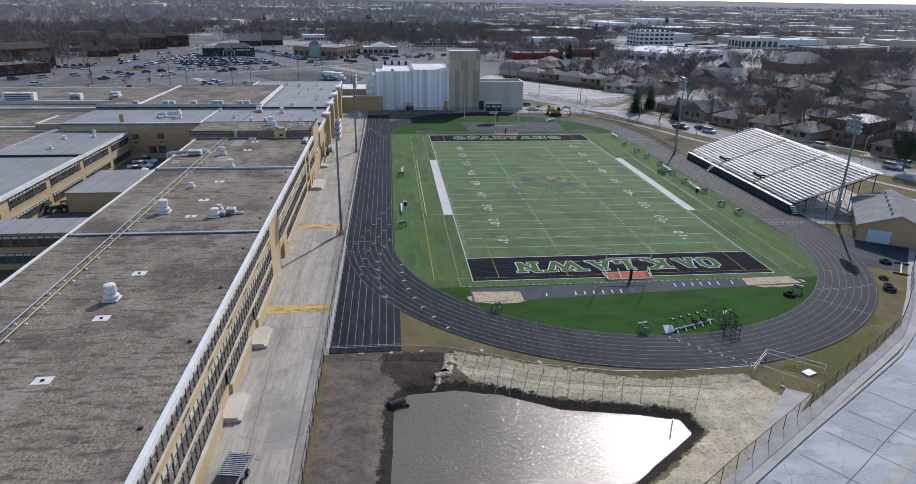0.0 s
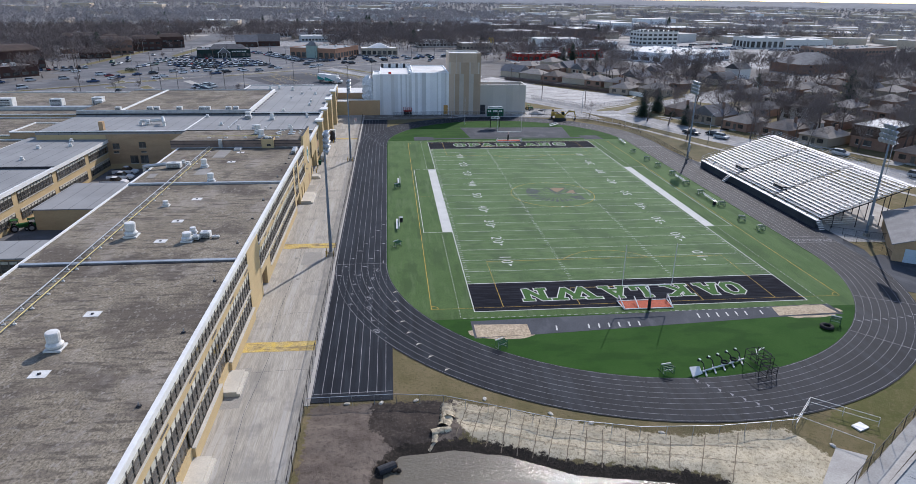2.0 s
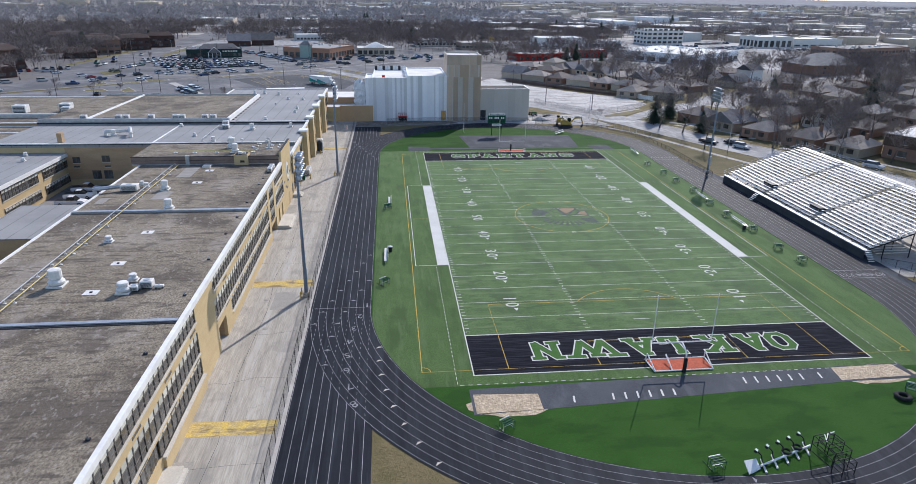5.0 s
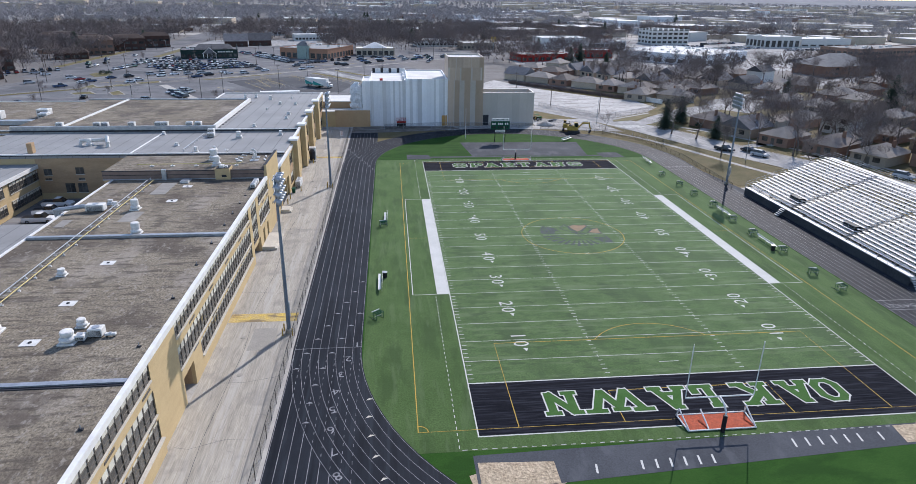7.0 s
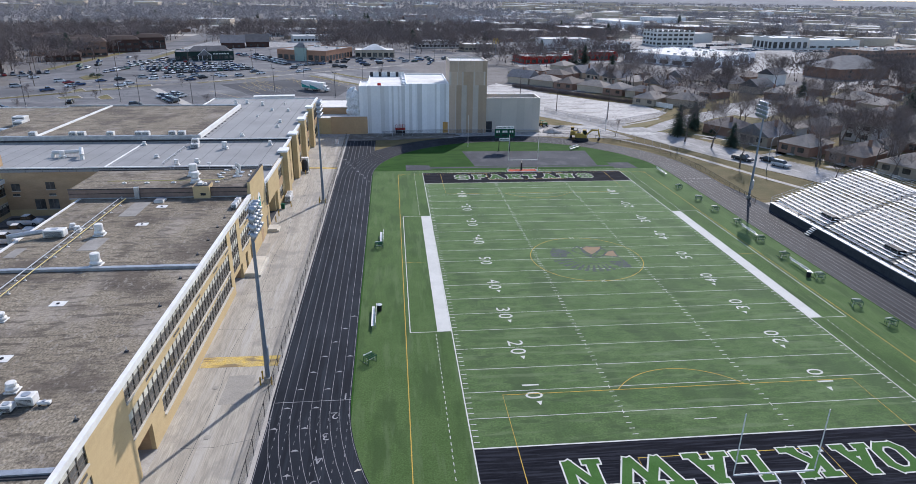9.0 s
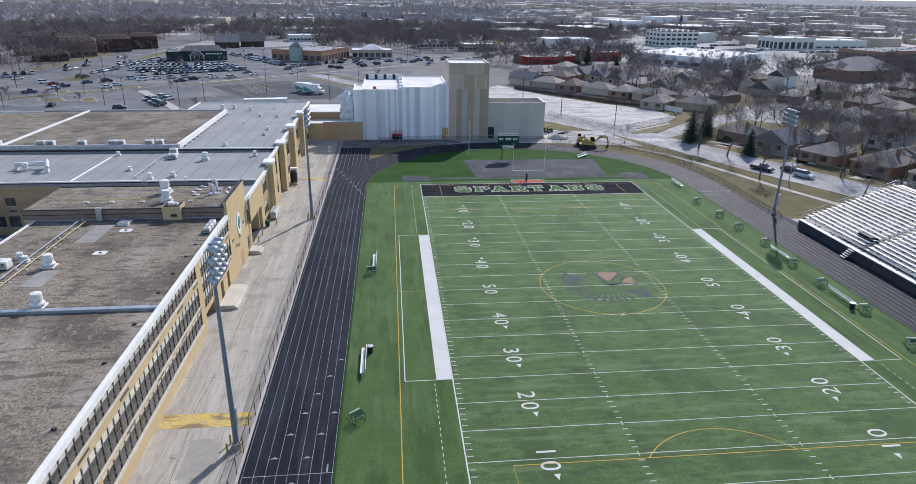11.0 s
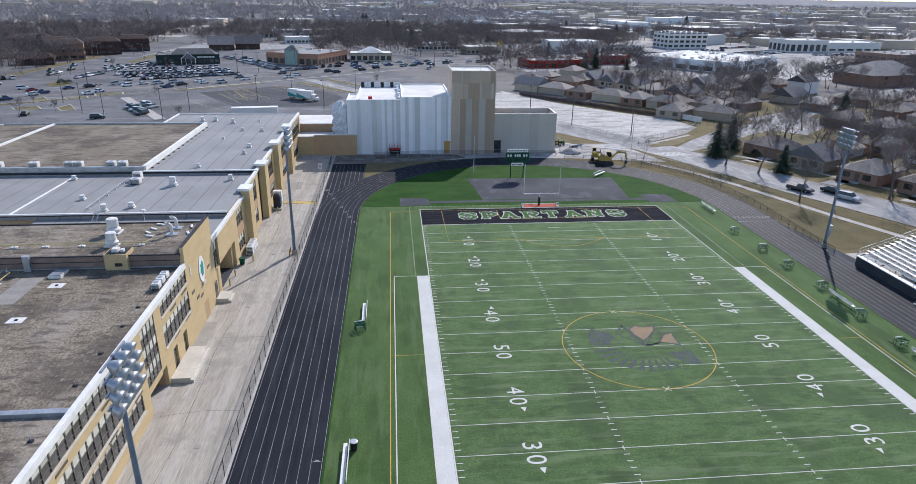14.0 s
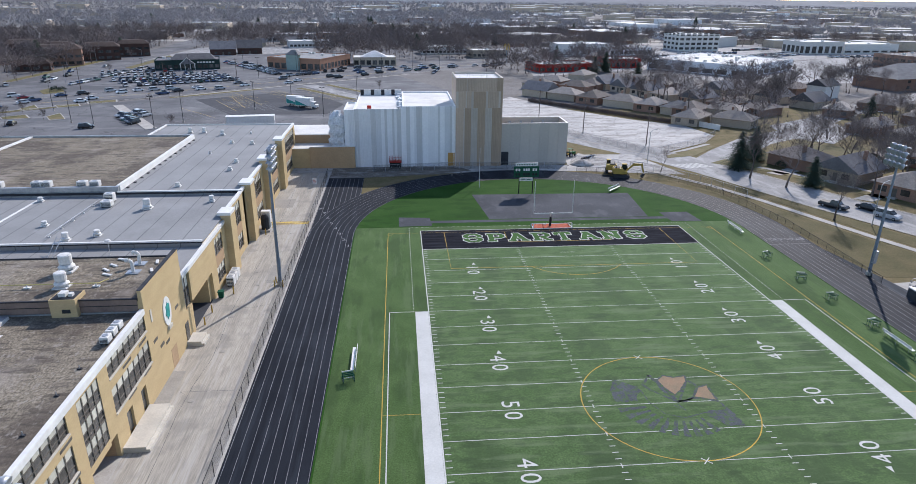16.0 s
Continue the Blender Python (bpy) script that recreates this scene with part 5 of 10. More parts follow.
for x, y, s, tall in ((-40.8, 107.5, 0.8, False), (-34.7, 117.8, 0.8, False), (-34.9, 123.8, 0.8, False), (-52, 153.2, 0.9, True), (-48.9, 153.3, 0.9, True), (-44, 150.3, 0.9, True),
                      (-39.8, 141.2, 0.8, False), (-35.3, 140.3, 0.8, False), (-38, 152, 0.5, False), (-42, 132, 0.5, False)):
    mushroom_vent(x, y, 9.75, s, tall)
for x, y in ((-92, 40), (-88, 62), (-84, 75), (-90, 73), (-86, 80), (-94, 30)):
    mushroom_vent(x, y, 7.3 if y > 56 else 6.95, 0.8)
for x, y, z in ((-41.9, 23.4, 9.82), (-41.7, 12.6, 9.82), (-41.5, 4.5, 9.82), (-42, 48.0, 9.83), (-41.9, 56.0, 9.83), (-41.4, -27.5, 9.8), (-41.6, -16.3, 9.8), (-41.7, -38.7, 9.8)):
    o = thing("roof_hatch", "pale square roof drain patch with a dark centre", "roof drain", "roof drains", (x, y, z))
    bm = B()
    box(bm, -0.75, -0.6, 0, 0.75, 0.6, 0.03)
    part("patch", bm, M["vent"], o)
    bm = B()
    lathe(bm, [(0.17, 0.03), (0.17, 0.1), (0.06, 0.14)], 10)
    part("strainer", bm, M["dark"], o)
for x0, y0, x1, y1 in ((-46.6, 51.6, -44.2, 58.2), (-46.6, 38.4, -44.3, 42.8), (-54.3, 36.6, -53, 39.6)):
    o = thing("roof_patch", "pale grey patch of newer roof membrane", "roof patch", "roof patches")
    bm = B()
    box(bm, x0, y0, ROOF + 0.01, x1, y1, ROOF + 0.06)
    part("membrane", bm, M["membrane"], o)
sk = thing("skylight", "low domed skylight with a grey frame", "skylight", "", (-43, 58.9, ROOF))
bm = B()
box(bm, -0.7, -1.0, 0, 0.7, 1.0, 0.35)
part("curb", bm, M["vent"], sk)
bm = B()
box(bm, -0.6, -0.9, 0.35, 0.6, 0.9, 0.42)
part("pane", bm, M["galv"], sk)


def ac_unit(x, y, z, w, d, h, label="grey metal rooftop air unit"):
    o = thing("air_unit", label, "air conditioner", "rooftop units", (x, y, z))
    bm = B()
    box(bm, -w / 2, -d / 2, 0.15, w / 2, d / 2, h)
    bmesh.ops.bevel(bm, geom=bm.edges[:], offset=0.05, segments=1, affect="EDGES")
    part("casing", bm, M["vent"], o)
    for sx in (-1, 1):
        bm = B()
        box(bm, sx * w * 0.35 - 0.06, -d / 2, 0, sx * w * 0.35 + 0.06, d / 2, 0.15)
        part("skid", bm, M["dark"], o)
    bm = B()
    lathe(bm, [(min(w, d) * 0.34, h), (min(w, d) * 0.34, h + 0.05), (min(w, d) * 0.3, h + 0.06), (min(w, d) * 0.05, h + 0.06)], 12)
    part("fan_guard", bm, M["galv"], o)
    bm = B()
    for k in range(5):
        box(bm, -w * 0.42, -d / 2 - 0.02, 0.25 + k * (h - 0.4) / 5, w * 0.42, -d / 2, 0.25 + (k + 0.5) * (h - 0.4) / 5)
    part("louvre", bm, M["dark"], o)


ac_unit(-35.9, 5.4, ROOF + 0.02, 1.3, 1.0, 0.95), ac_unit(-37.0, 4.6, ROOF + 0.02, 0.9, 0.8, 0.7), ac_unit(-34.6, 5.2, ROOF + 0.02, 1.0, 0.4, 0.4)
ac_unit(-51.4, 43.7, ROOF + 0.02, 2.6, 1.3, 1.1)
for y in (54.5, 55.8, 57.1):
    ac_unit(-30.9, y, ROOF + 0.02, 0.8, 1.0, 0.8, "small grey condenser behind the roof edge")
for x in (-84.7, -76.4, -74.6, -68.6, -62.6, -61.1, -55.5, -53.5):
    ac_unit(x, 106.4, 10.2, 1.5, 1.1, 1.1)
for x, y, w in ((-110.5, 128, 3.5), (-99.9, 131, 3.0), (-97, 125, 2.2), (-125, 124, 9.0)):
    ac_unit(x, y, 8.2, w, 2.4, 2.2 if w < 5 else 3.0)
ac_unit(-48.8, 98.8, 9.15, 1.6, 1.2, 1.0), ac_unit(-49.3, 101.3, 9.15, 1.4, 1.2, 1.5)
for x, y in ((-33.05, 67.5), (-33.2, 69.9)):
    o = thing("vent_pipe", "bent white vent pipe on a square pad", "vent pipe", "vent pipes", (x, y, 11.3))
    bm = B()
    box(bm, -0.7, -0.6, 0, 0.7, 0.6, 0.1)
    part("pad", bm, M["galv"], o)
    bm = B()
    tube(bm, (0, 0, 0.1), (0, 0, 1.2), 0.2, 0.2, 10), tube(bm, (0, 0, 1.2), (-0.25, -0.15, 1.55), 0.2, 0.2, 10), tube(bm, (-0.25, -0.15, 1.55), (-0.6, -0.3, 1.5), 0.24, 0.24, 10)
    part("pipe", bm, M["vent"], o)
for x, y in ((-35.9, 69.5), (-35.6, 71.2), (-35.6, 66.9), (-31.2, 67.8), (-31.4, 70.2), (-36.2, 68.2)):
    o = thing("roof_sleeper", "small pale block lying loose on the flat roof", "block", "roof blocks", (x, y, 11.3), x * 31)
    bm = B()
    box(bm, -0.55, -0.16, 0, 0.55, 0.16, 0.18)
    bmesh.ops.bevel(bm, geom=bm.edges[:], offset=0.03, segments=1, affect="EDGES")
    part("block", bm, M["vent"], o)
for y in (88.2, 89.6, 91.0):
    ac_unit(-28.6, y, 0.02, 1.1, 1.2, 1.5, "grey condenser standing beside the wall")


def pipe_run(x, y0, y1, z, r, material, label):
    o = thing("roof_pipe", label, "pipe")
    bm = B()
    tube(bm, (x, y0, z + 0.45), (x, y1, z + 0.45), r, r, 8)
    part("pipe", bm, M[material], o)
    y = y0 + 1
    while y < y1:
        bm = B()
        box(bm, x - 0.16, y - 0.1, z, x + 0.16, y + 0.1, z + 0.1)
        tube(bm, (x, y, z + 0.08), (x, y, z + 0.42), 0.05)
        part("support", bm, M["vent"], o)
        y += 3.4
    return o


M["pipe_yellow"] = mat("yellow_gas_pipe_paint", (0.58, 0.49, 0.20), (0.48, 0.40, 0.17), rough=0.5, s1=0.8, s2=4)
tray = pipe_run(-49.2, -70, 60.3, ROOF, 0.06, "galv", "grey insulated pipe on supports along the roof")
pipe_run(-48.2, -70, 59, ROOF, 0.05, "pipe_yellow", "yellow gas pipe on small supports along the roof")
bm = B()
for k in range(64):
    box(bm, -49.25, -69.6 + 2 * k, ROOF + 0.24, -48.15, -69.54 + 2 * k, ROOF + 0.3)
tagged(part("rungs", bm, M["galv"], tray, "grey cross bars carrying the pipes"), kind="stuff")
gas = thing("roof_pipe", "yellow gas pipe along the raised roof on small supports", "pipe")
bm = B()
tube(bm, (-52.5, 64.0, 11.7), (-35.2, 64.0, 11.7), 0.06, 0.06, 8), tube(bm, (-35.2, 64.0, 11.7), (-34.6, 65.0, 11.7), 0.06, 0.06, 8)
part("pipe", bm, M["pipe_yellow"], gas)
for x in (-50, -46.5, -42.4, -39.0, -35.5):
    bm = B()
    loft_s = [(x - 0.35, 63.8), (x + 0.35, 63.8), (x + 0.35, 64.2), (x - 0.35, 64.2)]
    prism(bm, loft_s, 11.3, 11.42), tube(bm, (x, 64, 11.4), (x, 64, 11.7), 0.1, 0.05, 6)
    part("support", bm, M["vent"], gas)
lad = thing("roof_ladder", "grey steel ladder between two roof levels", "ladder", "", (-48, 78.9, 8.5))
for dx in (-0.3, 0.3):
    bm = B()
    tube(bm, (dx, 0, 0), (dx, 3.6, 1.9), 0.04)
    part("stile", bm, M["galv"], lad)
for k in range(7):
    bm = B()
    tube(bm, (-0.3, 0.4 + k * 0.45, 0.2 + k * 0.24), (0.3, 0.4 + k * 0.45, 0.2 + k * 0.24), 0.025)
    part("rung", bm, M["galv"], lad)
mast = thing("vent_mast", "thin white mast with a small cap on the grey roof", "mast", "", (-41, 80.0, 8.5))
bm = B()
tube(bm, (0, 0, 0), (0, 0, 1.9), 0.04)
part("pole", bm, M["vent"], mast)
bm = B()
lathe(bm, [(0.1, 1.85), (0.4, 1.95), (0.3, 2.1), (0.05, 2.15)], 12)
part("cap", bm, M["vent"], mast)
pipe_run(-50.9, 84.4, 101.5, 9.15, 0.05, "galv", "thin grey conduit on the grey roof")
du = thing("roof_duct", "grey galvanised duct with an elbow on the roof", "duct")
bm = B()
tube(bm, (-52.8, 43.7, 10.6), (-56.2, 42.0, 10.6), 0.32, 0.32, 10)
part("duct", bm, M["galv"], du)
bm = B()
tube(bm, (-56.2, 42.0, 10.75), (-56.2, 42.0, 4.0), 0.32, 0.32, 10)
part("drop", bm, M["galv"], du)
du = thing("roof_duct", "pale bent exhaust duct on the grey roof", "duct")
for a, b in (((-74, 91.5, 10.1), (-69, 92.5, 10.1)), ((-69, 92.5, 10.1), (-68.2, 91, 11.0)), ((-68.2, 91, 11.0), (-67.6, 89.5, 10.0))):
    bm = B()
    tube(bm, a, b, 0.4, 0.4, 10)
    part("duct", bm, M["vent"], du)
bm = B()
box(bm, -74.2, 91.2, 9.15, -73.6, 91.8, 9.9)
box(bm, -67.9, 89.2, 9.15, -67.3, 89.8, 9.9)
part("support", bm, M["vent"], du)
for y in (-60, -46, -33, -21, -9, 3, 13, 22, 29, 36, 41, 46, 50):
    lamp = thing("lightning_stub", "small cable bracket on the roof edge", "bracket", "roof edge brackets", (WX - 1.6, y, ROOF))
    bm = B()
    box(bm, -0.18, -0.12, 0, 0.18, 0.12, 0.14)
    part("base", bm, M["dark"], lamp)
    bm = B()
    tube(bm, (0, 0, 0.1), (0, 0, 0.45), 0.04)
    part("stub", bm, M["galv"], lamp)

# ---------------------------------------------------------------- theatre
theatre = thing("theatre_building", "new theatre clad in white and tan ribbed metal, still being finished", "theatre")
TY = 157.6


def clad(x0, x1, z0, z1, y, material, tones, wmin=0.8, wmax=2.4, seed=1):
    """Upright metal panels of uneven width along a front wall."""
    r = random.Random(seed)
    x = x0
    while x < x1 - 0.05:
        w = min(r.uniform(wmin, wmax), x1 - x)
        bm = B()
        dy = r.choice((0.0, 0.06, 0.12))
        front = []
        k = x + 0.03
        while k < x + w - 0.3:
            front += [(k, y - 0.08 - dy), (k + 0.22, y - 0.08 - dy), (k + 0.25, y - 0.14 - dy), (k + 0.32, y - 0.14 - dy), (k + 0.35, y - 0.08 - dy)]
            k += 0.4
        prism(bm, [(x + 0.01, y), (x + 0.01, y - 0.08 - dy)] + front + [(x + w - 0.01, y - 0.08 - dy), (x + w - 0.01, y)], z0, z1)
        part("panel", bm, M[r.choice(tones)], theatre)
        x += w


M["metal_pale"] = mat("pale_grey_metal_panel", (0.82, 0.82, 0.82), (0.76, 0.765, 0.77), rough=0.5, s1=0.15, s2=2, var=0.06, bump=0.05, rand=0.06)
M["metal_mid"] = mat("blue_grey_metal_panel", (0.62, 0.62, 0.615), (0.57, 0.572, 0.57), rough=0.5, s1=0.15, s2=2, var=0.06, bump=0.05, rand=0.06)
M["metal_brown"] = mat("brown_metal_panel", (0.42, 0.32, 0.235), (0.385, 0.295, 0.217), rough=0.55, s1=0.15, s2=2, var=0.06, bump=0.05, rand=0.06)
M["metal_sand"] = mat("sand_metal_panel", (0.56, 0.50, 0.43), (0.52, 0.465, 0.40), rough=0.55, s1=0.15, s2=2, var=0.06, bump=0.05, rand=0.06)
for x0, x1, h, d in ((-16.8, -14.3, 14.3, 12), (-14.3, -2.6, 14.4, 26), (-2.6, 10.5, 15.0, 26)):
    wbox(x0, TY, 0, x1, TY + d, h - 0.5, "metal_white", parent=theatre)
    wbox(x0 + 0.3, TY + 0.3, h - 0.5, x1, TY + d - 0.3, h - 0.35, "roof_white", "roof", theatre)
    coping(x0, TY, x1, TY + d, h - 0.5, 0.3, 0.5, "NSEW", "metal_pale", theatre)
    clad(x0, x1, 0, h, TY, None, ("metal_white", "metal_pale", "metal_mid", "metal_white", "metal_pale"), 0.5, 1.5, seed=int(x0 + 50))
wbox(10.5, TY - 0.6, 0, 22.0, TY + 12.5, 21.2, "metal_tan", parent=theatre)
wbox(10.8, TY - 0.3, 21.2, 21.7, TY + 12.2, 21.3, "roof_white", "roof", theatre)
coping(10.5, TY - 0.6, 22.0, TY + 12.5, 21.2, 0.3, 0.6, "NSEW", "metal_sand", theatre)
TONE = {"t": "metal_tan", "b": "metal_brown", "s": "metal_sand", "p": "metal_cream"}
for z0, z1, run in ((0, 14.6, (("t", 1.9), ("s", 0.25), ("b", 1.6), ("p", 1.6), ("b", 1.9), ("p", 1.7), ("b", 1.5), ("b", 1.05))), (14.6, 18.6, (("s", 0.6), ("t", 1.8), ("s", 0.25), ("t", 1.1), ("p", 0.55), ("b", 3.0), ("p", 0.55), ("t", 2.6), ("s", 0.5), ("b", 0.55))), (18.6, 21.8, (("t", 2.6), ("s", 0.12), ("t", 2.1), ("t", 2.6), ("s", 0.1), ("t", 2.5), ("b", 1.48)))):
    x, tot = 10.5, sum(w for _, w in run)
    for key, w in run:
        w *= 11.5 / tot
        clad(x, x + w, z0, z1 - 0.02, TY - 0.6, None, (TONE[key],), 5, 6, int(x * 10 + z0))
        x += w
wbox(22.0, TY, 0, 39.0, TY + 9, 8.8, "metal_cream", parent=theatre)
wbox(22.2, TY + 0.3, 8.8, 38.7, TY + 8.7, 8.86, "walkway", "roof", theatre)
for x0, y0, x1, y1 in ((22.0, TY, 39.0, TY + 0.3), (22.0, TY + 8.7, 39.0, TY + 9), (38.7, TY + 0.3, 39.0, TY + 8.7)):
    wbox(x0, y0, 8.8, x1, y1, 10.6, "metal_cream", "parapet", theatre)
coping(22.0, TY, 39.0, TY + 9, 10.6, 0.4, 0.1, "NSE", "coping", theatre)
for x in (25.5, 28.5, 31.5, 34.5):
    wbox(x - 0.3, TY + 8.45, 9.0, x + 0.3, TY + 8.69, 9.8, "galv", "wall_vent", theatre)
for x, y, w, d, h in ((26.6, 3.5, 1.6, 1.2, 0.9), (29.2, 5.0, 2.4, 1.4, 0.6)):
    wbox(x, TY + y, 8.86, x + w, TY + y + d, 8.86 + h, "coping", "roof_unit", theatre)
for i in range(7):
    wbox(22.05 + i * 2.42, TY - 0.1, 0, 22.05 + i * 2.42 + 2.38, TY, 10.7, "metal_cream", "panel", theatre)
wbox(22.15, TY - 0.16, 0.1, 24.0, TY - 0.1, 3.5, "dark", "doorway", theatre)
wbox(8.6, TY - 0.25, 0.1, 10.3, TY - 0.13, 3.4, "wood", "boarded_door", theatre, "raw plywood boarding over a doorway")
for x in (12.2, 14.0, 15.8, 17.6, 19.4, 21.0):
    wbox(x - 0.06, TY + 0.2, 21.3, x + 0.06, TY + 11.6, 21.38, "coping", "roof_batten", theatre)
for x in (14.2, 18.4):
    for y in (3.5, 8.5):
        bm = B()
        tube(bm, (x, TY + y, 21.3), (x, TY + y, 22.5), 0.03)
        part("guard_post", bm, M["galv"], theatre)
for y in (3.5, 8.5):
    bm = B()
    tube(bm, (14.2, TY + y, 22.5), (18.4, TY + y, 22.5), 0.025), tube(bm, (14.2, TY + y, 21.95), (18.4, TY + y, 21.95), 0.02)
    part("guard_rail", bm, M["galv"], theatre)
# unfinished upstand, pipes and a red box on the low white roofs
for k in range(12):
    wbox(-14.0 + k * 0.95, TY + 25.2, 14.0, -14.0 + k * 0.95 + 0.9, TY + 25.6, 15.6, "metal_mid" if k % 3 else "dark", "upstand_panel", theatre)
wbox(-11.2, TY + 1.0, 14.05, -10.2, TY + 2.0, 14.95, "red", "roof_box", theatre, "small red box left on the roof")
wbox(-4.0, TY + 2.0, 14.05, -3.3, TY + 2.8, 14.6, "galv", "roof_vent", theatre)
g = random.Random(15)
for k in range(16):
    x, y, s = -3.4 + g.uniform(-0.4, 0.5), TY + 2 + k * 1.4, g.uniform(0.3, 0.7)
    bm = B()
    loft_pts = [(x - s, y - s), (x + s, y - s * 0.8), (x + s * 0.7, y + s), (x - s * 0.8, y + s * 0.9)]
    prism(bm, loft_pts, 14.05, 14.3 + s)
    part("wrapped_bundle", bm, M["plastic_sheet"], theatre)
# wrapped scaffold at the corner
sc = thing("scaffold", "scaffold wrapped in clear crinkled plastic sheeting", "scaffold")
for x in (-20.3, -18.7, -17.0):
    for y in (TY + 0.4, TY + 3.2):
        bm = B()
        tube(bm, (x, y, 4.95), (x, y, 13.4), 0.05)
        part("upright", bm, M["galv"], sc)
bm = B()
rng = random.Random(2)
rows = []
for k in range(15):
    z, row = 5.0 + k * 0.62, []
    for i in range(26):
        u = i / 26 * 4
        x, y = ((-20.6 + 3.7 * u, TY - 0.1), (-16.9, TY - 0.1 + 3.7 * (u - 1)), (-16.9 - 3.7 * (u - 2), TY + 3.6), (-20.6, TY + 3.6 - 3.7 * (u - 3)))[int(u)]
        sag = 0.22 * math.sin(k * 1.9) + 0.35 * noise.noise((x * 0.7, y * 0.7, z * 0.6))
        shrink = 1 if k < 12 else 1 - 0.22 * (k - 11)
        row.append(bm.verts.new((-18.7 + (x + 18.7) * shrink + sag + rng.uniform(-.1, .1), TY + 1.7 + (y - TY - 1.7) * shrink + sag * 0.8 + rng.uniform(-.1, .1), z + 0.3 * noise.noise((x, y, k)))))
    rows.append(row)
for a, b in zip(rows, rows[1:]):
    for i in range(26):
        bm.faces.new((a[i], a[(i + 1) % 26], b[(i + 1) % 26], b[i]))
bm.faces.new(rows[-1])
part("sheeting", bm, M["plastic_sheet"], sc)

# ---------------------------------------------------------------- bleachers
M["screen"] = mat("dark_windscreen_mesh", (0.042, 0.045, 0.05), (0.062, 0.065, 0.07), rough=0.8, s1=0.3, s2=3, var=0.3, bump=0.1)
stand = thing("bleachers", "aluminium bleachers with rows of white benches on steel frames", "bleachers")
ROWN, SX, SZ, DX, DZ = 20, 69.3, 1.75, 0.86, 0.31
SECT = ((29.6, 44.9), (45.9, 61.2), (62.2, 77.4))
seat_b = B()
box(seat_b, -0.21, 0, 0.36, 0.19, 15.25, 0.43)
foot_b = B()
prism(foot_b, [(-0.66, -0.05), (0.2, -0.05), (0.2, 0.05), (0.17, 0.05), (0.17, 0.0), (-0.66, 0.0)], 0, 15.25)
bmesh.ops.transform(foot_b, matrix=Matrix(((1, 0, 0, 0), (0, 0, 1, 0), (0, 1, 0, 0), (0, 0, 0, 1))), verts=foot_b.verts)
bmesh.ops.recalc_face_normals(foot_b, faces=foot_b.faces)
seat_m, foot_m = mesh_of("bench_plank", seat_b, M["alu"]), mesh_of("tread_plank", foot_b, M["alu"])
for r in range(1, ROWN):
    x, z = SX + 0.9 + r * DX, SZ + r * DZ
    for y0, y1 in SECT:
        share("bench_plank", seat_m, stand, (x, y0, z))
        share("tread_plank", foot_m, stand, (x, y0, z))
    for y in (45.0, 61.3):
        bm = B()
        prism(bm, [(x - 0.62, y), (x + 0.2, y), (x + 0.2, y + 0.85), (x - 0.62, y + 0.85)], z - 0.05, z + 0.05)
        part("aisle_step", bm, M["patch"], stand)
for r in range(1, ROWN):
    bm = B()
    x, z = SX + 0.9 + r * DX, SZ + r * DZ
    for y0, y1 in SECT:
        for k in range(9):
            y = y0 + 0.5 + k * 1.78
            box(bm, x - 0.04, y - 0.03, z, x + 0.04, y + 0.03, z + 0.38)
    tagged(part("bracket_run", bm, M["black"], stand), "", "", "", "stuff")
X1, Z1 = SX + 0.9 + ROWN * DX, SZ + ROWN * DZ
for y in (29.6, 33.4, 37.2, 41.0, 44.9, 49.7, 53.5, 57.3, 61.2, 65.0, 69.0, 73.0, 77.4):
    bm = B()
    tube(bm, (SX + 0.4, y, SZ - 0.25), (X1 + 0.2, y, Z1 - 0.25), 0.1, 0.1, 6)
    part("raker", bm, M["black"], stand)
    for k in (0.18, 0.45, 0.72, 0.97):
        bm = B()
        zz = SZ - 0.25 + (Z1 - SZ) * k
        tube(bm, (SX + 0.4 + (X1 - SX - 0.2) * k, y, 0), (SX + 0.4 + (X1 - SX - 0.2) * k, y, zz), 0.09, 0.09, 6)
        part("post", bm, M["black"], stand)
bm = B()
box(bm, SX + 0.05, 29.4, SZ - 0.24, SX + 1.12, 77.6, SZ - 0.12)
part("front_walkway", bm, M["alu"], stand)
bm = B()
box(bm, SX + 0.12, 29.5, 0, SX + 0.2, 77.5, SZ - 0.25)
part("skirt", bm, M["screen"], stand, "dark mesh skirt below the front walkway")
bm = B()
box(bm, X1 + 0.1, 29.4, Z1 - 0.05, X1 + 1.2, 77.6, Z1)
part("top_walkway", bm, M["alu"], stand)


def railing(points, h, step, parent, material="galv", rails=(0.5, 1.0), r=0.03, name="rail"):
    """Posts and rails along a 3D polyline; each post and each rail its own piece."""
    pb = B()
    tube(pb, (0, 0, 0), (0, 0, h), r, r, 5)
    pm = mesh_of("post", pb, M[material])
    for p, q in zip(points, points[1:]):
        p, q = Vector(p), Vector(q)
        n = max(1, round((q - p).length / step))
        for i in range(n + 1):
            c = p.lerp(q, i / n)
            share("post", pm, parent, c)
        for k in rails:
            bm = B()
            tube(bm, p + Vector((0, 0, h * k)), q + Vector((0, 0, h * k)), r * 0.9, r * 0.9, 5)
            part(name, bm, M[material], parent)


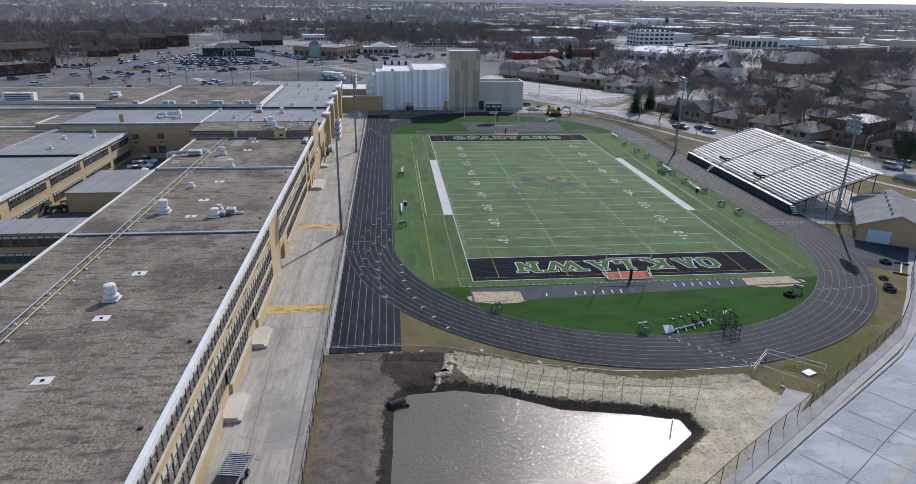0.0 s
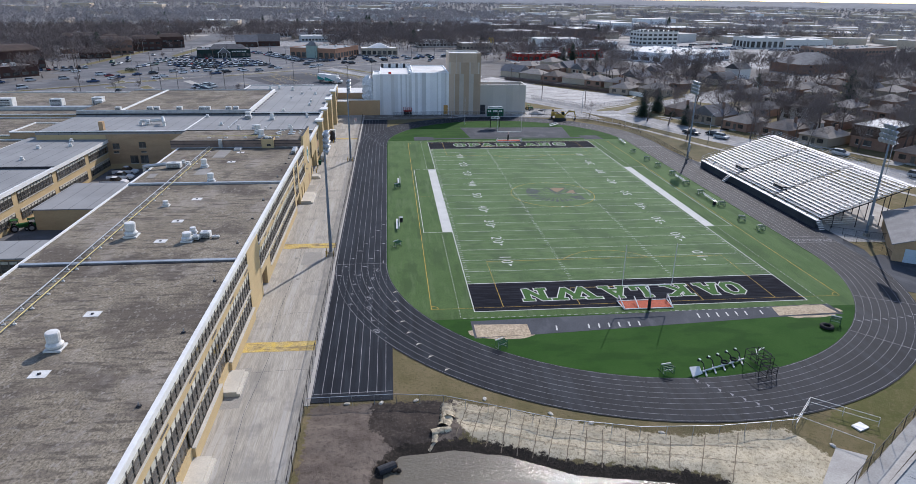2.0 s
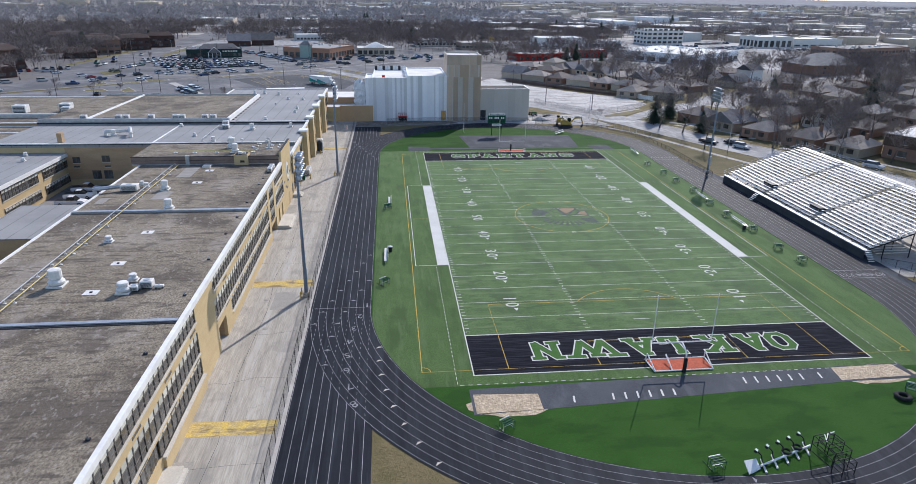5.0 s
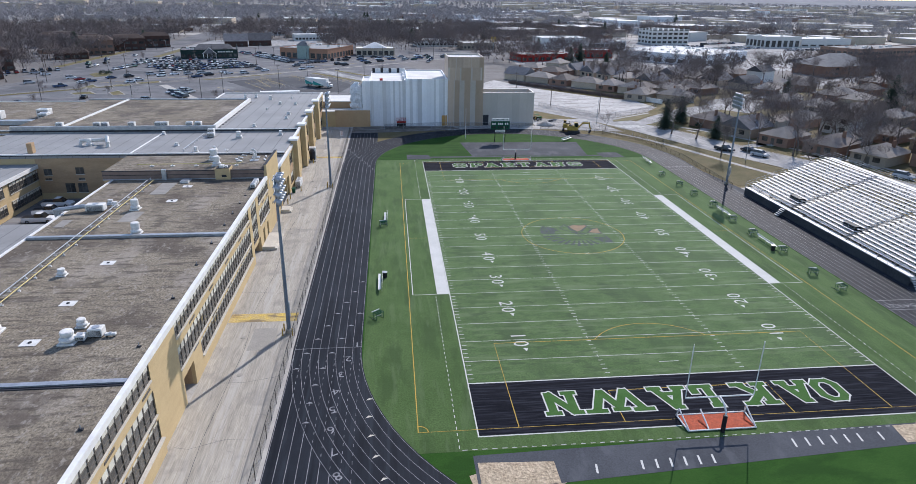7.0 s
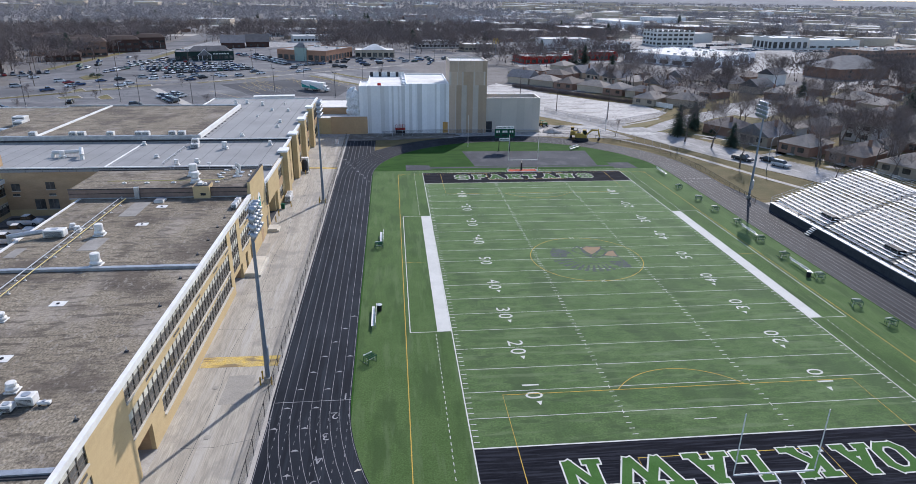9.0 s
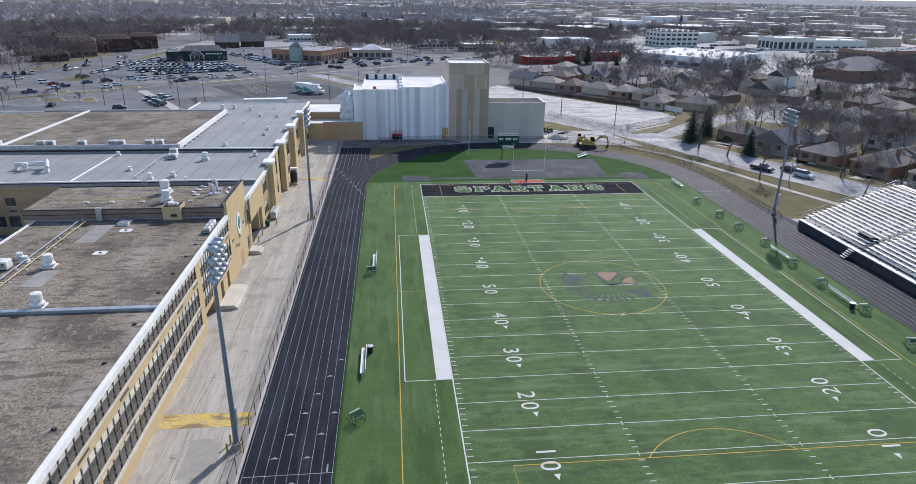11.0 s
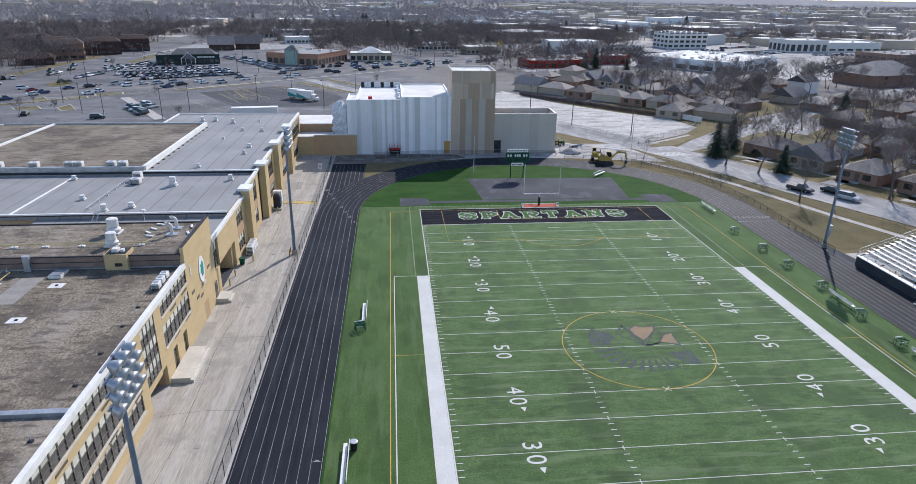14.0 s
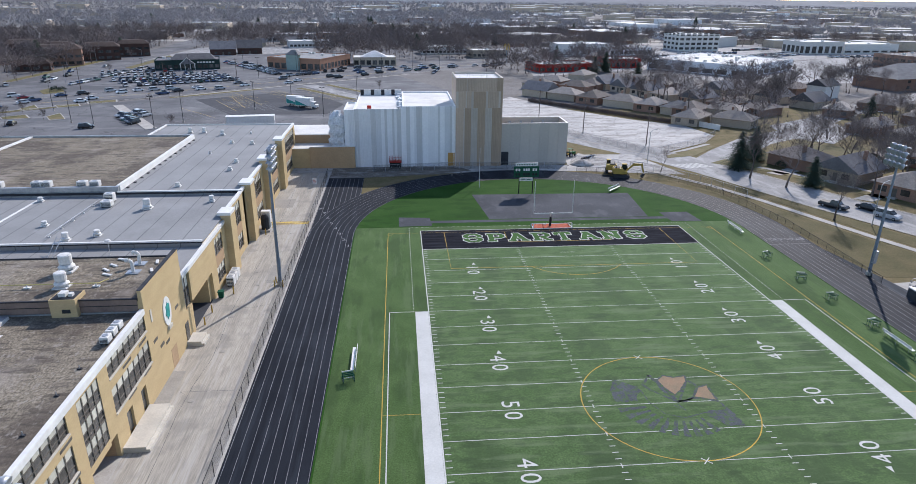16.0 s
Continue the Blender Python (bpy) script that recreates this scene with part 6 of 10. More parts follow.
railing([(SX + 0.1, 29.5, SZ - 0.14), (SX + 0.1, 77.5, SZ - 0.14)], 1.0, 2.4, stand)
railing([(X1 + 1.15, 29.5, Z1), (X1 + 1.15, 77.5, Z1)], 1.2, 2.4, stand, rails=(0.35, 0.65, 1.0))
railing([(SX + 0.4, 77.6, SZ - 0.1), (X1 + 0.4, 77.6, Z1)], 1.1, 2.2, stand)
railing([(SX + 0.4, 29.45, SZ), (X1 + 0.4, 29.45, Z1)], 1.1, 2.2, stand)
for y in (45.4, 61.7):
    # solid black box over the benches; the shade of a cut-out is its colour
    bm = B()
    box(bm, SX + 3.0, y + 1.0, SZ + 0.6, SX + 4.5, y + 4.0, SZ + 1.62)
    part("wheelchair_bay", bm, M["black"], stand, "black box standing for a shaded cut-out in the front rows")
    railing([(SX + 2.9, y + 1.0, SZ + 0.72), (SX + 2.9, y + 4.0, SZ + 0.72), (SX + 4.6, y + 4.0, SZ + 1.3)], 1.0, 1.6, stand)
for y in (28.2, 62.0):
    bm = B()
    for k in range(5):
        if y < 40:
            box(bm, SX + 0.1, y - 0.3 + k * 0.28, 0.28 * k + 0.2, SX + 1.1, y - 0.02 + k * 0.28, 0.28 * (k + 1))
        else:
            box(bm, SX - 1.4 + k * 0.28, y, 0.28 * k + 0.2, SX - 1.12 + k * 0.28, y + 1.2, 0.28 * (k + 1))
    part("stair", bm, M["alu"], stand)
slab("stand_apron", [(68.9, 22.5), (92, 20), (95, 78), (86, 83), (68.9, 82)], 0.01, M["walkway"], "pale concrete apron below the bleachers", "pavement")
sb2 = thing("small_bleachers", "small low aluminium bleachers stored under the big stand", "bleachers", "", (76, 30.8, 0))
for k in range(4):
    bm = B()
    box(bm, -3.2, k * 0.6, 0.35 + k * 0.22, 3.2, k * 0.6 + 0.28, 0.41 + k * 0.22)
    part("bench_plank", bm, M["alu"], sb2)
for x in (-3, 0, 3):
    bm = B()
    tube(bm, (x, 0.1, 0), (x, 0.1, 0.36), 0.04), tube(bm, (x, 1.95, 0), (x, 1.95, 1.0), 0.04), tube(bm, (x, 0.1, 0.34), (x, 1.95, 1.0), 0.04)
    part("frame", bm, M["galv"], sb2)

# ---------------------------------------------------------------- floodlight poles
def floodlight(x, y, h=20.6, rows=4, aim=90):
    o = thing("floodlight_pole", "tall blue-grey steel floodlight pole with a bank of lamps", "floodlight", "floodlights", (x, y, 0), aim)
    bm = B()
    tube(bm, (0, 0, 0.6), (0, 0, h), 0.26, 0.13, 12)
    part("pole", bm, M["pole"], o)
    bm = B()
    lathe(bm, [(0.45, 0), (0.45, 0.6), (0.3, 0.65)], 12)
    part("base", bm, M["concrete"], o)
    bm = B()
    box(bm, 0.2, -0.25, 2.2, 0.6, 0.25, 4.2)
    part("control_box", bm, M["galv"], o)
    hood = B()
    lathe(hood, [(0.12, -0.25), (0.22, -0.2), (0.44, 0.2), (0.47, 0.42), (0.43, 0.42)], 12)
    bmesh.ops.rotate(hood, verts=hood.verts, cent=(0, 0, 0), matrix=Matrix.Rotation(radians(115), 3, "X"))
    hm = mesh_of("lamp", hood, M["galv"], True)
    for k in range(rows):
        z = h - 0.1 - k * 0.85
        bm = B()
        box(bm, -1.7, -0.06, z - 0.06, 1.7, 0.06, z + 0.06)
        arm = part("crossarm", bm, M["galv"], o)
        for i in range(4 if k else 3):
            share("lamp", hm, o, (-1.5 + i * 1.0 + (0 if k else 0.5), -0.38, z - 0.02))
    return o


floodlight(-21.3, 22.3, aim=90), floodlight(-21.5, 87.9, aim=90), floodlight(76.4, 24.8, aim=-90), floodlight(69.3, 85.3, aim=-90)
for x, y in ((-21.3, 22.3), (-21.5, 87.9)):
    for dx, dy in ((-0.7, -0.7), (-0.7, 0.6), (0.5, -0.7)):
        o = thing("bollard", "short yellow steel bollard guarding a pole", "bollard", "yellow bollards", (x + dx, y + dy, 0))
        bm = B()
        lathe(bm, [(0.09, 0), (0.09, 1.0), (0.05, 1.07)], 10)
        part("post", bm, M["plant"], o)
for x, y in ((-29.5, 76), (-29.5, 79.5), (-28.0, 109.5), (-27.6, 113.2), (-28, 85.2)):
    o = thing("bollard", "short yellow steel bollard beside the school wall", "bollard", "yellow bollards", (x + 0.4, y, 0))
    bm = B()
    lathe(bm, [(0.1, 0), (0.1, 1.1), (0.05, 1.17)], 10)
    part("post", bm, M["plant"], o)

# ---------------------------------------------------------------- streets and lots
def strip(a, b, w0, w1, step=None):
    """Plan outline of a straight band from a to b, reaching w0 to the left and w1 to the right."""
    d = (Vector(b) - Vector(a)).normalized()
    n = Vector((-d.y, d.x))
    return [tuple(Vector(a) + n * w0), tuple(Vector(a) - n * w1), tuple(Vector(b) - n * w1), tuple(Vector(b) + n * w0)]


# east street beside the field
ES = [(34, 205), (50, 190), (68, 165), (76, 149), (88, 121), (98.5, 100), (118, 60), (150, -5), (190, -90)]
u_st = Vector((0.455, -0.89))


def band(name, pts, w, z, material, label, category):
    bm = B()
    ribbon(bm, pts, w, z)
    o = struct(name, bm, material, label, category)
    return o


band("road", ES, 13, 0.012, M["road"], "pale worn concrete street with cracks", "road")
band("road", [(76, 155), (88, 168), (104, 183), (124, 195), (150, 219), (200, 256), (260, 290)], 10, 0.014, M["road"], "pale side street between the houses", "road")
band("pavement", [(45, 169), (51.5, 160), (67.6, 136.2), (73.5, 124.1), (82.5, 100), (92, 78), (118, 25), (140, -20)], 1.6, 0.05, M["walkway"], "pale concrete footpath along the street", "pavement")
band("pavement", [(88, 152), (93, 146), (107.5, 119), (118, 97), (140, 50), (165, 0)], 1.6, 0.05, M["walkway"], "pale concrete footpath in front of the houses", "pavement")
for off in (-6.6, 6.6):
    pts = []
    for i in range(3, len(ES)):
        d = (Vector(ES[i]) - Vector(ES[i - 1])).normalized()
        pts.append((ES[i][0] - d.y * off, ES[i][1] + d.x * off))
    bm = B()
    ribbon(bm, pts, 0.3, 0.14), ribbon(bm, pts, 0.3, 0.0)
    struct("kerb", bm, M["walkway"], "raised concrete kerb", "kerb")
M["verge_lawn"] = mat("olive_winter_grass", (0.072, 0.066, 0.026), (0.112, 0.092, 0.043), s1=0.16, s2=3, var=0.3, bump=0.6, dist=0.05)
slab("verge", [(63, 134), (71.6, 123.5), (80.8, 100), (90.2, 79.5), (88, 83), (78, 83.7), (71.3, 84.1), (70.2, 95), (69.6, 108), (67.6, 120), (62, 131)], 0.006, M["verge_lawn"], "olive winter grass beside the running track", "verge")
slab("verge", [(70, 138), (75.3, 125), (84, 100.8), (93, 79), (95, 80), (91, 97), (82, 117.5), (71, 144)], 0.008, M["verge_lawn"], "strip of winter grass between footpath and kerb", "verge")
slab("verge", [(88, 148.5), (92, 143), (106.3, 117), (116.6, 95), (150, 25), (153, 26), (109, 118), (99, 140), (128, 158), (140, 130), (175, 60), (185, 66), (140, 160), (118, 180), (95, 165)], 0.004, M["verge_lawn"], "winter lawns in front of the houses", "verge")
for x, y, l in ((96, 125, 13), (105, 111, 13), (114.5, 99.5, 15), (122, 78, 15), (131, 62, 16), (88.5, 147, 9)):
    slab("house_drive", [(x - 1.5, y - 0.5), (x + 1.0, y - 3.0), (x + 1.0 + l * 0.89, y - 3.0 + l * 0.455), (x - 1.5 + l * 0.89, y - 0.5 + l * 0.455)], 0.03, M["walkway"], "pale concrete drive up to a house", "driveway")
slab("gravel_lot", [(48, 196), (66.3, 166.8), (87.5, 181.5), (95.4, 191.6), (92.6, 208.9), (79.1, 219.6), (59.7, 243.6), (44, 276), (36, 262)], 0.01, M["chalky"], "bleached gravel lot behind a chain-link fence", "car park")
slab("crossing_verge", [(68.4, 162.8), (77.3, 165.3), (87.7, 175.6), (86.3, 177.4), (77, 170.5), (69, 165.6)], 0.06, M["lawn"], "grass verge at the corner of the lot", "verge")
for k in range(6):
    slab("crossing_bar", [(66.5 + k * 1.3, 156 + k * 0.2), (67.2 + k * 1.3, 156.1 + k * 0.2), (70.0 + k * 1.3, 152.2 + k * 0.2), (69.3 + k * 1.3, 152 + k * 0.2)], 0.02, M["white"], "worn white crossing bar", "road marking")

# south road at the corner, with kerb and footpath
KERB = [(8, -53), (19.7, -45.3), (28.7, -39.3), (40.8, -31.5), (50, -25.5), (57.2, -19.5), (66, -9), (82, 11), (100, 40)]
M["corner_road"] = mat("blue_grey_worn_road", (0.36, 0.375, 0.375), (0.29, 0.305, 0.305), s1=0.15, s2=4, var=0.2, bump=0.2)
over(M["corner_road"], "spots", (0.46, 0.465, 0.465), 0.6, 0.3, 0.40, (0.5, 1.2, 1))
over(M["corner_road"], "cracks", (0.1, 0.1, 0.1), 0.4, 0.12, 0.006)
slab("road", [(-5, -62)] + KERB + [(112, 30), (95, 0), (70, -32), (45, -52), (10, -80)], 0.0, M["corner_road"], "pale grey concrete road with a joint and cracks", "road")
bm = B()
ribbon(bm, KERB, 0.35, 0.13), ribbon(bm, KERB, 0.2, 0.03)
struct("kerb", bm, M["walkway"], "raised concrete kerb of the corner road", "kerb")
FEN = [(5, -53.2), (19.1, -43.4), (26.9, -38.2), (34.7, -33.0), (42.7, -27.5), (55.3, -18.9), (60.5, -13.8), (64.3, -9.8), (70, -3), (76.9, 4.4), (84, 12.5)]
PATH_MID = [((a[0] + b[0]) / 2 + 0.1, (a[1] + b[1]) / 2 - 0.1) for a, b in ((KERB[1], FEN[1]), (KERB[2], (26, -38.1)), (KERB[3], (38.6, -29.6)), (KERB[4], (47.5, -23.6)), (KERB[5], (55.5, -18.3)), (KERB[6], (64.3, -9.6)), (KERB[7], (80, 8)))]
band("pavement", [(10, -51)] + PATH_MID, 1.9, 0.05, M["walkway"], "pale concrete footpath beside the fence", "pavement")
bm = B()
for k in range(15):
    p = Vector((12, -50.5)) + Vector((0.835, 0.55)) * (k * 5.6)
    ribbon(bm, [tuple(p + Vector((0.55, -0.835)) * 0.6), tuple(p + Vector((0.55, -0.835)) * 6.5 + Vector((0.15, 0.1))), tuple(p + Vector((0.55, -0.835)) * 16)], 0.05, 0.0165)
for off in (5.2,):
    ribbon(bm, [tuple(Vector((8, -53.1)) + Vector((0.835, 0.55)) * (6 * k) + Vector((0.55, -0.835)) * (off + 0.06 * math.sin(k * 2.1))) for k in range(12)], 0.06, 0.0162)
tagged(struct("slab_joints", bm, M["pad"], "tarred joints between the slabs of the corner road", "joint"), kind="stuff")
band("road_joint", [(20, -53), (32.2, -46.4), (52, -33.5), (66, -24)], 1.0, 0.016, M["walkway"], "smooth concrete gutter strip in the road", "road")
slab("drain_pad", [(29.5, -33.2), (31.5, -31.2), (33.8, -32.6), (24, -41.5), (21, -42)], 0.03, M["walkway"], "rough concrete spillway beside the pond", "spillway")

# north side: school car park, main road, shopping lots
MD = Vector((0.775, 0.632))
MN = Vector((-0.632, 0.775))
PM = Vector((-115, 268.8))


def mr(s, t):
    """A plan place s metres along the main road and t metres across it."""
    p = PM + MD * s + MN * t
    return (p.x, p.y)


slab("car_park", [(-170, 157.5), (-32, 157.5), (-32, 176), (-14, 186), (12, 186), (30, 205), (34, 262), mr(140, -4), mr(-140, -4)], 0.006, M["asphalt"], "grey asphalt school car park with faded bays", "car park")
slab("road", [mr(-420, 0), mr(520, 0), mr(520, 26), mr(-420, 26)], 0.014, M["asphalt"], "wide grey asphalt main road", "road")
slab("car_park", [mr(-60, 28), mr(240, 28), mr(250, 150), mr(110, 165), (-150, 470), (-163, 445), (-165, 340)], 0.008, M["asphalt"], "large asphalt shopping car park", "car park")
band("road", [(-178, 285), (-176, 340), (-175, 470), (-180, 560), (-195, 760), (-205, 1200)], 21, 0.017, M["asphalt"], "asphalt avenue running north", "road")
slab("car_park", [(-85.7, 271), (-62.9, 233.8), (-29.3, 235), (-25, 258), (-33, 273), (-55, 291)], 0.0125, M["lot_dark"], "dark newer asphalt in the school car park", "car park")
slab("gravel_lot", [(33, 200), (48, 196), (36, 262), (40, 280), (30, 286), (27, 215)], 0.0085, M["chalky"], "bleached gravel at the back of the theatre", "car park")
for pts, w in (([(-49, 305), (-40, 293), (-30, 280), (-22, 270)], 3.2), ([(-37.5, 316.6), (-28, 303), (-19.6, 292)], 3.0), ([mr(18, -6), mr(60, -6)], 3.0)):
    band("verge_kerb", pts, w + 0.7, 0.1, M["walkway"], "pale kerb round a grass strip", "kerb")
    band("verge", pts, w, 0.12, M["lawn"], "dry grass strip beside the access road", "verge")
band("road", [(-46, 316), (-36, 300), (-27, 286), (-18, 272)], 6.5, 0.016, M["road"], "pale access road into the school car park", "road")
band("median", [mr(-150, -2), mr(-20, -2)], 2.2, 0.05, M["lawn"], "narrow grass verge along the main road", "verge")
band("median", [mr(25, -3), mr(150, -3)], 1.6, 0.05, M["walkway"], "pale concrete strip along the main road", "kerb")
dashes = B()
for s in range(-300, 500, 12):
    ribbon(dashes, [mr(s, 13), mr(s + 4, 13)], 0.3, 0.02)
tagged(struct("lane_dashes", dashes, M["lane"], "worn white lane dashes", "road marking"), kind="stuff")
for t, w, z in ((-0.3, 0.5, 0.15), (26.3, 0.5, 0.15)):
    for s0, s1 in ((-140, -8), (0, 210)) if t < 0 else ((-28, 100), (112, 300)):
        bm = B()
        ribbon(bm, [mr(s0, t), mr(s1, t)], w, z), ribbon(bm, [mr(s0, t), mr(s1, t)], w - 0.1, 0.02)
        struct("kerb", bm, M["walkway"], "raised pale concrete kerb of the main road", "kerb")
bm = B()
for t in (12.4, 13.4):
    ribbon(bm, [mr(-25, t), mr(300, t)], 0.22, 0.0195)
struct("centre_line", bm, M["yellow_worn"], "worn double yellow centre line", "road marking")
slab("corner_verge", [(-159, 297.5), (-159, 305), (-151.7, 303), (-146.9, 294), (-152, 287)], 0.1, M["lawn"], "dry grass corner verge with a pale kerb", "verge")
slab("avenue_verge", [(-159.7, 394), (-161.3, 476), (-154.7, 462), (-154, 388)], 0.06, M["lawn"], "dry grass verge beside the avenue", "verge")
slab("avenue_verge", [(-192, 330), (-187.5, 330), (-187, 470), (-193, 500)], 0.06, M["lawn"], "dry grass verge in front of the apartment blocks", "verge")
for pts in ([(-142, 248), (-141.4, 258.7), (-136, 250.4), (-138.7, 245.3)], [(-139.6, 232.2), (-133.3, 236.6), (-128.4, 229.6), (-136.2, 227.7)], [(-124.6, 232.8), (-123.3, 239.8), (-116.3, 228), (-120.4, 226)], [(-133.2, 257), (-126.5, 261), (-123.4, 255.3), (-129.6, 251.5)], [(-125.1, 265.4), (-116.4, 271.2), (-114.1, 265.5), (-122.6, 260.5)]):
    cx, cy = sum(p[0] for p in pts) / 4, sum(p[1] for p in pts) / 4
    slab("lot_island", [(cx + (x - cx) * 1.06, cy + (y - cy) * 1.06) for x, y in pts], 0.12, M["walkway"], "pale kerb round a car park island", "kerb")
    slab("lot_island", [(cx + (x - cx) * 0.93, cy + (y - cy) * 0.93) for x, y in pts], 0.14, M["lawn"], "dry grass island in the car park", "verge")
bm = B()
for a, b, n in (((-85, 250), (-66.7, 228.4), 0), ((-73.8, 279.7), (-61.3, 249.2), 9), ((-73.3, 288.3), (-56.1, 256.0), 9), ((-60, 296), (-42, 266), 9), ((-44, 300), (-26, 268), 10), ((-76.9, 268.5), (-63, 242.7), 0), ((-20, 270), (0, 235), 10)):
    ribbon(bm, [a, b], 0.2, 0.0215)
    d = (Vector(b) - Vector(a))
    for i in range(n):
        p = Vector(a) + d * (i / n)
        ribbon(bm, [(p.x - 4.2, p.y - 2.5), (p.x + 4.2, p.y + 2.5)], 0.16, 0.0215)
tagged(struct("bay_lines", bm, M["yellow_worn"], "faded yellow parking bay lines", "road marking"), kind="stuff")
bm = B()
for k in range(15):
    x, y = -88.6 + 1.72 * k, 250.5 - 1.75 * k
    ribbon(bm, [(x, y - 5.6), (x + 3.2, y - 0.6)], 0.14, 0.019)
    x, y = -70.4 + 1.5 * k, 264.5 - 1.2 * k
    ribbon(bm, [(x - 2.4, y - 5.4), (x, y), (x + 2.6, y + 5.2)], 0.14, 0.019)
ribbon(bm, [(-85.4, 252), (-64.8, 221.4)], 0.14, 0.0195)
tagged(struct("bay_lines", bm, M["lane"], "thin white parking bay lines of the school lot", "road marking"), kind="stuff")
bm = B()
for k in range(26):
    for (ax, ay), (bx, by) in (((-131, 318), (-84, 343)), ((-144, 338), (-95, 361)), ((-157, 360), (-112, 374))):
        x, y = ax + (bx - ax) * k / 25, ay + (by - ay) * k / 25
        ribbon(bm, [(x + 2.2, y - 4.6), (x - 2.2, y + 4.6)], 0.15, 0.018)
tagged(struct("bay_lines", bm, M["lane"], "white parking bay lines of the shopping lot", "road marking"), kind="stuff")
for pts in ([(70, 350), (330, 470), (330, 620), (90, 560)], [(160, 325), (262, 318), (330, 470), (150, 370)], [(330, 470), (430, 480), (440, 620), (330, 620)]):
    slab("shop_lot", pts, 0.005, M["road"], "pale worn car parks round the shops", "car park")
slab("shop_lot", [(-165, 432), (-62, 432), (-60, 452), (-72, 552), (-160, 552)], 0.007, M["road"], "pale worn car parks round the shops", "car park")
slab("paved_yard", [(118, 187), (126, 178), (146, 196), (150, 222), (140, 218), (122, 207)], 0.018, M["road"], "pale paved yard behind the houses", "yard")
slab("house_verge", [(77.6, 157), (83.5, 161), (92, 150), (106, 121), (116, 96), (113, 94), (103, 119), (89, 147)], 0.03, M["lawn"], "dull winter lawn between footpath and houses", "verge")
slab("lot_island", [(-112, 256), (-109, 258), (-80, 210), (-83, 208)], 0.12, M["walkway"], "raised concrete island in the car park", "kerb")
bm = B()
for r, (a, b) in enumerate((((-70, 262), (-40, 240)), ((-78, 250), (-48, 228)), ((-86, 238), (-56, 216)))):
    a, b = Vector(a), Vector(b)
    n = int((b - a).length / 2.8)
    for i in range(n + 1):
        p = a.lerp(b, i / n)
        ribbon(bm, [(p.x - 2.2, p.y - 2.9), (p.x + 2.2, p.y + 2.9)], 0.14, 0.02)
tagged(struct("bay_lines", bm, M["lane"], "faded white parking bay lines", "road marking"), kind="stuff")


# ---------------------------------------------------------------- fences
def fabric(name):
    m = mat(name, (0.10, 0.105, 0.11), (0.07, 0.075, 0.08), rough=0.6, metal=0.2, s1=1, s2=8)
    nt = m.node_tree
    p, out = nt.nodes["Principled BSDF"], nt.nodes["Material Output"]
    tr, mx = nt.nodes.new("ShaderNodeBsdfTransparent"), nt.nodes.new("ShaderNodeMixShader")
    mx.inputs[0].default_value = 0.13
    nt.links.new(tr.outputs[0], mx.inputs[1]), nt.links.new(p.outputs[0], mx.inputs[2])
    nt.links.new(mx.outputs[0], out.inputs[0])
    return m


M["mesh"] = fabric("chain_link_mesh")


def fence(pts, h, step, label, post="black", group="fences", rails=(1.0,), z=0.0):
    o = thing("chain_link_fence", label, "fence", group)
    railing([(x, y, z) for x, y in pts], h, step, o, post, rails, 0.035, "top_rail")
    for (ax, ay), (bx, by) in zip(pts, pts[1:]) if post != "alu" else ():
        bm = B()
        d = Vector((bx - ax, by - ay)).normalized() * 0.006
        box_pts = [(ax - d.y, ay + d.x), (ax + d.y, ay - d.x), (bx + d.y, by - d.x), (bx - d.y, by + d.x)]
        prism(bm, box_pts, z + 0.05, z + h - 0.03)
        part("mesh_panel", bm, M["mesh"], o)
    return o


fence([(-20.5, y) for y in range(-70, 150, 20)] + [(-20.5, 149)], 1.9, 3.0, "black chain-link fence between the drive and the track", rails=(1.0,))
fence([(-20.3, -20.2), (-11.0, -20.2), (-6, -20.9), (-1.5, -22.8), (5, -25.8), (13, -27.8), (21, -28.3), (29.3, -28.0)], 1.2, 2.6, "low grey chain-link fence below the track", "galv", rails=(1.0,), z=-0.1)
fence(FEN, 1.9, 3.0, "black chain-link fence beside the footpath")
fence([(29.3, -28), (33.0, -24.5), (38, -28.5)], 1.1, 3, "low white pipe barrier on the lawn", "alu", rails=(1.0, 0.5))
fence([(34.5, -32.3), (29.5, -27.2)], 1.1, 3, "low white pipe barrier on the lawn", "alu", rails=(1.0,))
fence([(40, 150.5), (52, 148), (60, 141), (66.5, 131), (68.5, 118), (69.6, 109), (69.3, 96), (68.9, 82)], 1.2, 2.4, "low brown-grey chain-link fence beside the track bend")
fence([(41, 160), (57, 151), (66, 138), (71, 126)], 1.9, 3.2, "temporary chain-link site fence", "galv")
fence([(70.6, 22.8), (74, 17.5), (72.6, 13.5)], 1.3, 2.2, "black chain-link fence beside the store shed")
fence([(70.7, 27), (76, 23.4), (86, 19.5)], 1.3, 2.2, "black chain-link fence beside the bleachers")
band("pavement", [(47, 193), (65.4, 165.2), (77, 172), (87.5, 179.5)], 1.4, 0.05, M["walkway"], "pale concrete footpath along the gravel lot", "pavement")
fence([(49, 194), (66.3, 167.0), (87.5, 181.5), (95.4, 191.6)], 1.9, 3.2, "grey chain-link fence round the gravel lot", "galv")
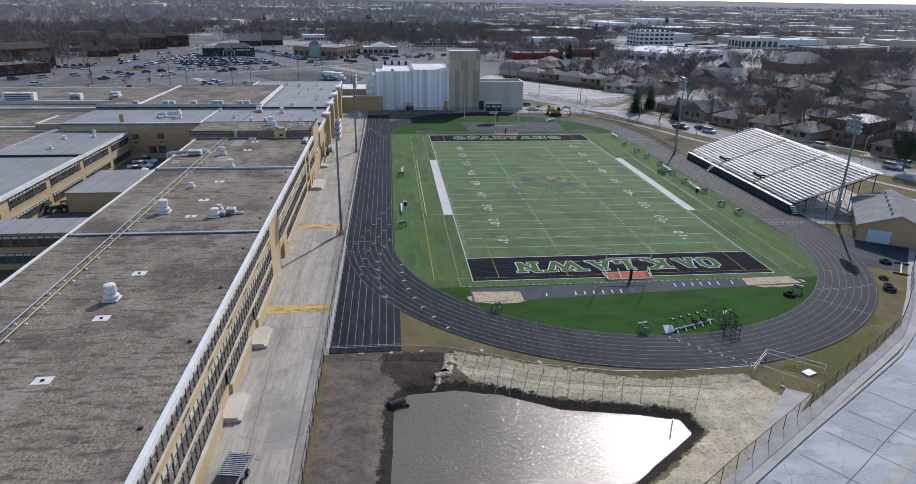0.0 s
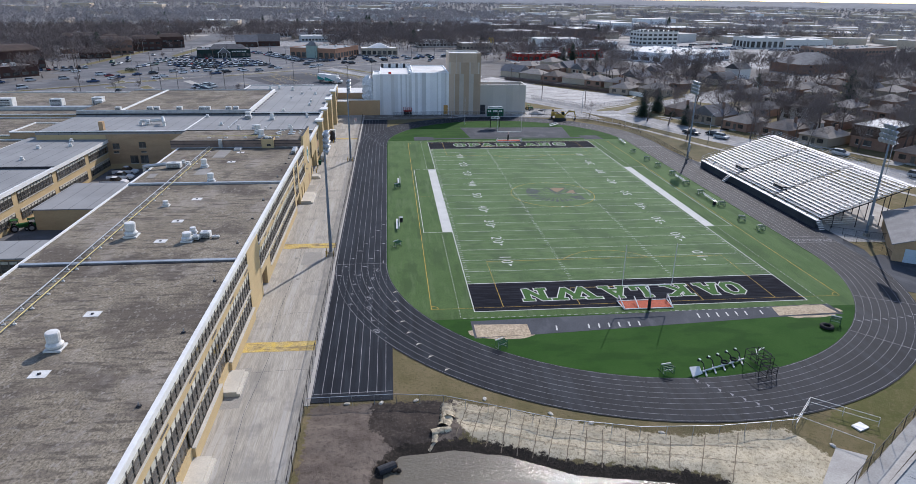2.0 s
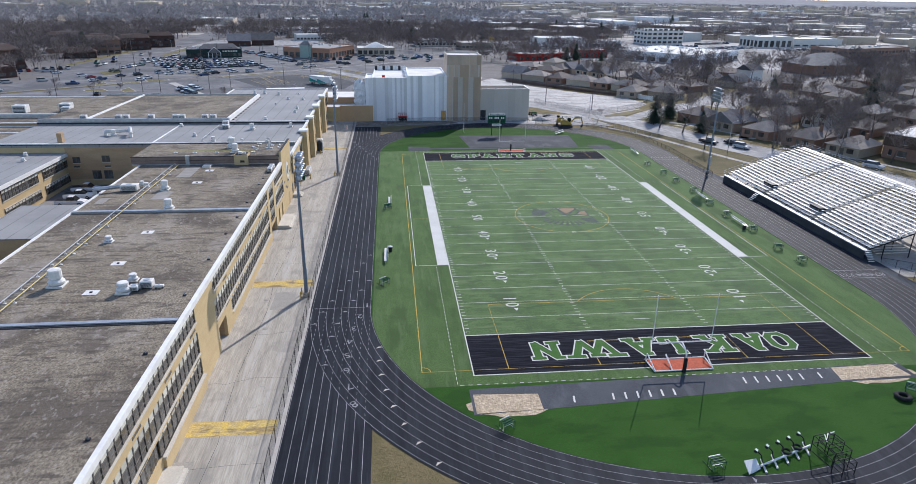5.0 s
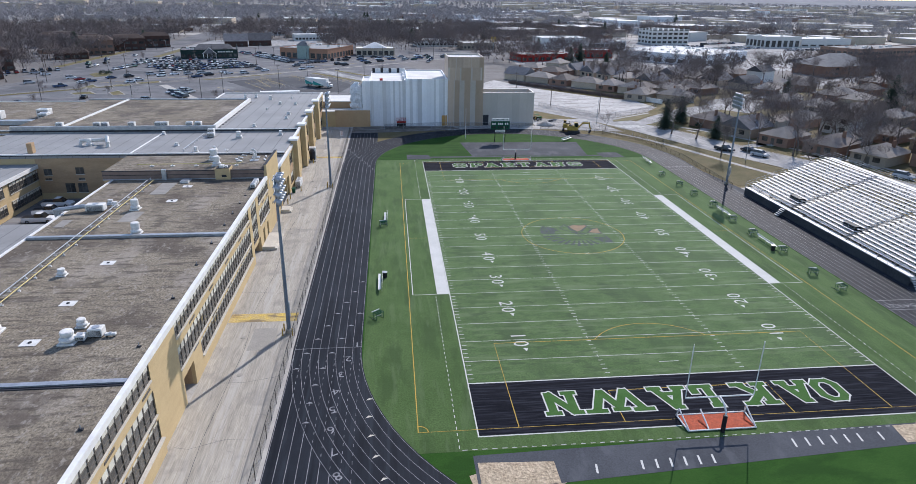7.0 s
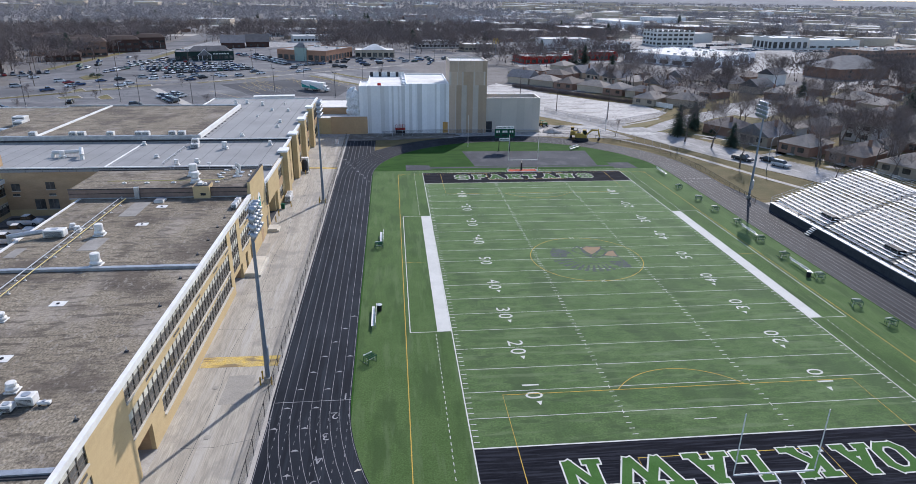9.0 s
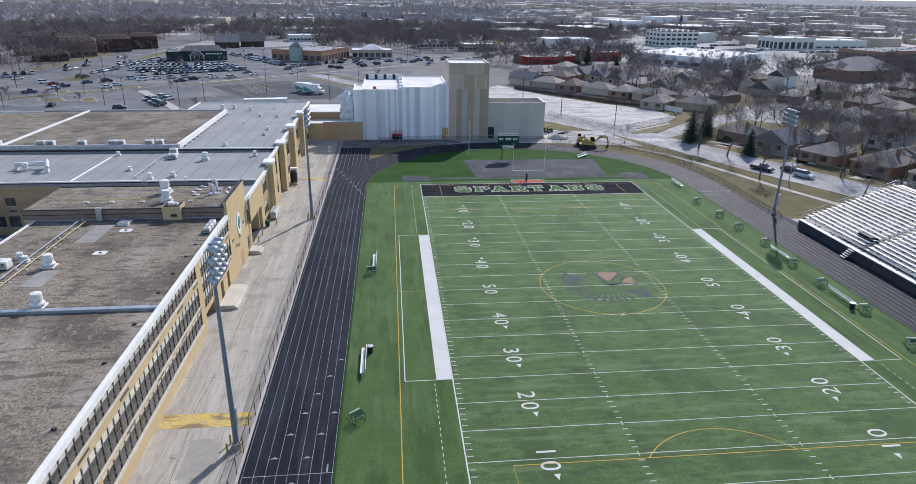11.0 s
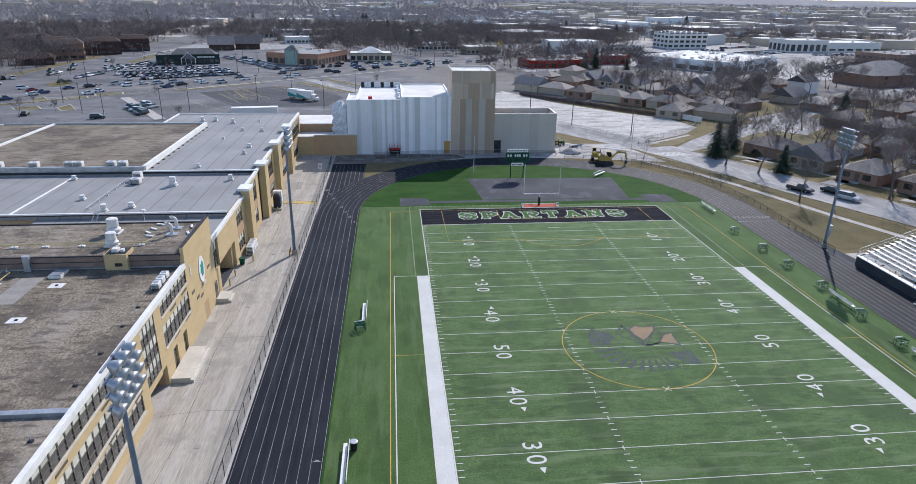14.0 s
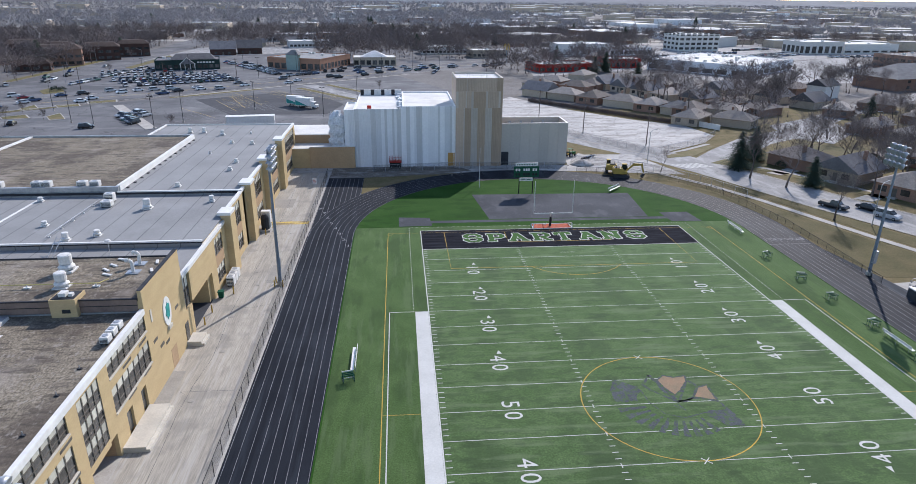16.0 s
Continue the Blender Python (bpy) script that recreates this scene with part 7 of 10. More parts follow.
fence([(-10, 152), (8, 154), (24, 153.5), (38, 152.5)], 1.8, 3.0, "temporary fence in front of the theatre", "galv")
wf = thing("board_fence", "white board fence behind the gravel lot", "fence")
for i in range(14):
    bm = B()
    a, b = Vector((92.6, 214)).lerp(Vector((101, 199.5)), i / 14), Vector((92.6, 214)).lerp(Vector((101, 199.5)), (i + 0.96) / 14)
    d = (b - a).normalized() * 0.05
    prism(bm, [(a.x - d.y, a.y + d.x), (a.x + d.y, a.y - d.x), (b.x + d.y, b.y - d.x), (b.x - d.y, b.y + d.x)], 0, 1.8)
    part("board_panel", bm, M["coping"], wf)

# ---------------------------------------------------------------- store shed by the bend
shed = thing("store_shed", "tan brick shed with grey gable roof and pale blue door", "shed", "", (72.4, 13.3, 0), -33.5)
SW, SD = 12.0, 19.0
bm = B()
prism(bm, [(0, 0), (SW, 0), (SW, SD), (0, SD)], 0, 3.0)
part("wall", bm, M["brick_dull"], shed)
bm = B()
for y in (0.0, SD):
    f = bm.faces.new([bm.verts.new(p) for p in ((0, y, 3.0), (SW, y, 3.0), (SW / 2, y, 5.4))])
part("gable", bm, M["brick_dull"], shed)
M["shingle_grey"] = mat("grey_shingle_roof", (0.23, 0.225, 0.22), (0.18, 0.175, 0.17), s1=0.4, s2=5, var=0.25, bump=0.4, stretch=(1, 1, 3))
for s in (0, 1):
    bm = B()
    x0, x1 = (-0.5, SW / 2) if s == 0 else (SW + 0.5, SW / 2)
    v = [bm.verts.new(p) for p in ((x0, -0.5, 2.85), (x1, -0.5, 5.5), (x1, SD + 0.5, 5.5), (x0, SD + 0.5, 2.85), (x0, -0.5, 3.0), (x1, -0.5, 5.65), (x1, SD + 0.5, 5.65), (x0, SD + 0.5, 3.0))]
    for f in ((0, 1, 2, 3), (4, 7, 6, 5), (0, 4, 5, 1), (3, 2, 6, 7), (0, 3, 7, 4)):
        bm.faces.new([v[i] for i in f])
    part("roof_slope", bm, M["shingle_grey"], shed)
M["blue_door"] = mat("pale_blue_door_paint", (0.42, 0.52, 0.60), (0.38, 0.47, 0.55), s1=0.5, s2=4, var=0.08)
for k in range(4):
    bm = B()
    box(bm, 1.6, -0.08, 0.03 + k * 0.6, 5.2, 0.02, 0.6 + k * 0.6)
    part("door_panel", bm, M["blue_door"], shed)
for k in range(6):
    bm = B()
    lathe(bm, [(0.18, 0), (0.18, 0.5), (0.28, 0.55), (0.1, 0.75)], 10, (SW / 2 - 1.2, 2 + k * 3, 4.95))
    part("ridge_vent", bm, M["galv"], shed)
slab("shed_apron", [(62, 4), (70, -1), (82, 8), (72.5, 16), (67, 14)], 0.012, M["pad"], "dark asphalt in front of the shed", "pavement")

# ---------------------------------------------------------------- goals, scoreboard
def goalpost(y, s):
    o = thing("goalpost", "white football goalpost with a dark green padded base", "goalpost", "goalposts", (FW / 2, y, 0.03))
    bm = B()
    tube(bm, (0, -1.6 * s, 0), (0, -1.6 * s, 1.9), 0.22, 0.22, 10)
    part("pad", bm, M["black"], o)
    bm = B()
    prev = (0, -1.6 * s, 1.9)
    for i in range(1, 8):
        a = radians(90 * i / 7)
        q = (0, -1.6 * s + 1.6 * s * (1 - math.cos(a)), 1.9 + 1.15 * math.sin(a))
        tube(bm, prev, q, 0.09, 0.09, 8)
        prev = q
    part("gooseneck", bm, M["alu"], o)
    bm = B()
    tube(bm, (-3.6, 0, 3.05), (3.6, 0, 3.05), 0.08, 0.08, 8)
    part("crossbar", bm, M["coping"], o)
    for x in (-3.6, 3.6):
        bm = B()
        tube(bm, (x, 0, 3.05), (x, 0, 9.2), 0.05, 0.05, 8)
        part("upright", bm, M["coping"], o)


goalpost(0.35, 1), goalpost(FL - 0.35, -1)


def tipped_goal(x, y, s):
    o = thing("soccer_goal", "white soccer goal tipped flat with orange netting", "soccer goal", "soccer goals", (x, y, 0.05))
    for a, b in (((-3.7, 1.2 * s, 0.08), (3.7, 1.2 * s, 0.08)), ((-3.7, 1.2 * s, 0.08), (-3.55, -1.4 * s, 0.08)), ((3.7, 1.2 * s, 0.08), (3.55, -1.4 * s, 0.08)), ((-3.55, -1.4 * s, 0.08), (3.55, -1.4 * s, 0.08)),
                 ((-3.7, 1.2 * s, 0.08), (-3.6, 1.0 * s, 1.0)), ((3.7, 1.2 * s, 0.08), (3.6, 1.0 * s, 1.0)), ((-3.6, 1.0 * s, 1.0), (-3.5, -1.4 * s, 0.12)), ((3.6, 1.0 * s, 1.0), (3.5, -1.4 * s, 0.12)), ((-1.4, -1.3 * s, 0.1), (-1.3, 1.0 * s, 0.8))):
        bm = B()
        tube(bm, a, b, 0.08, 0.08, 8)
        part("frame_bar", bm, M["coping"], o)
    bm = B()
    n = 10
    grid = [[bm.verts.new((-3.5 + 7.0 * i / n, (-1.3 + 2.4 * j / 4) * s, 0.06 + 0.1 * abs(noise.noise((i * 0.7, j * 0.9, 2))))) for i in range(n + 1)] for j in range(5)]
    for j in range(4):
        for i in range(n):
            bm.faces.new((grid[j][i], grid[j][i + 1], grid[j + 1][i + 1], grid[j + 1][i]))
    part("netting", bm, M["orange"], o)


tipped_goal(24.5, 0.4, 1), tipped_goal(24.5, 110.6, -1)

sbd = thing("scoreboard", "dark green scoreboard on two posts with lit-number panels", "scoreboard", "", (23.7, 132.2, 0.03))
for x in (-1.5, 1.5):
    bm = B()
    tube(bm, (x, 0, 0), (x, 0, 3.7), 0.11, 0.11, 8)
    part("post", bm, M["black"], sbd)
bm = B()
box(bm, -2.75, -0.15, 3.7, 2.75, 0.15, 6.1)
bmesh.ops.bevel(bm, geom=bm.edges[:], offset=0.04, segments=1, affect="EDGES")
brd = part("board", bm, M["green"], sbd)
bm = B()
box(bm, -2.4, -0.12, 6.2, 2.4, 0.12, 6.85)
top = part("name_board", bm, M["coping"], sbd, "white name board with dark lettering")
for k in range(12):
    bm = B()
    box(bm, -2.1 + k * 0.36, -0.14, 6.38, -1.9 + k * 0.36, -0.121, 6.68)
    part("lettering_bar", bm, M["green"], top)
for r, z in enumerate((5.35, 4.35)):
    for x in (-2.2, -1.6, -0.5, 0.0, 0.5, 1.5, 2.1):
        bm = B()
        box(bm, x - 0.19, -0.18, z - 0.25, x + 0.19, -0.151, z + 0.3)
        part("digit_panel", bm, M["black"] if r else M["coping"], brd)
bm = B()
box(bm, -1.5, -0.1, 2.9, 1.5, 0.1, 3.55)
spon = part("sponsor_board", bm, M["coping"], sbd, "white board with dark lettering")
for k in range(9):
    bm = B()
    box(bm, -1.2 + k * 0.27, -0.12, 3.1, -1.03 + k * 0.27, -0.101, 3.36)
    part("lettering_bar", bm, M["green"], spon)
o = thing("flag_pole", "thin white pole behind the far end zone", "pole", "", (14.2, 137.6, 0.03))
bm = B()
tube(bm, (0, 0, 0), (0, 0, 9), 0.07, 0.04, 8)
part("pole", bm, M["coping"], o)

# ---------------------------------------------------------------- equipment round the field
def bench(x, y, rz, length=4.6):
    o = thing("team_bench", "long white aluminium team bench on the turf", "bench", "team benches", (x, y, 0.03), rz)
    for dx, z in ((-0.05, 0.45), (0.28, 0.88)):
        bm = B()
        if z < 0.6:
            box(bm, dx - 0.22, -length / 2, z, dx + 0.16, length / 2, z + 0.06)
        else:
            box(bm, dx, -length / 2, z - 0.18, dx + 0.05, length / 2, z + 0.12)
        part("seat" if z < 0.6 else "backrest", bm, M["coping"], o)
    for y0 in (-length / 2 + 0.4, 0, length / 2 - 0.4):
        bm = B()
        tube(bm, (-0.1, y0, 0), (-0.05, y0, 0.45), 0.03), tube(bm, (0.25, y0, 0), (0.3, y0, 0.9), 0.03), tube(bm, (-0.1, y0, 0.42), (0.28, y0, 0.42), 0.03)
        part("leg", bm, M["galv"], o)
    return o


bench(-9.3, 65.5, 0, 5.0), bench(-10.0, 36.0, 0, 5.5), bench(58.1, 64.7, 180, 5.0), bench(57.6, 48.0, 180, 5.6), bench(58.6, 106.8, 180, 5.4), bench(44.1, 133.6, 135, 5.0)


def hurdle_cart(x, y, rz, s=1.0):
    """A stack of hurdles pushed together."""
    o = thing("hurdle_stack", "stack of green and white track hurdles", "hurdles", "hurdle stacks", (x, y, 0.03), rz)
    for k in range(4):
        h = B()
        yy = -0.5 + k * 0.32
        for sx in (-0.6, 0.6):
            tube(h, (sx, yy, 0), (sx, yy, 0.95), 0.03, 0.03, 5)
            tube(h, (sx, yy, 0.04), (sx, yy + 0.7, 0.04), 0.03, 0.03, 5)
        tube(h, (-0.6, yy, 0.5), (0.6, yy, 0.5), 0.025, 0.025, 5)
        bmesh.ops.remove_doubles(h, verts=h.verts[:], dist=0.001)
        part("hurdle_frame", h, M["galv"] if k == 1 else M["green"], o)
        bm = B()
        box(bm, -0.62, yy - 0.03, 0.9, 0.62, yy + 0.03, 1.02)
        part("hurdle_bar", bm, M["coping"] if k == 3 else M["green"], o)
    return o


for x, y, rz in ((57.0, 93.2, 20), (57.6, 84.5, -10), (57.7, 77.3, 5), (58.2, 69.3, 10), (57.7, 60.3, -5), (57.5, 52.6, 8), (58.1, 44.0, 0), (57.5, 34.7, -12), (58.2, 29.0, 10), (-10.2, 25.4, 40), (-9.7, 61.6, 15), (2.1, -9.7, 30), (20.4, -17.0, 10), (48.0, -7.3, -40)):
    hurdle_cart(x, y, rz)
for x, y in ((-9.3, 38.4), (56.9, 44.9)):
    o = thing("litter_bin", "dark round litter bin on the turf", "bin", "litter bins", (x, y, 0.03))
    bm = B()
    lathe(bm, [(0.3, 0), (0.36, 0.9), (0.33, 0.92)], 12)
    part("drum", bm, M["black"], o)
    bm = B()
    lathe(bm, [(0.37, 0.88), (0.39, 0.95), (0.3, 0.97)], 12)
    part("rim", bm, M["galv"], o)


def tyre(x, y, r, rz=0):
    o = thing("flipping_weight", "large black rubber training ring lying flat", "tyre", "training tyres", (x, y, 0.03), rz)
    bm = B()
    n, m = 20, 8
    ring = [[bm.verts.new(((r * 0.72 + r * 0.28 * math.cos(b)) * math.cos(a), (r * 0.72 + r * 0.28 * math.cos(b)) * math.sin(a), r * 0.24 + r * 0.24 * math.sin(b))) for b in [2 * math.pi * j / m for j in range(m)]] for a in [2 * math.pi * i / n for i in range(n)]]
    for i in range(n):
        for j in range(m):
            bm.faces.new((ring[i][j], ring[(i + 1) % n][j], ring[(i + 1) % n][(j + 1) % m], ring[i][(j + 1) % m]))
    part("tread", bm, M["rubber"], o, smooth=True)


for x, y, r in ((70.0, 2.6, 0.95), (64.8, -3.6, 0.7), (63.6, -6.2, 0.65), (62.7, -7.6, 0.95), (46.2, -8.2, 0.9)):
    tyre(x, y, r)
M["teal_pale"] = mat("pale_green_vinyl", (0.40, 0.50, 0.44), (0.34, 0.43, 0.38), rough=0.5, s1=1, s2=5)
# five-man blocking sled
sl = thing("blocking_sled", "five-man football blocking sled with pale-topped pads on black arms", "training sled", "", (27.6, -16.3, 0.03), 20)
bm = B()
tube(bm, (-3.3, 0, 0.25), (3.5, 0, 0.25), 0.1, 0.1, 6)
part("beam", bm, M["coping"], sl)
for k in range(5):
    x = -2.9 + k * 1.45
    bm = B()
    tube(bm, (x - 0.5, -0.75, 0.07), (x + 0.55, 0.75, 0.07), 0.1, 0.1, 6)
    part("runner", bm, M["coping"], sl)
    bm = B()
    for a, b in (((x, 0, 0.25), (x + 0.15, 0.35, 0.35)), ((x + 0.15, 0.35, 0.35), (x + 0.15, 0.55, 0.85)), ((x + 0.15, 0.55, 0.85), (x - 0.1, 0.8, 1.15))):
        tube(bm, a, b, 0.065, 0.065, 6)
    part("arm", bm, M["black"], sl)
    bm = B()
    box(bm, -0.4, -0.16, -0.1, 0.4, 0.16, 0.14)
    bmesh.ops.bevel(bm, geom=bm.edges[:], offset=0.05, segments=2, affect="EDGES")
    bmesh.ops.transform(bm, matrix=Matrix.Translation((x - 0.25, 0.9, 1.2)) @ Euler((0.3, 0.35, 0.5)).to_matrix().to_4x4(), verts=bm.verts)
    pd = part("pad", bm, M["black"], sl)
    bm = B()
    box(bm, -0.36, -0.13, 0.145, 0.36, 0.13, 0.165)
    bmesh.ops.transform(bm, matrix=Matrix.Translation((x - 0.25, 0.9, 1.2)) @ Euler((0.3, 0.35, 0.5)).to_matrix().to_4x4(), verts=bm.verts)
    part("pad_cover", bm, M["teal_pale"], pd)
for x in (0.4, 1.9):
    bm = B()
    n, m = 16, 6
    ring = [[bm.verts.new((x + (0.36 + 0.11 * math.cos(b)) * math.cos(a), 0.25 + (0.36 + 0.11 * math.cos(b)) * math.sin(a), 0.42 + 0.11 * math.sin(b))) for b in [2 * math.pi * q / m for q in range(m)]] for a in [2 * math.pi * i / n for i in range(n)]]
    for i in range(n):
        for q in range(m):
            bm.faces.new((ring[i][q], ring[(i + 1) % n][q], ring[(i + 1) % n][(q + 1) % m], ring[i][(q + 1) % m]))
    part("weight_ring", bm, M["rubber"], sl)
# tangle of training frames
fr = thing("training_rack", "tangle of black steel training frames", "training rack", "", (31.3, -17.2, 0.03), 10)
rng = random.Random(11)
for cx, cy, w, d, h in ((0, 0, 1.8, 2.6, 2.2), (1.6, 1.4, 1.8, 1.2, 1.2), (0.3, -1.4, 1.4, 1.2, 1.4)):
    for sx in (-1, 1):
        for sy in (-1, 1):
            bm = B()
            tube(bm, (cx + sx * w / 2, cy + sy * d / 2, 0), (cx + sx * w / 2, cy + sy * d / 2, h), 0.045)
            part("upright", bm, M["black"], fr)
        for z in (0.25 * h, 0.6 * h, h):
            bm = B()
            tube(bm, (cx + sx * w / 2, cy - d / 2, z), (cx + sx * w / 2, cy + d / 2, z), 0.04)
            part("bar", bm, M["black"], fr)
    for z in (0.6 * h, h):
        for sy in (-1, 1):
            bm = B()
            tube(bm, (cx - w / 2, cy + sy * d / 2, z), (cx + w / 2, cy + sy * d / 2, z), 0.04)
            part("bar", bm, M["black"], fr)
for k in range(4):
    bm = B()
    tube(bm, (0.8 + 0.3 * k, 1.2 + 0.3 * k, 1.2), (1.4 + 0.4 * k, 2.2, 1.3), 0.05)
    part("arm", bm, M["coping"], fr)
lc = thing("training_mat", "pale tilted training sled lying on the turf", "training sled", "", (23.6, -17.5, 0.03), 20)
bm = B()
v = [bm.verts.new(p) for p in ((-0.9, -0.5, 0.05), (0.7, -0.4, 0.05), (0.9, 0.4, 0.5), (-0.6, 0.5, 0.7), (-0.9, -0.5, 0.15), (0.7, -0.4, 0.15), (0.9, 0.4, 0.6), (-0.6, 0.5, 0.8))]
for f in ((3, 2, 1, 0), (4, 5, 6, 7), (0, 1, 5, 4), (1, 2, 6, 5), (2, 3, 7, 6), (3, 0, 4, 7)):
    bm.faces.new([v[i] for i in f])
part("board", bm, M["coping"], lc)
bm = B()
tube(bm, (0.8, 0.2, 0), (1.5, -0.5, 0.3), 0.06), tube(bm, (0.8, 0.4, 0.5), (0.8, 0.4, 0.0), 0.05)
part("handle", bm, M["black"], lc)
ib = thing("drag_bar", "pale H-shaped drag bar on the grass", "training sled", "", (70.6, -0.2, 0.0), -40)
for a, b, m in (((0, -2.6, 0.1), (0, 2.6, 0.1), "coping"), ((-1.1, -2.6, 0.12), (1.1, -2.6, 0.12), "black"), ((-1.1, 2.6, 0.12), (1.1, 2.6, 0.12), "black")):
    bm = B()
    tube(bm, a, b, 0.12, 0.12, 6)
    part("bar", bm, M[m], ib)
bag_b = B()
bmesh.ops.create_uvsphere(bag_b, u_segments=10, v_segments=6, radius=0.4)
for v in bag_b.verts:
    v.co = Vector((v.co.x * 0.95, v.co.y * 0.55, max(v.co.z * 0.3, -0.1))) + Vector((0.06 * noise.noise(v.co * 3), 0, 0.02 + 0.06 * noise.noise(v.co * 5)))
bag_m = mesh_of("sack", bag_b, M["sill"])
for k, (x, y) in enumerate(((-16.2, -20.0), (-8.9, -20.0), (-1.5, -20.3), (5.0, -23.5), (15.4, -27.5), (8.8, -25.4), (-12.6, -20.1), (31.4, -30.9))):
    o = thing("sandbag", "pale sandbag holding down a fence foot", "sandbag", "sandbags", (x, y, 0.0), k * 40)
    share("sack", bag_m, o)
rl = thing("straw_blanket_roll", "crumpled loose end of pale straw matting on dark soil", "straw matting")
g = random.Random(9)
for (ax, ay), (bx, by), w in (((-5.7, -21.0), (-5.7, -22.4), 0.7), ((-5.7, -22.2), (-5.8, -23.4), 0.75), ((-5.8, -23.2), (-6.3, -24.6), 0.65), ((-5.6, -24.9), (-7.6, -25.3), 0.42), ((-7.2, -25.4), (-7.4, -26.6), 0.35), ((-7.3, -26.4), (-8.0, -27.4), 0.2)):
    bm = B()
    rows = []
    for i in range(9):
        t = i / 8
        cx, cy = ax + (bx - ax) * t, ay + (by - ay) * t
        d = Vector((bx - ax, by - ay)).normalized()
        rows.append([bm.verts.new((cx - d.y * w * math.cos(a) * g.uniform(0.75, 1.2), cy + d.x * w * math.cos(a) * g.uniform(0.75, 1.2), ground_height(cx, cy) - 0.1 + 0.75 * w * max(0, math.sin(a)) * g.uniform(0.5, 1.15))) for a in [math.pi * q / 6 for q in range(7)]])
    for p, q in zip(rows, rows[1:]):
        for i in range(6):
            bm.faces.new((p[i], p[i + 1], q[i + 1], q[i]))
    part("fold", bm, M["straw"], rl, smooth=True)
gp = thing("gauge_post", "thin white depth gauge post standing in the pond", "post", "", (15.3, -37.6, -1.6))
bm = B()
tube(bm, (0, 0, 0), (0, 0, 3.2), 0.07, 0.07, 8)
part("post", bm, M["galv"], gp)
cv = thing("culvert", "dark drainage pipe end with stones in the pond bank", "culvert", "", (-11.8, -29.6, -0.7), 30)
bm = B()
tube(bm, (-1.2, 0, 0.25), (0.6, 0, 0.15), 0.45, 0.45, 12)
part("pipe", bm, M["dark"], cv)
for k in range(6):
    bm = B()
    bmesh.ops.create_icosphere(bm, subdivisions=1, radius=0.28 + 0.05 * k % 0.2)
    bmesh.ops.translate(bm, verts=bm.verts, vec=(0.4 + 0.25 * math.cos(k * 2), -0.7 + 0.3 * k, 0.0))
    part("stone", bm, M["mud"], cv)
mhs = thing("drain_cover", "square concrete drain cover on the lawn", "drain", "", (36.1, -28.4, 0.0), 20)
bm = B()
box(bm, -0.7, -0.5, -0.02, 0.7, 0.5, 0.12)
part("slab", bm, M["coping"], mhs)

# lane numerals in the starting stagger
lane_digits = {d: text_mesh(d, 1.6) for d in "12345678"}
for me in lane_digits.values():
    me.materials.append(M["lane"])
for k in range(8):
    yk = 18.8 - 3.3 * k
    dk = RIN + 0.12 + (k + 0.5) * LANE
    xk = CX - dk if yk > CY0 else CX - math.sqrt(dk * dk - (yk - CY0) ** 2)
    share("lane_number", lane_digits[str(k + 1)], running_track, (xk, yk, 0.044), (0, 0, math.pi + math.atan2(CY0 - yk, CX - xk) * (1 if yk < CY0 else 0)))
    share("lane_number", lane_digits[str(k + 1)], running_track, (CX - RIN - 0.12 - (k + 0.5) * LANE, 103.0 + 3.0 * k, 0.044))
    share("lane_number", lane_digits[str(k + 1)], running_track, (CX + RIN + 0.12 + (k + 0.5) * LANE, 23.5, 0.044), (0, 0, math.pi))
    share("lane_number", lane_digits[str(k + 1)], running_track, (CX + RIN + 0.12 + (k + 0.5) * LANE, 101.5, 0.044), (0, 0, math.pi))
tick = B()
for p in ((-0.42, -0.06, 0), (0.42, -0.06, 0), (0, 0.24, 0)):
    tick.verts.new(p)
tick.faces.new(tick.verts[:])
tan_m = mesh_of("stagger_mark", tick.copy(), M["sill"])
tick_m = mesh_of("stagger_mark", tick, M["lane"])
for k in range(8):
    for y in (26.9 - 3.33 * k, 37.0 - 3.33 * k):
        d = RIN + 0.12 + (k + 0.5) * LANE
        x = CX - d if y > CY0 else CX - math.sqrt(max(d * d - (y - CY0) ** 2, 0))
        share("stagger_mark", tick_m, running_track, (x, y, 0.044))
    rk = RIN + 0.12 + (k + 0.35) * LANE
    yk = 7.1 - 3.05 * k
    share("stagger_mark", tan_m, running_track, (CX - math.sqrt(rk * rk - (yk - CY0) ** 2), yk, 0.044), (0, 0, 0.3 + 0.05 * k))
    for a in (268, 318):
        d = RIN + 0.12 + (k + 0.5) * LANE
        an = radians(a + 1.3 * k)
        share("stagger_mark", tick_m, running_track, (CX + d * math.cos(an), CY0 + d * math.sin(an), 0.044), (0, 0, an))
for y in (22.3, 25.2, 99.0):
    bm = B()
    ribbon(bm, [(CX + RIN, y), (CX + ROUT, y)], 0.1, 0.0445)
    part("start_line", bm, M["lane"], running_track)
for a in (312, 332):
    bm = B()
    an = radians(a)
    ribbon(bm, [(CX + RIN * math.cos(an), CY0 + RIN * math.sin(an)), (CX + ROUT * math.cos(an), CY0 + ROUT * math.sin(an))], 0.1, 0.0445)
    part("start_line", bm, M["lane"], running_track)

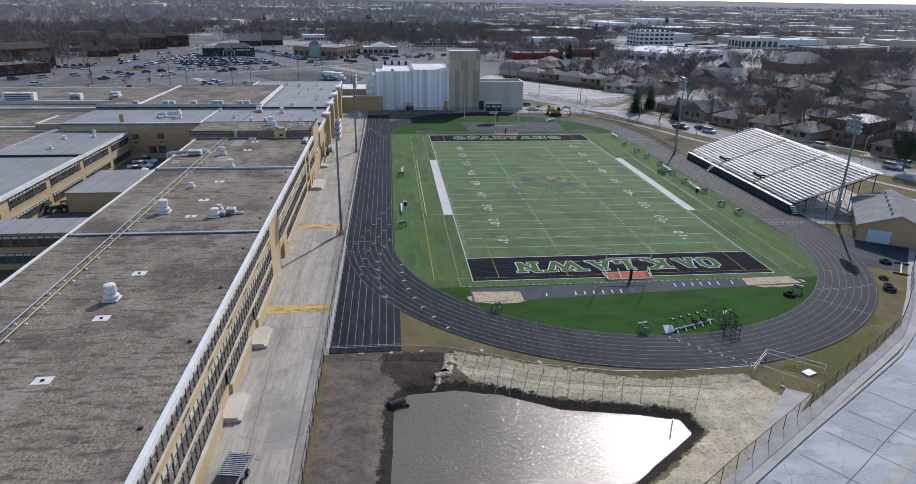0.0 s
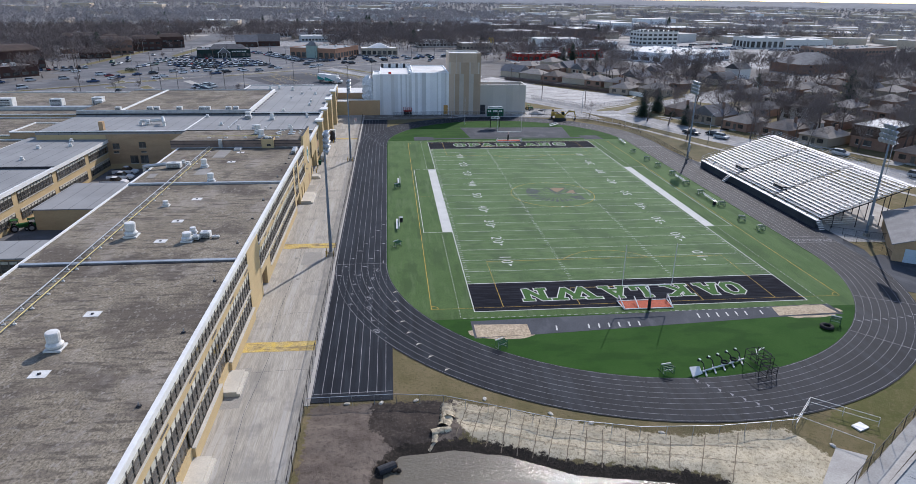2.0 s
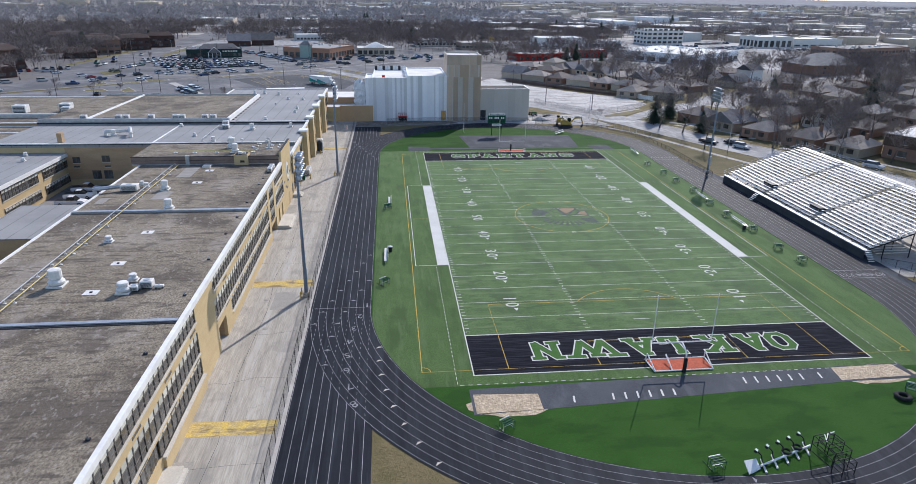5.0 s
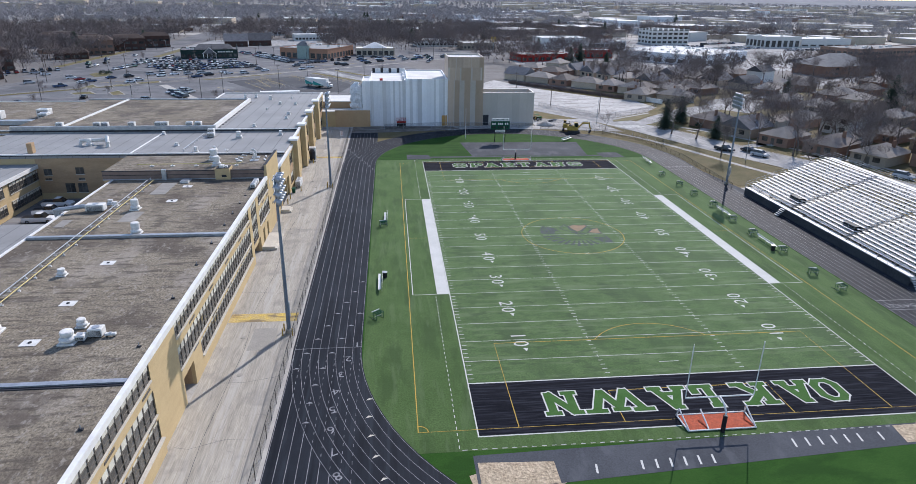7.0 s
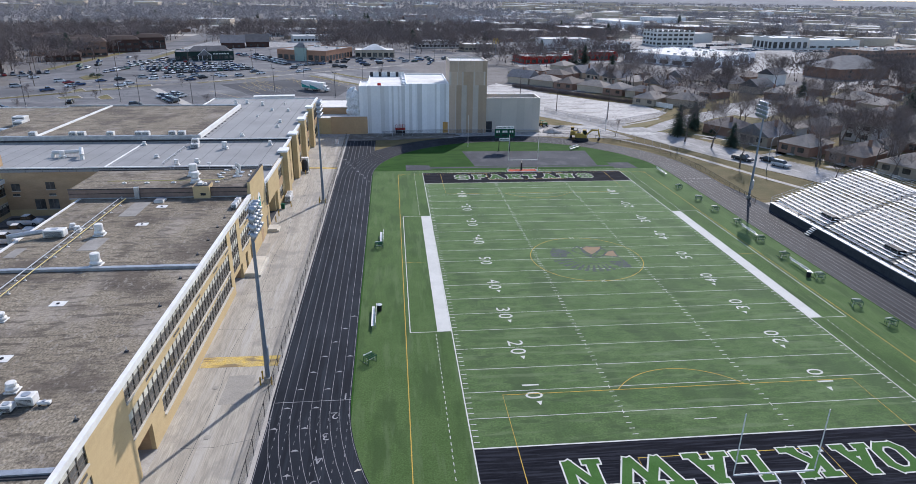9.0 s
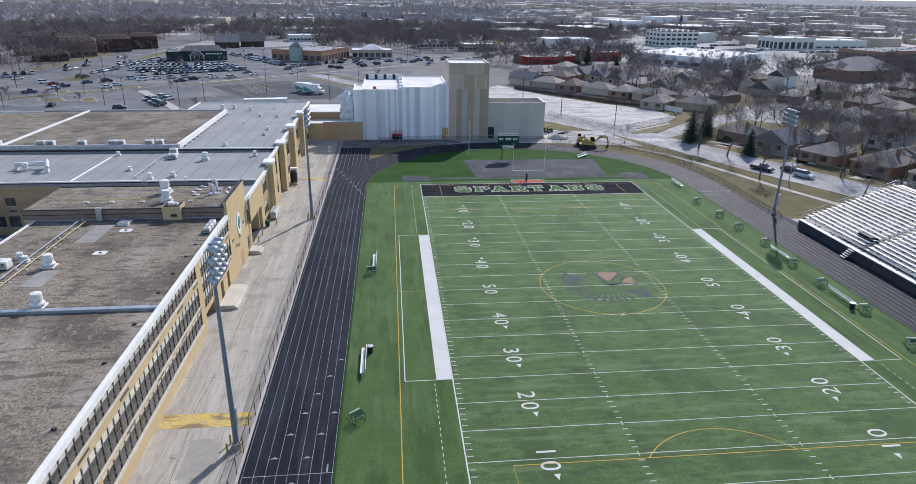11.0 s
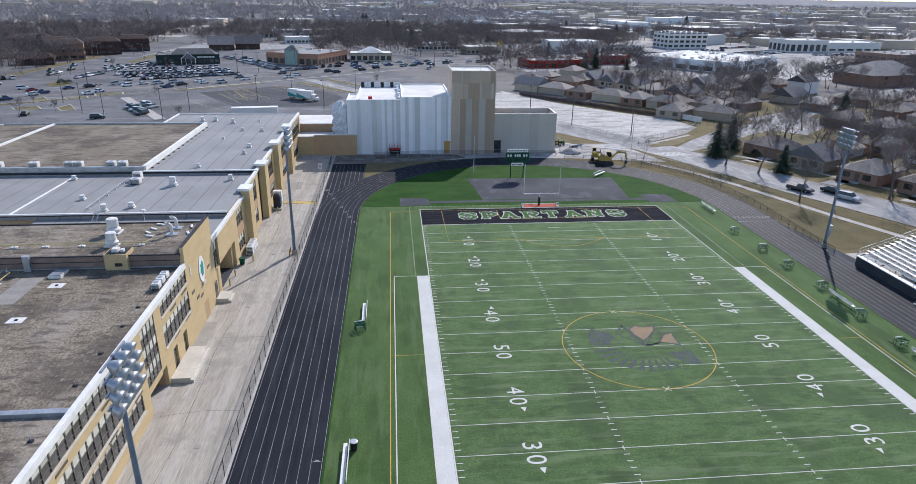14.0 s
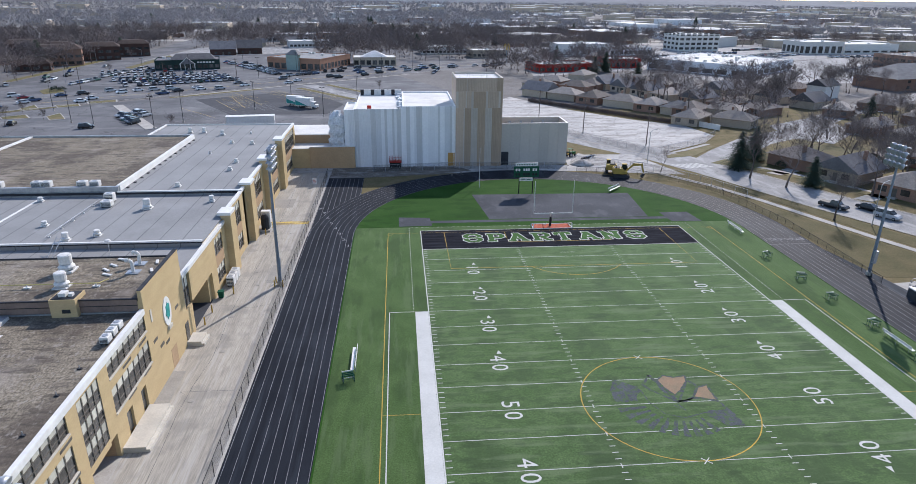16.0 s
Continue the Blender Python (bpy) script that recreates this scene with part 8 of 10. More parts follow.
# ---------------------------------------------------------------- vehicles
PAINTS = {"black": (0.012, 0.012, 0.014), "white": (0.72, 0.72, 0.71), "silver": (0.40, 0.41, 0.42), "grey": (0.12, 0.125, 0.13), "blue": (0.03, 0.06, 0.13), "red": (0.26, 0.02, 0.02), "green": (0.02, 0.07, 0.05)}
for k, c in PAINTS.items():
    M["car_" + k] = mat(k + "_car_paint", c, [v * 0.9 for v in c], rough=0.25, s1=0.6, s2=3, var=0.06, bump=0, spec=0.5)
M["car_glass"] = mat("tinted_car_glass", (0.012, 0.014, 0.016), (0.02, 0.022, 0.025), rough=0.06, s1=0.5, s2=2, bump=0, spec=0.6)
wheel_b = B()
tube(wheel_b, (0, -0.11, 0), (0, 0.11, 0), 0.33, 0.33, 10)
tube(wheel_b, (0, -0.125, 0), (0, 0.125, 0), 0.19, 0.19, 8)
for f in wheel_b.faces[12:]:
    f.material_index = 1
wheel_m = mesh_of("wheel", wheel_b, [M["rubber"], M["galv"]])


def loft(bm, sections):
    """Skin over cross sections of equal point count, closed at both ends."""
    rings = [[bm.verts.new(p) for p in s] for s in sections]
    for a, b in zip(rings, rings[1:]):
        for i in range(len(a)):
            j = (i + 1) % len(a)
            bm.faces.new((a[i], a[j], b[j], b[i]))
    bm.faces.new(rings[0][::-1]), bm.faces.new(rings[-1])


def car(kind, colour, far=False):
    o = thing("car", f"{colour} parked {'sedan' if kind == 0 else 'sport utility vehicle' if kind == 1 else 'pickup truck'} on asphalt", "car", "parked cars")
    L, W, H = ((4.7, 1.8, 1.45), (4.7, 1.9, 1.75), (5.6, 1.95, 1.8))[kind]
    zb = 0.95 if kind == 0 else 1.08
    prof = [(-L / 2, 0.35, zb * 0.82), (-L / 2 + 0.15, 0.28, zb * 0.95), (-L * 0.2, 0.26, zb), (L * 0.15, 0.26, zb), (L * 0.42, 0.28, zb * 0.86), (L / 2, 0.38, zb * 0.66)]
    bm = B()
    loft(bm, [[(x, -W / 2 * 0.96, z0), (x, -W / 2, (z0 + z1) / 2), (x, -W / 2 * 0.9, z1), (x, W / 2 * 0.9, z1), (x, W / 2, (z0 + z1) / 2), (x, W / 2 * 0.96, z0)] for x, z0, z1 in prof])
    c0, c1, c2, c3 = ((-0.36, -0.2, 0.1, 0.26), (-0.47, -0.42, 0.12, 0.26), (-0.1, -0.06, 0.14, 0.27))[kind]
    if far:
        box(bm, c1 * L + 0.05, -W / 2 * 0.7, H - 0.06, c2 * L - 0.02, W / 2 * 0.7, H)
        painted = len(bm.faces)
        for x in (-L * 0.31, L * 0.32):
            tube(bm, (x, -W / 2 - 0.02, 0.33), (x, W / 2 + 0.02, 0.33), 0.33, 0.33, 10)
        for f in bm.faces[painted:]:
            f.material_index = 1
    part("body", bm, [M["car_" + colour], M["rubber"]], o)
    bm = B()
    loft(bm, [[(x * L, -W / 2 * k, z), (x * L, W / 2 * k, z), (x * L, W / 2 * k2, z2), (x * L, -W / 2 * k2, z2)] for x, k, z, k2, z2 in ((c0, 0.86, zb - 0.06, 0.84, zb + 0.02), (c1, 0.88, zb - 0.06, 0.72, H - 0.05), (c2, 0.88, zb - 0.06, 0.72, H - 0.05), (c3, 0.86, zb - 0.08, 0.82, zb + 0.0))])
    part("glasshouse", bm, M["car_glass"], o)
    if not far:
        bm = B()
        box(bm, c1 * L + 0.05, -W / 2 * 0.7, H - 0.06, c2 * L - 0.02, W / 2 * 0.7, H)
        part("roof_panel", bm, M["car_" + colour], o)
    if kind == 2:
        bm = B()
        box(bm, -L / 2 + 0.15, -W / 2 * 0.78, zb - 0.02, -L * 0.12, W / 2 * 0.78, zb + 0.015)
        part("bed", bm, M["black"], o)
    if not far:
        for x in (-L * 0.31, L * 0.32):
            for y in (-W / 2 + 0.08, W / 2 - 0.08):
                share("wheel", wheel_m, o, (x, y, 0.33))
    o.location = (-260, 100 + 6 * kind, 0.02)
    return o


cars = {}
rng = random.Random(21)


def put_car(x, y, deg, kind=None, colour=None):
    kind = rng.choice((0, 0, 1, 1, 2)) if kind is None else kind
    colour = colour or rng.choice(("black", "white", "silver", "grey", "silver", "blue", "silver", "white", "grey", "green", "black", "grey", "white", "silver", "black", "blue", "silver", "red"))
    m = pose(x, y, 0.02, 0, 0, deg)
    far = y > 262
    if (kind, colour, far) in cars:
        return copy_thing(cars[kind, colour, far], m)
    o = car(kind, colour, far)
    o.matrix_basis = m
    cars[kind, colour, far] = o
    return o


MDEG = math.degrees(math.atan2(MD.y, MD.x))
for (ax, ay), (bx, by), fill in (((-128, 311), (-81, 337), 0.8), ((-134, 324), (-88, 347), 1.0), ((-141, 331), (-91, 354), 1.0), ((-146, 346), (-99, 367), 0.95), ((-160, 365), (-116, 378), 0.8), ((-110, 424), (-66, 356), 0.9), ((-104, 426), (-61, 360), 0.35)):
    a, b = Vector((ax, ay)), Vector((bx, by))
    d = b - a
    n = int(d.length / 2.95)
    for i in range(n):
        if rng.random() < fill:
            p = a.lerp(b, i / n)
            put_car(p.x, p.y, math.degrees(math.atan2(d.y, d.x)) + 90 + rng.choice((0, 180)) + rng.uniform(-2, 2))
for s, t, back in ((-70, 5, 0), (-40, 9, 0), (-12, 5, 0), (20, 6, 0), (38, 9, 0), (60, 18, 1), (85, 20, 1), (-25, 19, 1), (110, 7, 0), (132, 18, 1), (-95, 19, 1), (8, 20, 1), (165, 8, 0)):
    put_car(*mr(s, t), MDEG + 180 * back)
for x, y, d in ((-99, 232, -58), (-97.3, 229.3, -58), (-95.6, 226.6, -58), (-93.9, 223.9, -58), (-92.2, 221.2, -58), (-90.5, 218.5, -58), (-97, 240, 125), (-95.2, 237.4, 125), (-93.4, 234.8, 125), (-91.6, 232.2, 125)):
    put_car(x, y, d - 60)
put_car(-102, 211, 20, 1, "black"), put_car(-146, 205, 15, 0, "black"), put_car(-128, 218, 100, 0, "black")
for x, y, d in ((-172, 330, 90), (-172, 338, 90), (-179, 345, -90), (-172, 352, 90), (-179, 371, -90), (-172, 398, 90), (-186, 300, 35), (-178, 294, 35), (-196, 290, 35), (-204, 283, 35), (-212, 277, 35), (-160, 280, 35), (-170, 262, 40), (-182, 255, 40), (-192, 247, 40)):
    put_car(x, y, d)
for x, y, c in ((-110.6, 297.6, "silver"), (-116.9, 295.9, "white"), (-104.8, 301.3, "silver"), (-99.4, 293.7, "black"), (-94.4, 305.0, "white"), (-83.3, 301.0, "silver"), (-74.9, 312.9, "white"), (-127.8, 294.3, "silver"), (-142.0, 280.7, "blue"), (-135.4, 285.6, "black"),
                (-126.3, 272.4, "white"), (-153.7, 274.6, "red"), (-147.4, 262.4, "white"), (-38.7, 347.3, "black"), (-21.2, 355.1, "black"), (-13.7, 366.3, "black"), (-53.1, 330.2, "white"), (-56.0, 321.2, "white"), (2, 377, "silver"), (31, 398, "silver"), (44, 405, "white")):
    put_car(x, y, MDEG + 4, 1 if c in ("black", "silver") else 0, c)
for a, b, n, turn in (((-152, 348), (-145.5, 387), 12, 75), ((-154, 318), (-150.2, 333), 5, 75), ((-56, 366), (-36, 375), 6, 100), ((-60, 352), (-48, 362), 4, 45), ((16, 364), (20, 388), 5, 90), ((50, 402), (62, 416), 5, 40), ((150, 458), (196, 474), 13, 100), ((146, 446), (198, 462), 12, 100), ((250, 470), (300, 500), 14, 30), ((256, 460), (306, 490), 12, 30), ((275, 530), (312, 545), 10, 30), ((262, 372), (300, 402), 12, 130), ((270, 362), (308, 392), 12, 130), ((278, 350), (300, 370), 7, 130), ((215, 500), (262, 504), 12, 100), ((320, 470), (380, 476), 14, 95), ((236, 436), (280, 470), 12, 130)):
    for i in range(n):
        put_car(a[0] + (b[0] - a[0]) * i / (n - 1), a[1] + (b[1] - a[1]) * i / (n - 1), turn + rng.uniform(-3, 3))
for i in range(9):
    put_car(-205 + 2.9 * i, 296 + 2.3 * i, 125)
for x, y, d, k, c in ((115.6, 87.6, -62, 1, "silver"), (85.7, 118.4, -60, 2, "black"), (92.3, 111.4, -62, 1, "silver"), (92.2, 116.6, -63, 0, "black"), (119, 63, -62, 1, "silver"), (124, 66, 118, 1, "silver"), (150, 150, 40, 0, "red"), (170, 130, 60, 0, "white"), (155, 168, 30, 0, "silver")):
    put_car(x, y, d, k, c)
for x, y, d in ((-74, 77.5, 0), (-73.4, 72.6, 5), (-73, 68, 4), (-66, 66, 80)):
    put_car(x, y, d, 2, "white")
for i in range(16):
    put_car(-35 + 9 * (i % 8) + rng.uniform(-2, 2), 372 + 14 * (i // 8) + rng.uniform(-2, 2) + 3 * (i % 8), 20 + rng.choice((0, 180)))


def box_truck(x, y, deg):
    o = thing("box_truck", "white box truck with green swoosh panels", "truck", "box trucks", (x, y, 0.02), deg)
    bm = B()
    box(bm, -4.5, -1.25, 1.0, 2.2, 1.25, 3.9)
    bmesh.ops.bevel(bm, geom=bm.edges[:], offset=0.05, segments=1, affect="EDGES")
    bx = part("cargo_box", bm, M["coping"], o)
    for s in (-1, 1):
        bm = B()
        prism(bm, [(-4.4, 1.1), (0.5, 1.1), (-1.5, 1.9), (-4.4, 2.9)], 1.252, 1.262)
        bmesh.ops.transform(bm, matrix=Matrix(((1, 0, 0, 0), (0, 0, s, 0), (0, 1, 0, 0), (0, 0, 0, 1))), verts=bm.verts)
        part("green_panel", bm, M["teal"], bx)
    bm = B()
    loft(bm, [[(x0, -1.1, 0.6), (x0, 1.1, 0.6), (x0, 1.0, z), (x0, -1.0, z)] for x0, z in ((2.3, 2.7), (3.2, 2.6), (3.8, 1.7), (4.4, 1.5))])
    part("cab", bm, M["coping"], o)
    bm = B()
    loft(bm, [[(x0, -1.02, 1.7), (x0, 1.02, 1.7), (x0, 0.95, z), (x0, -0.95, z)] for x0, z in ((3.25, 2.5), (3.85, 1.75))])
    part("windscreen", bm, M["car_glass"], o)
    for x0 in (-3.0, 3.2):
        for y0 in (-1.1, 1.1):
            share("wheel", wheel_m, o, (x0, y0, 0.45), (0, 0, 0), (1.35, 1.4, 1.35))


box_truck(-42, 253, -25), box_truck(-38, 248.5, -25)
tr = thing("site_trailer", "long white site office trailer", "trailer", "", (-51.5, 213, 0.3), 8)
bm = B()
box(bm, -7.5, -1.5, 0.2, 7.5, 1.5, 3.0)
part("body", bm, M["coping"], tr)
bm = B()
box(bm, -7.6, -1.6, 3.0, 7.6, 1.6, 3.15)
part("roof", bm, M["coping"], tr)
for k in range(16):
    bm = B()
    box(bm, -7.3 + k * 0.96, -1.53, 0.5, -7.24 + k * 0.96, -1.49, 2.9)
    part("side_rib", bm, M["vent"], tr)
for x in (-5, 5):
    bm = B()
    box(bm, x - 0.3, -1.2, -0.3, x + 0.3, 1.2, 0.2)
    part("jack", bm, M["dark"], tr)

# scissor lift, diggers, tractors
lf = thing("scissor_lift", "red scissor lift parked against the white cladding", "lift", "", (-4.6, 156.2, 0.02), 0)
bm = B()
box(bm, -1.4, -0.8, 0.4, 1.4, 0.8, 1.5)
part("chassis", bm, M["black"], lf)
for x in (-1.0, 1.0):
    for y in (-0.75, 0.75):
        share("wheel", wheel_m, lf, (x, y, 0.36))
bm = B()
box(bm, -1.5, -0.85, 1.5, 1.5, 0.85, 1.7)
part("platform", bm, M["red"], lf)
railing([(-1.45, -0.8, 1.7), (1.45, -0.8, 1.7), (1.45, 0.8, 1.7), (-1.45, 0.8, 1.7), (-1.45, -0.8, 1.7)], 1.1, 0.7, lf, "red")


def digger(x, y, deg, arm=True):
    o = thing("excavator", "yellow tracked excavator on the building site", "excavator", "earth movers", (x, y, 0.02), deg)
    for s in (-1, 1):
        bm = B()
        prism(bm, [(-1.9, 0.2), (-1.5, 0.0), (1.5, 0.0), (1.9, 0.2), (1.9, 0.6), (1.5, 0.85), (-1.5, 0.85), (-1.9, 0.6)], -0.3, 0.3)
        bmesh.ops.transform(bm, matrix=Matrix(((1, 0, 0, 0), (0, 0, 1, s * 1.0), (0, 1, 0, 0), (0, 0, 0, 1))), verts=bm.verts)
        part("track", bm, M["dark"], o)
    bm = B()
    loft(bm, [[(x, -w, z0), (x, w, z0), (x, w, z1 - 0.15), (x, w - 0.2, z1), (x, 0.1 - w, z1), (x, -w, z1 - 0.15)] for x, w, z0, z1 in ((-2.1, 1.05, 1.15, 2.1), (-1.9, 1.25, 1.0, 2.35), (0.2, 1.25, 0.95, 2.3), (0.3, 1.2, 0.95, 1.9), (1.3, 1.1, 1.0, 1.6))])
    body = part("body", bm, M["plant"], o)
    bm = B()
    box(bm, -1.7, -0.9, 2.32, -0.5, 0.5, 2.5)
    part("engine_grille", bm, M["dark"], body)
    bm = B()
    loft(bm, [[(x, 0.2, 1.6), (x, 1.15, 1.6), (x, 1.1, z), (x, 0.25, z)] for x, z in ((0.1, 3.0), (1.1, 3.0), (1.5, 2.1))])
    part("cab", bm, M["car_glass"], o)
    bm = B()
    box(bm, 0.05, 0.15, 3.0, 1.25, 1.2, 3.1)
    part("cab_roof", bm, M["plant"], o)
    bm = B()
    tube(bm, (-1.3, -0.7, 2.4), (-1.3, -0.7, 3.1), 0.08, 0.08, 6)
    part("exhaust", bm, M["dark"], o)
    if arm:
        bm = B()
        loft(bm, [[(x, -0.5, z - k), (x, -0.15, z - k), (x, -0.15, z + k), (x, -0.5, z + k)] for x, z, k in ((1.0, 1.6, 0.22), (2.6, 3.2, 0.3), (4.6, 3.3, 0.2))])
        part("boom", bm, M["plant"], o)
        bm = B()
        loft(bm, [[(x, -0.46, z - 0.2), (x, -0.2, z - 0.2), (x + k, -0.2, z + 0.2), (x + k, -0.46, z + 0.2)] for x, z, k in ((4.3, 3.5, 0.3), (5.0, 1.3, 0.25))])
        part("stick", bm, M["plant"], o)
        bm = B()
        tube(bm, (2.3, -0.33, 3.55), (4.2, -0.33, 3.75), 0.09, 0.09, 6)
        part("ram", bm, M["galv"], o)
        bm = B()
        loft(bm, [[(4.9, -0.8, 1.2), (4.9, 0.2, 1.2), (5.4, 0.2, 1.1), (5.4, -0.8, 1.1)], [(4.5, -0.8, 0.3), (4.5, 0.2, 0.3), (4.9, 0.2, 0.1), (4.9, -0.8, 0.1)]])
        part("bucket", bm, M["dark"], o)


digger(49.3, 144.6, -12), digger(48.2, 149.0, 75, False)
M["tractor_green"] = mat("green_machine_paint", (0.02, 0.11, 0.03), (0.03, 0.09, 0.03), rough=0.5, s1=1, s2=5)
for x, y in ((-78.0, 38.0), (-75.4, 38.6), (42.5, 166)):
    o = thing("tractor", "small green tractor parked in the court", "tractor", "green tractors", (x, y, 0.02), 30)
    bm = B()
    box(bm, -0.4, -0.4, 0.6, 1.5, 0.4, 1.3)
    bmesh.ops.bevel(bm, geom=bm.edges[:], offset=0.08, segments=1, affect="EDGES")
    part("bonnet", bm, M["tractor_green"], o)
    bm = B()
    box(bm, -1.0, -0.45, 0.6, -0.4, 0.45, 0.95)
    part("seat", bm, M["plant"], o)
    bm = B()
    for sy in (-0.5, 0.5):
        tube(bm, (-1.0, sy, 0.6), (-1.0, sy, 2.1), 0.05), tube(bm, (0.1, sy, 1.2), (0.0, sy, 2.1), 0.05)
    box(bm, -1.1, -0.6, 2.1, 0.2, 0.6, 2.16)
    part("canopy", bm, M["tractor_green"], o)
    for xx, yy, s in ((-0.7, -0.75, 2.0), (-0.7, 0.75, 2.0), (1.1, -0.6, 1.1), (1.1, 0.6, 1.1)):
        share("wheel", wheel_m, o, (xx, yy, 0.33 * s), (0, 0, 0), (s, 1.5, s))
fb = thing("flatbed_trailer", "black flatbed trailer with ribbed metal ramps beside the school", "trailer", "", (-26.8, -40.5, 0.02), -10)
bm = B()
box(bm, -1.1, -2.6, 0.6, 1.1, 2.4, 0.75)
part("deck", bm, M["black"], fb)
for k in range(12):
    bm = B()
    box(bm, -1.05, -0.6 + k * 0.25, 0.75, 1.05, -0.48 + k * 0.25, 0.82)
    part("slat", bm, M["galv"], fb)
for s in (-1, 1):
    for y in (-0.8, 0.4):
        share("wheel", wheel_m, fb, (s * 1.2, y, 0.33), (0, 0, math.pi / 2))
    bm = B()
    box(bm, s * 1.12 - 0.04, -2.6, 0.75, s * 1.12 + 0.04, 2.4, 1.0)
    part("side_rail", bm, M["galv"], fb)
pile = thing("gravel_pile", "low heap of pale gravel on the building site", "gravel", "", (43.2, 157.0, 0.0))
bm = B()
g = random.Random(23)
lathe(bm, [(2.4, 0), (1.9, 0.45), (1.2, 0.95), (0.5, 1.3), (0.1, 1.38)], 18)
for v in bm.verts:
    k = 1 + 0.18 * noise.noise(v.co * 1.3)
    v.co = Vector((v.co.x * k * 1.3, v.co.y * k, max(0, v.co.z * (1 + 0.25 * noise.noise(v.co * 2.1)))))
part("heap", bm, M["chalky"], pile, smooth=True)
scrap = thing("scrap_heap", "dark pipes and timber offcuts piled on the site", "scrap", "", (46.8, 164.2, 0.02), 35)
for k in range(11):
    bm = B()
    a = g.uniform(-0.5, 0.5)
    l = g.uniform(0.9, 2.2)
    c = Vector((g.uniform(-1.6, 1.6), g.uniform(-0.5, 0.5), 0.12 + 0.09 * (k // 3)))
    tube(bm, c - Vector((l * math.cos(a), l * math.sin(a), 0)), c + Vector((l * math.cos(a), l * math.sin(a), g.uniform(0, 0.3))), 0.12, 0.12, 6)
    part("pipe", bm, M["dark"] if k % 3 else M["galv"], scrap)
sg = thing("warning_sign", "small white warning sign on two legs", "sign", "", (-22.6, 140.5, 0.02), 10)
bm = B()
box(bm, -0.45, -0.03, 0.5, 0.45, 0.03, 1.9)
bd = part("board", bm, M["coping"], sg)
for k in range(4):
    bm = B()
    box(bm, -0.35, -0.04, 0.75 + k * 0.3, 0.35, -0.031, 0.85 + k * 0.3)
    part("lettering_bar", bm, M["red"], bd)
for x in (-0.4, 0.4):
    bm = B()
    tube(bm, (x, 0, 0), (x, 0, 0.55), 0.03)
    part("leg", bm, M["galv"], sg)
gb = thing("wheeled_bin", "dark green wheeled bin beside the passage", "bin", "", (-29.0, 84.0, 0.02), 0)
bm = B()
loft(bm, [[(-0.3, -0.3, 0.08), (0.3, -0.3, 0.08), (0.3, 0.3, 0.08), (-0.3, 0.3, 0.08)], [(-0.36, -0.38, 1.0), (0.36, -0.38, 1.0), (0.36, 0.38, 1.0), (-0.36, 0.38, 1.0)]])
part("tub", bm, M["green"], gb)
bm = B()
box(bm, -0.4, -0.42, 1.0, 0.4, 0.42, 1.08)
part("lid", bm, M["green"], gb)
dc = thing("dust_collector", "grey tank and white cabinet behind yellow bollards", "tank", "", (-28.0, 111.6, 0.02))
bm = B()
lathe(bm, [(0.7, 0.4), (0.75, 2.6), (0.4, 3.2)], 12)
part("tank", bm, M["dark"], dc)
bm = B()
box(bm, -0.9, -0.9, 0, 0.9, 0.9, 0.4)
part("plinth", bm, M["walkway"], dc)
bm = B()
box(bm, -0.8, 0.9, 0.0, 0.8, 2.0, 3.4)
part("cabinet", bm, M["coping"], dc)

# ---------------------------------------------------------------- street furniture
def street_lamp(x, y, deg, h=8.5, arm=2.2):
    o = thing("street_lamp", "grey steel street lamp with a curved arm", "street lamp", "street lamps", (x, y, 0), deg)
    bm = B()
    tube(bm, (0, 0, 0), (0, 0, h - 0.5), 0.1, 0.07, 8)
    part("pole", bm, M["galv"], o)
    bm = B()
    tube(bm, (0, 0, h - 0.5), (arm * 0.4, 0, h - 0.05), 0.05), tube(bm, (arm * 0.4, 0, h - 0.05), (arm, 0, h), 0.05)
    part("arm", bm, M["galv"], o)
    bm = B()
    lathe(bm, [(0.12, -0.1), (0.22, 0.0), (0.12, 0.1)], 8, (arm + 0.2, 0, h))
    part("lamp_head", bm, M["vent"], o)


for x, y, d in ((86.1, 107.4, 27), (61, 158.4, 30), (110, 63, 27), (145, 185, 200), (-160, 324, 0), (-186, 420, 0), (-159, 420, 180)):
    street_lamp(x, y, d)


def lot_pole(x, y, h=10, light=True):
    o = thing("car_park_lamp", "tall dark car park lamp post", "street lamp", "car park lamps", (x, y, 0), (x * 7) % 360)
    bm = B()
    tube(bm, (0, 0, 0.7), (0, 0, h), 0.1, 0.07, 6)
    part("pole", bm, M["dark"], o)
    bm = B()
    lathe(bm, [(0.28, 0), (0.28, 0.7), (0.1, 0.72)], 10)
    part("base", bm, M["walkway"], o)
    bm = B()
    tube(bm, (-0.8, 0, h - 0.05), (0.8, 0, h - 0.05), 0.04, 0.04, 4)
    part("crossarm", bm, M["dark"], o)
    for s in (-1, 1):
        bm = B()
        box(bm, s * 0.7 - 0.35, -0.18, h, s * 0.7 + 0.35, 0.18, h + 0.16)
        part("lamp_head", bm, M["dark"], o)


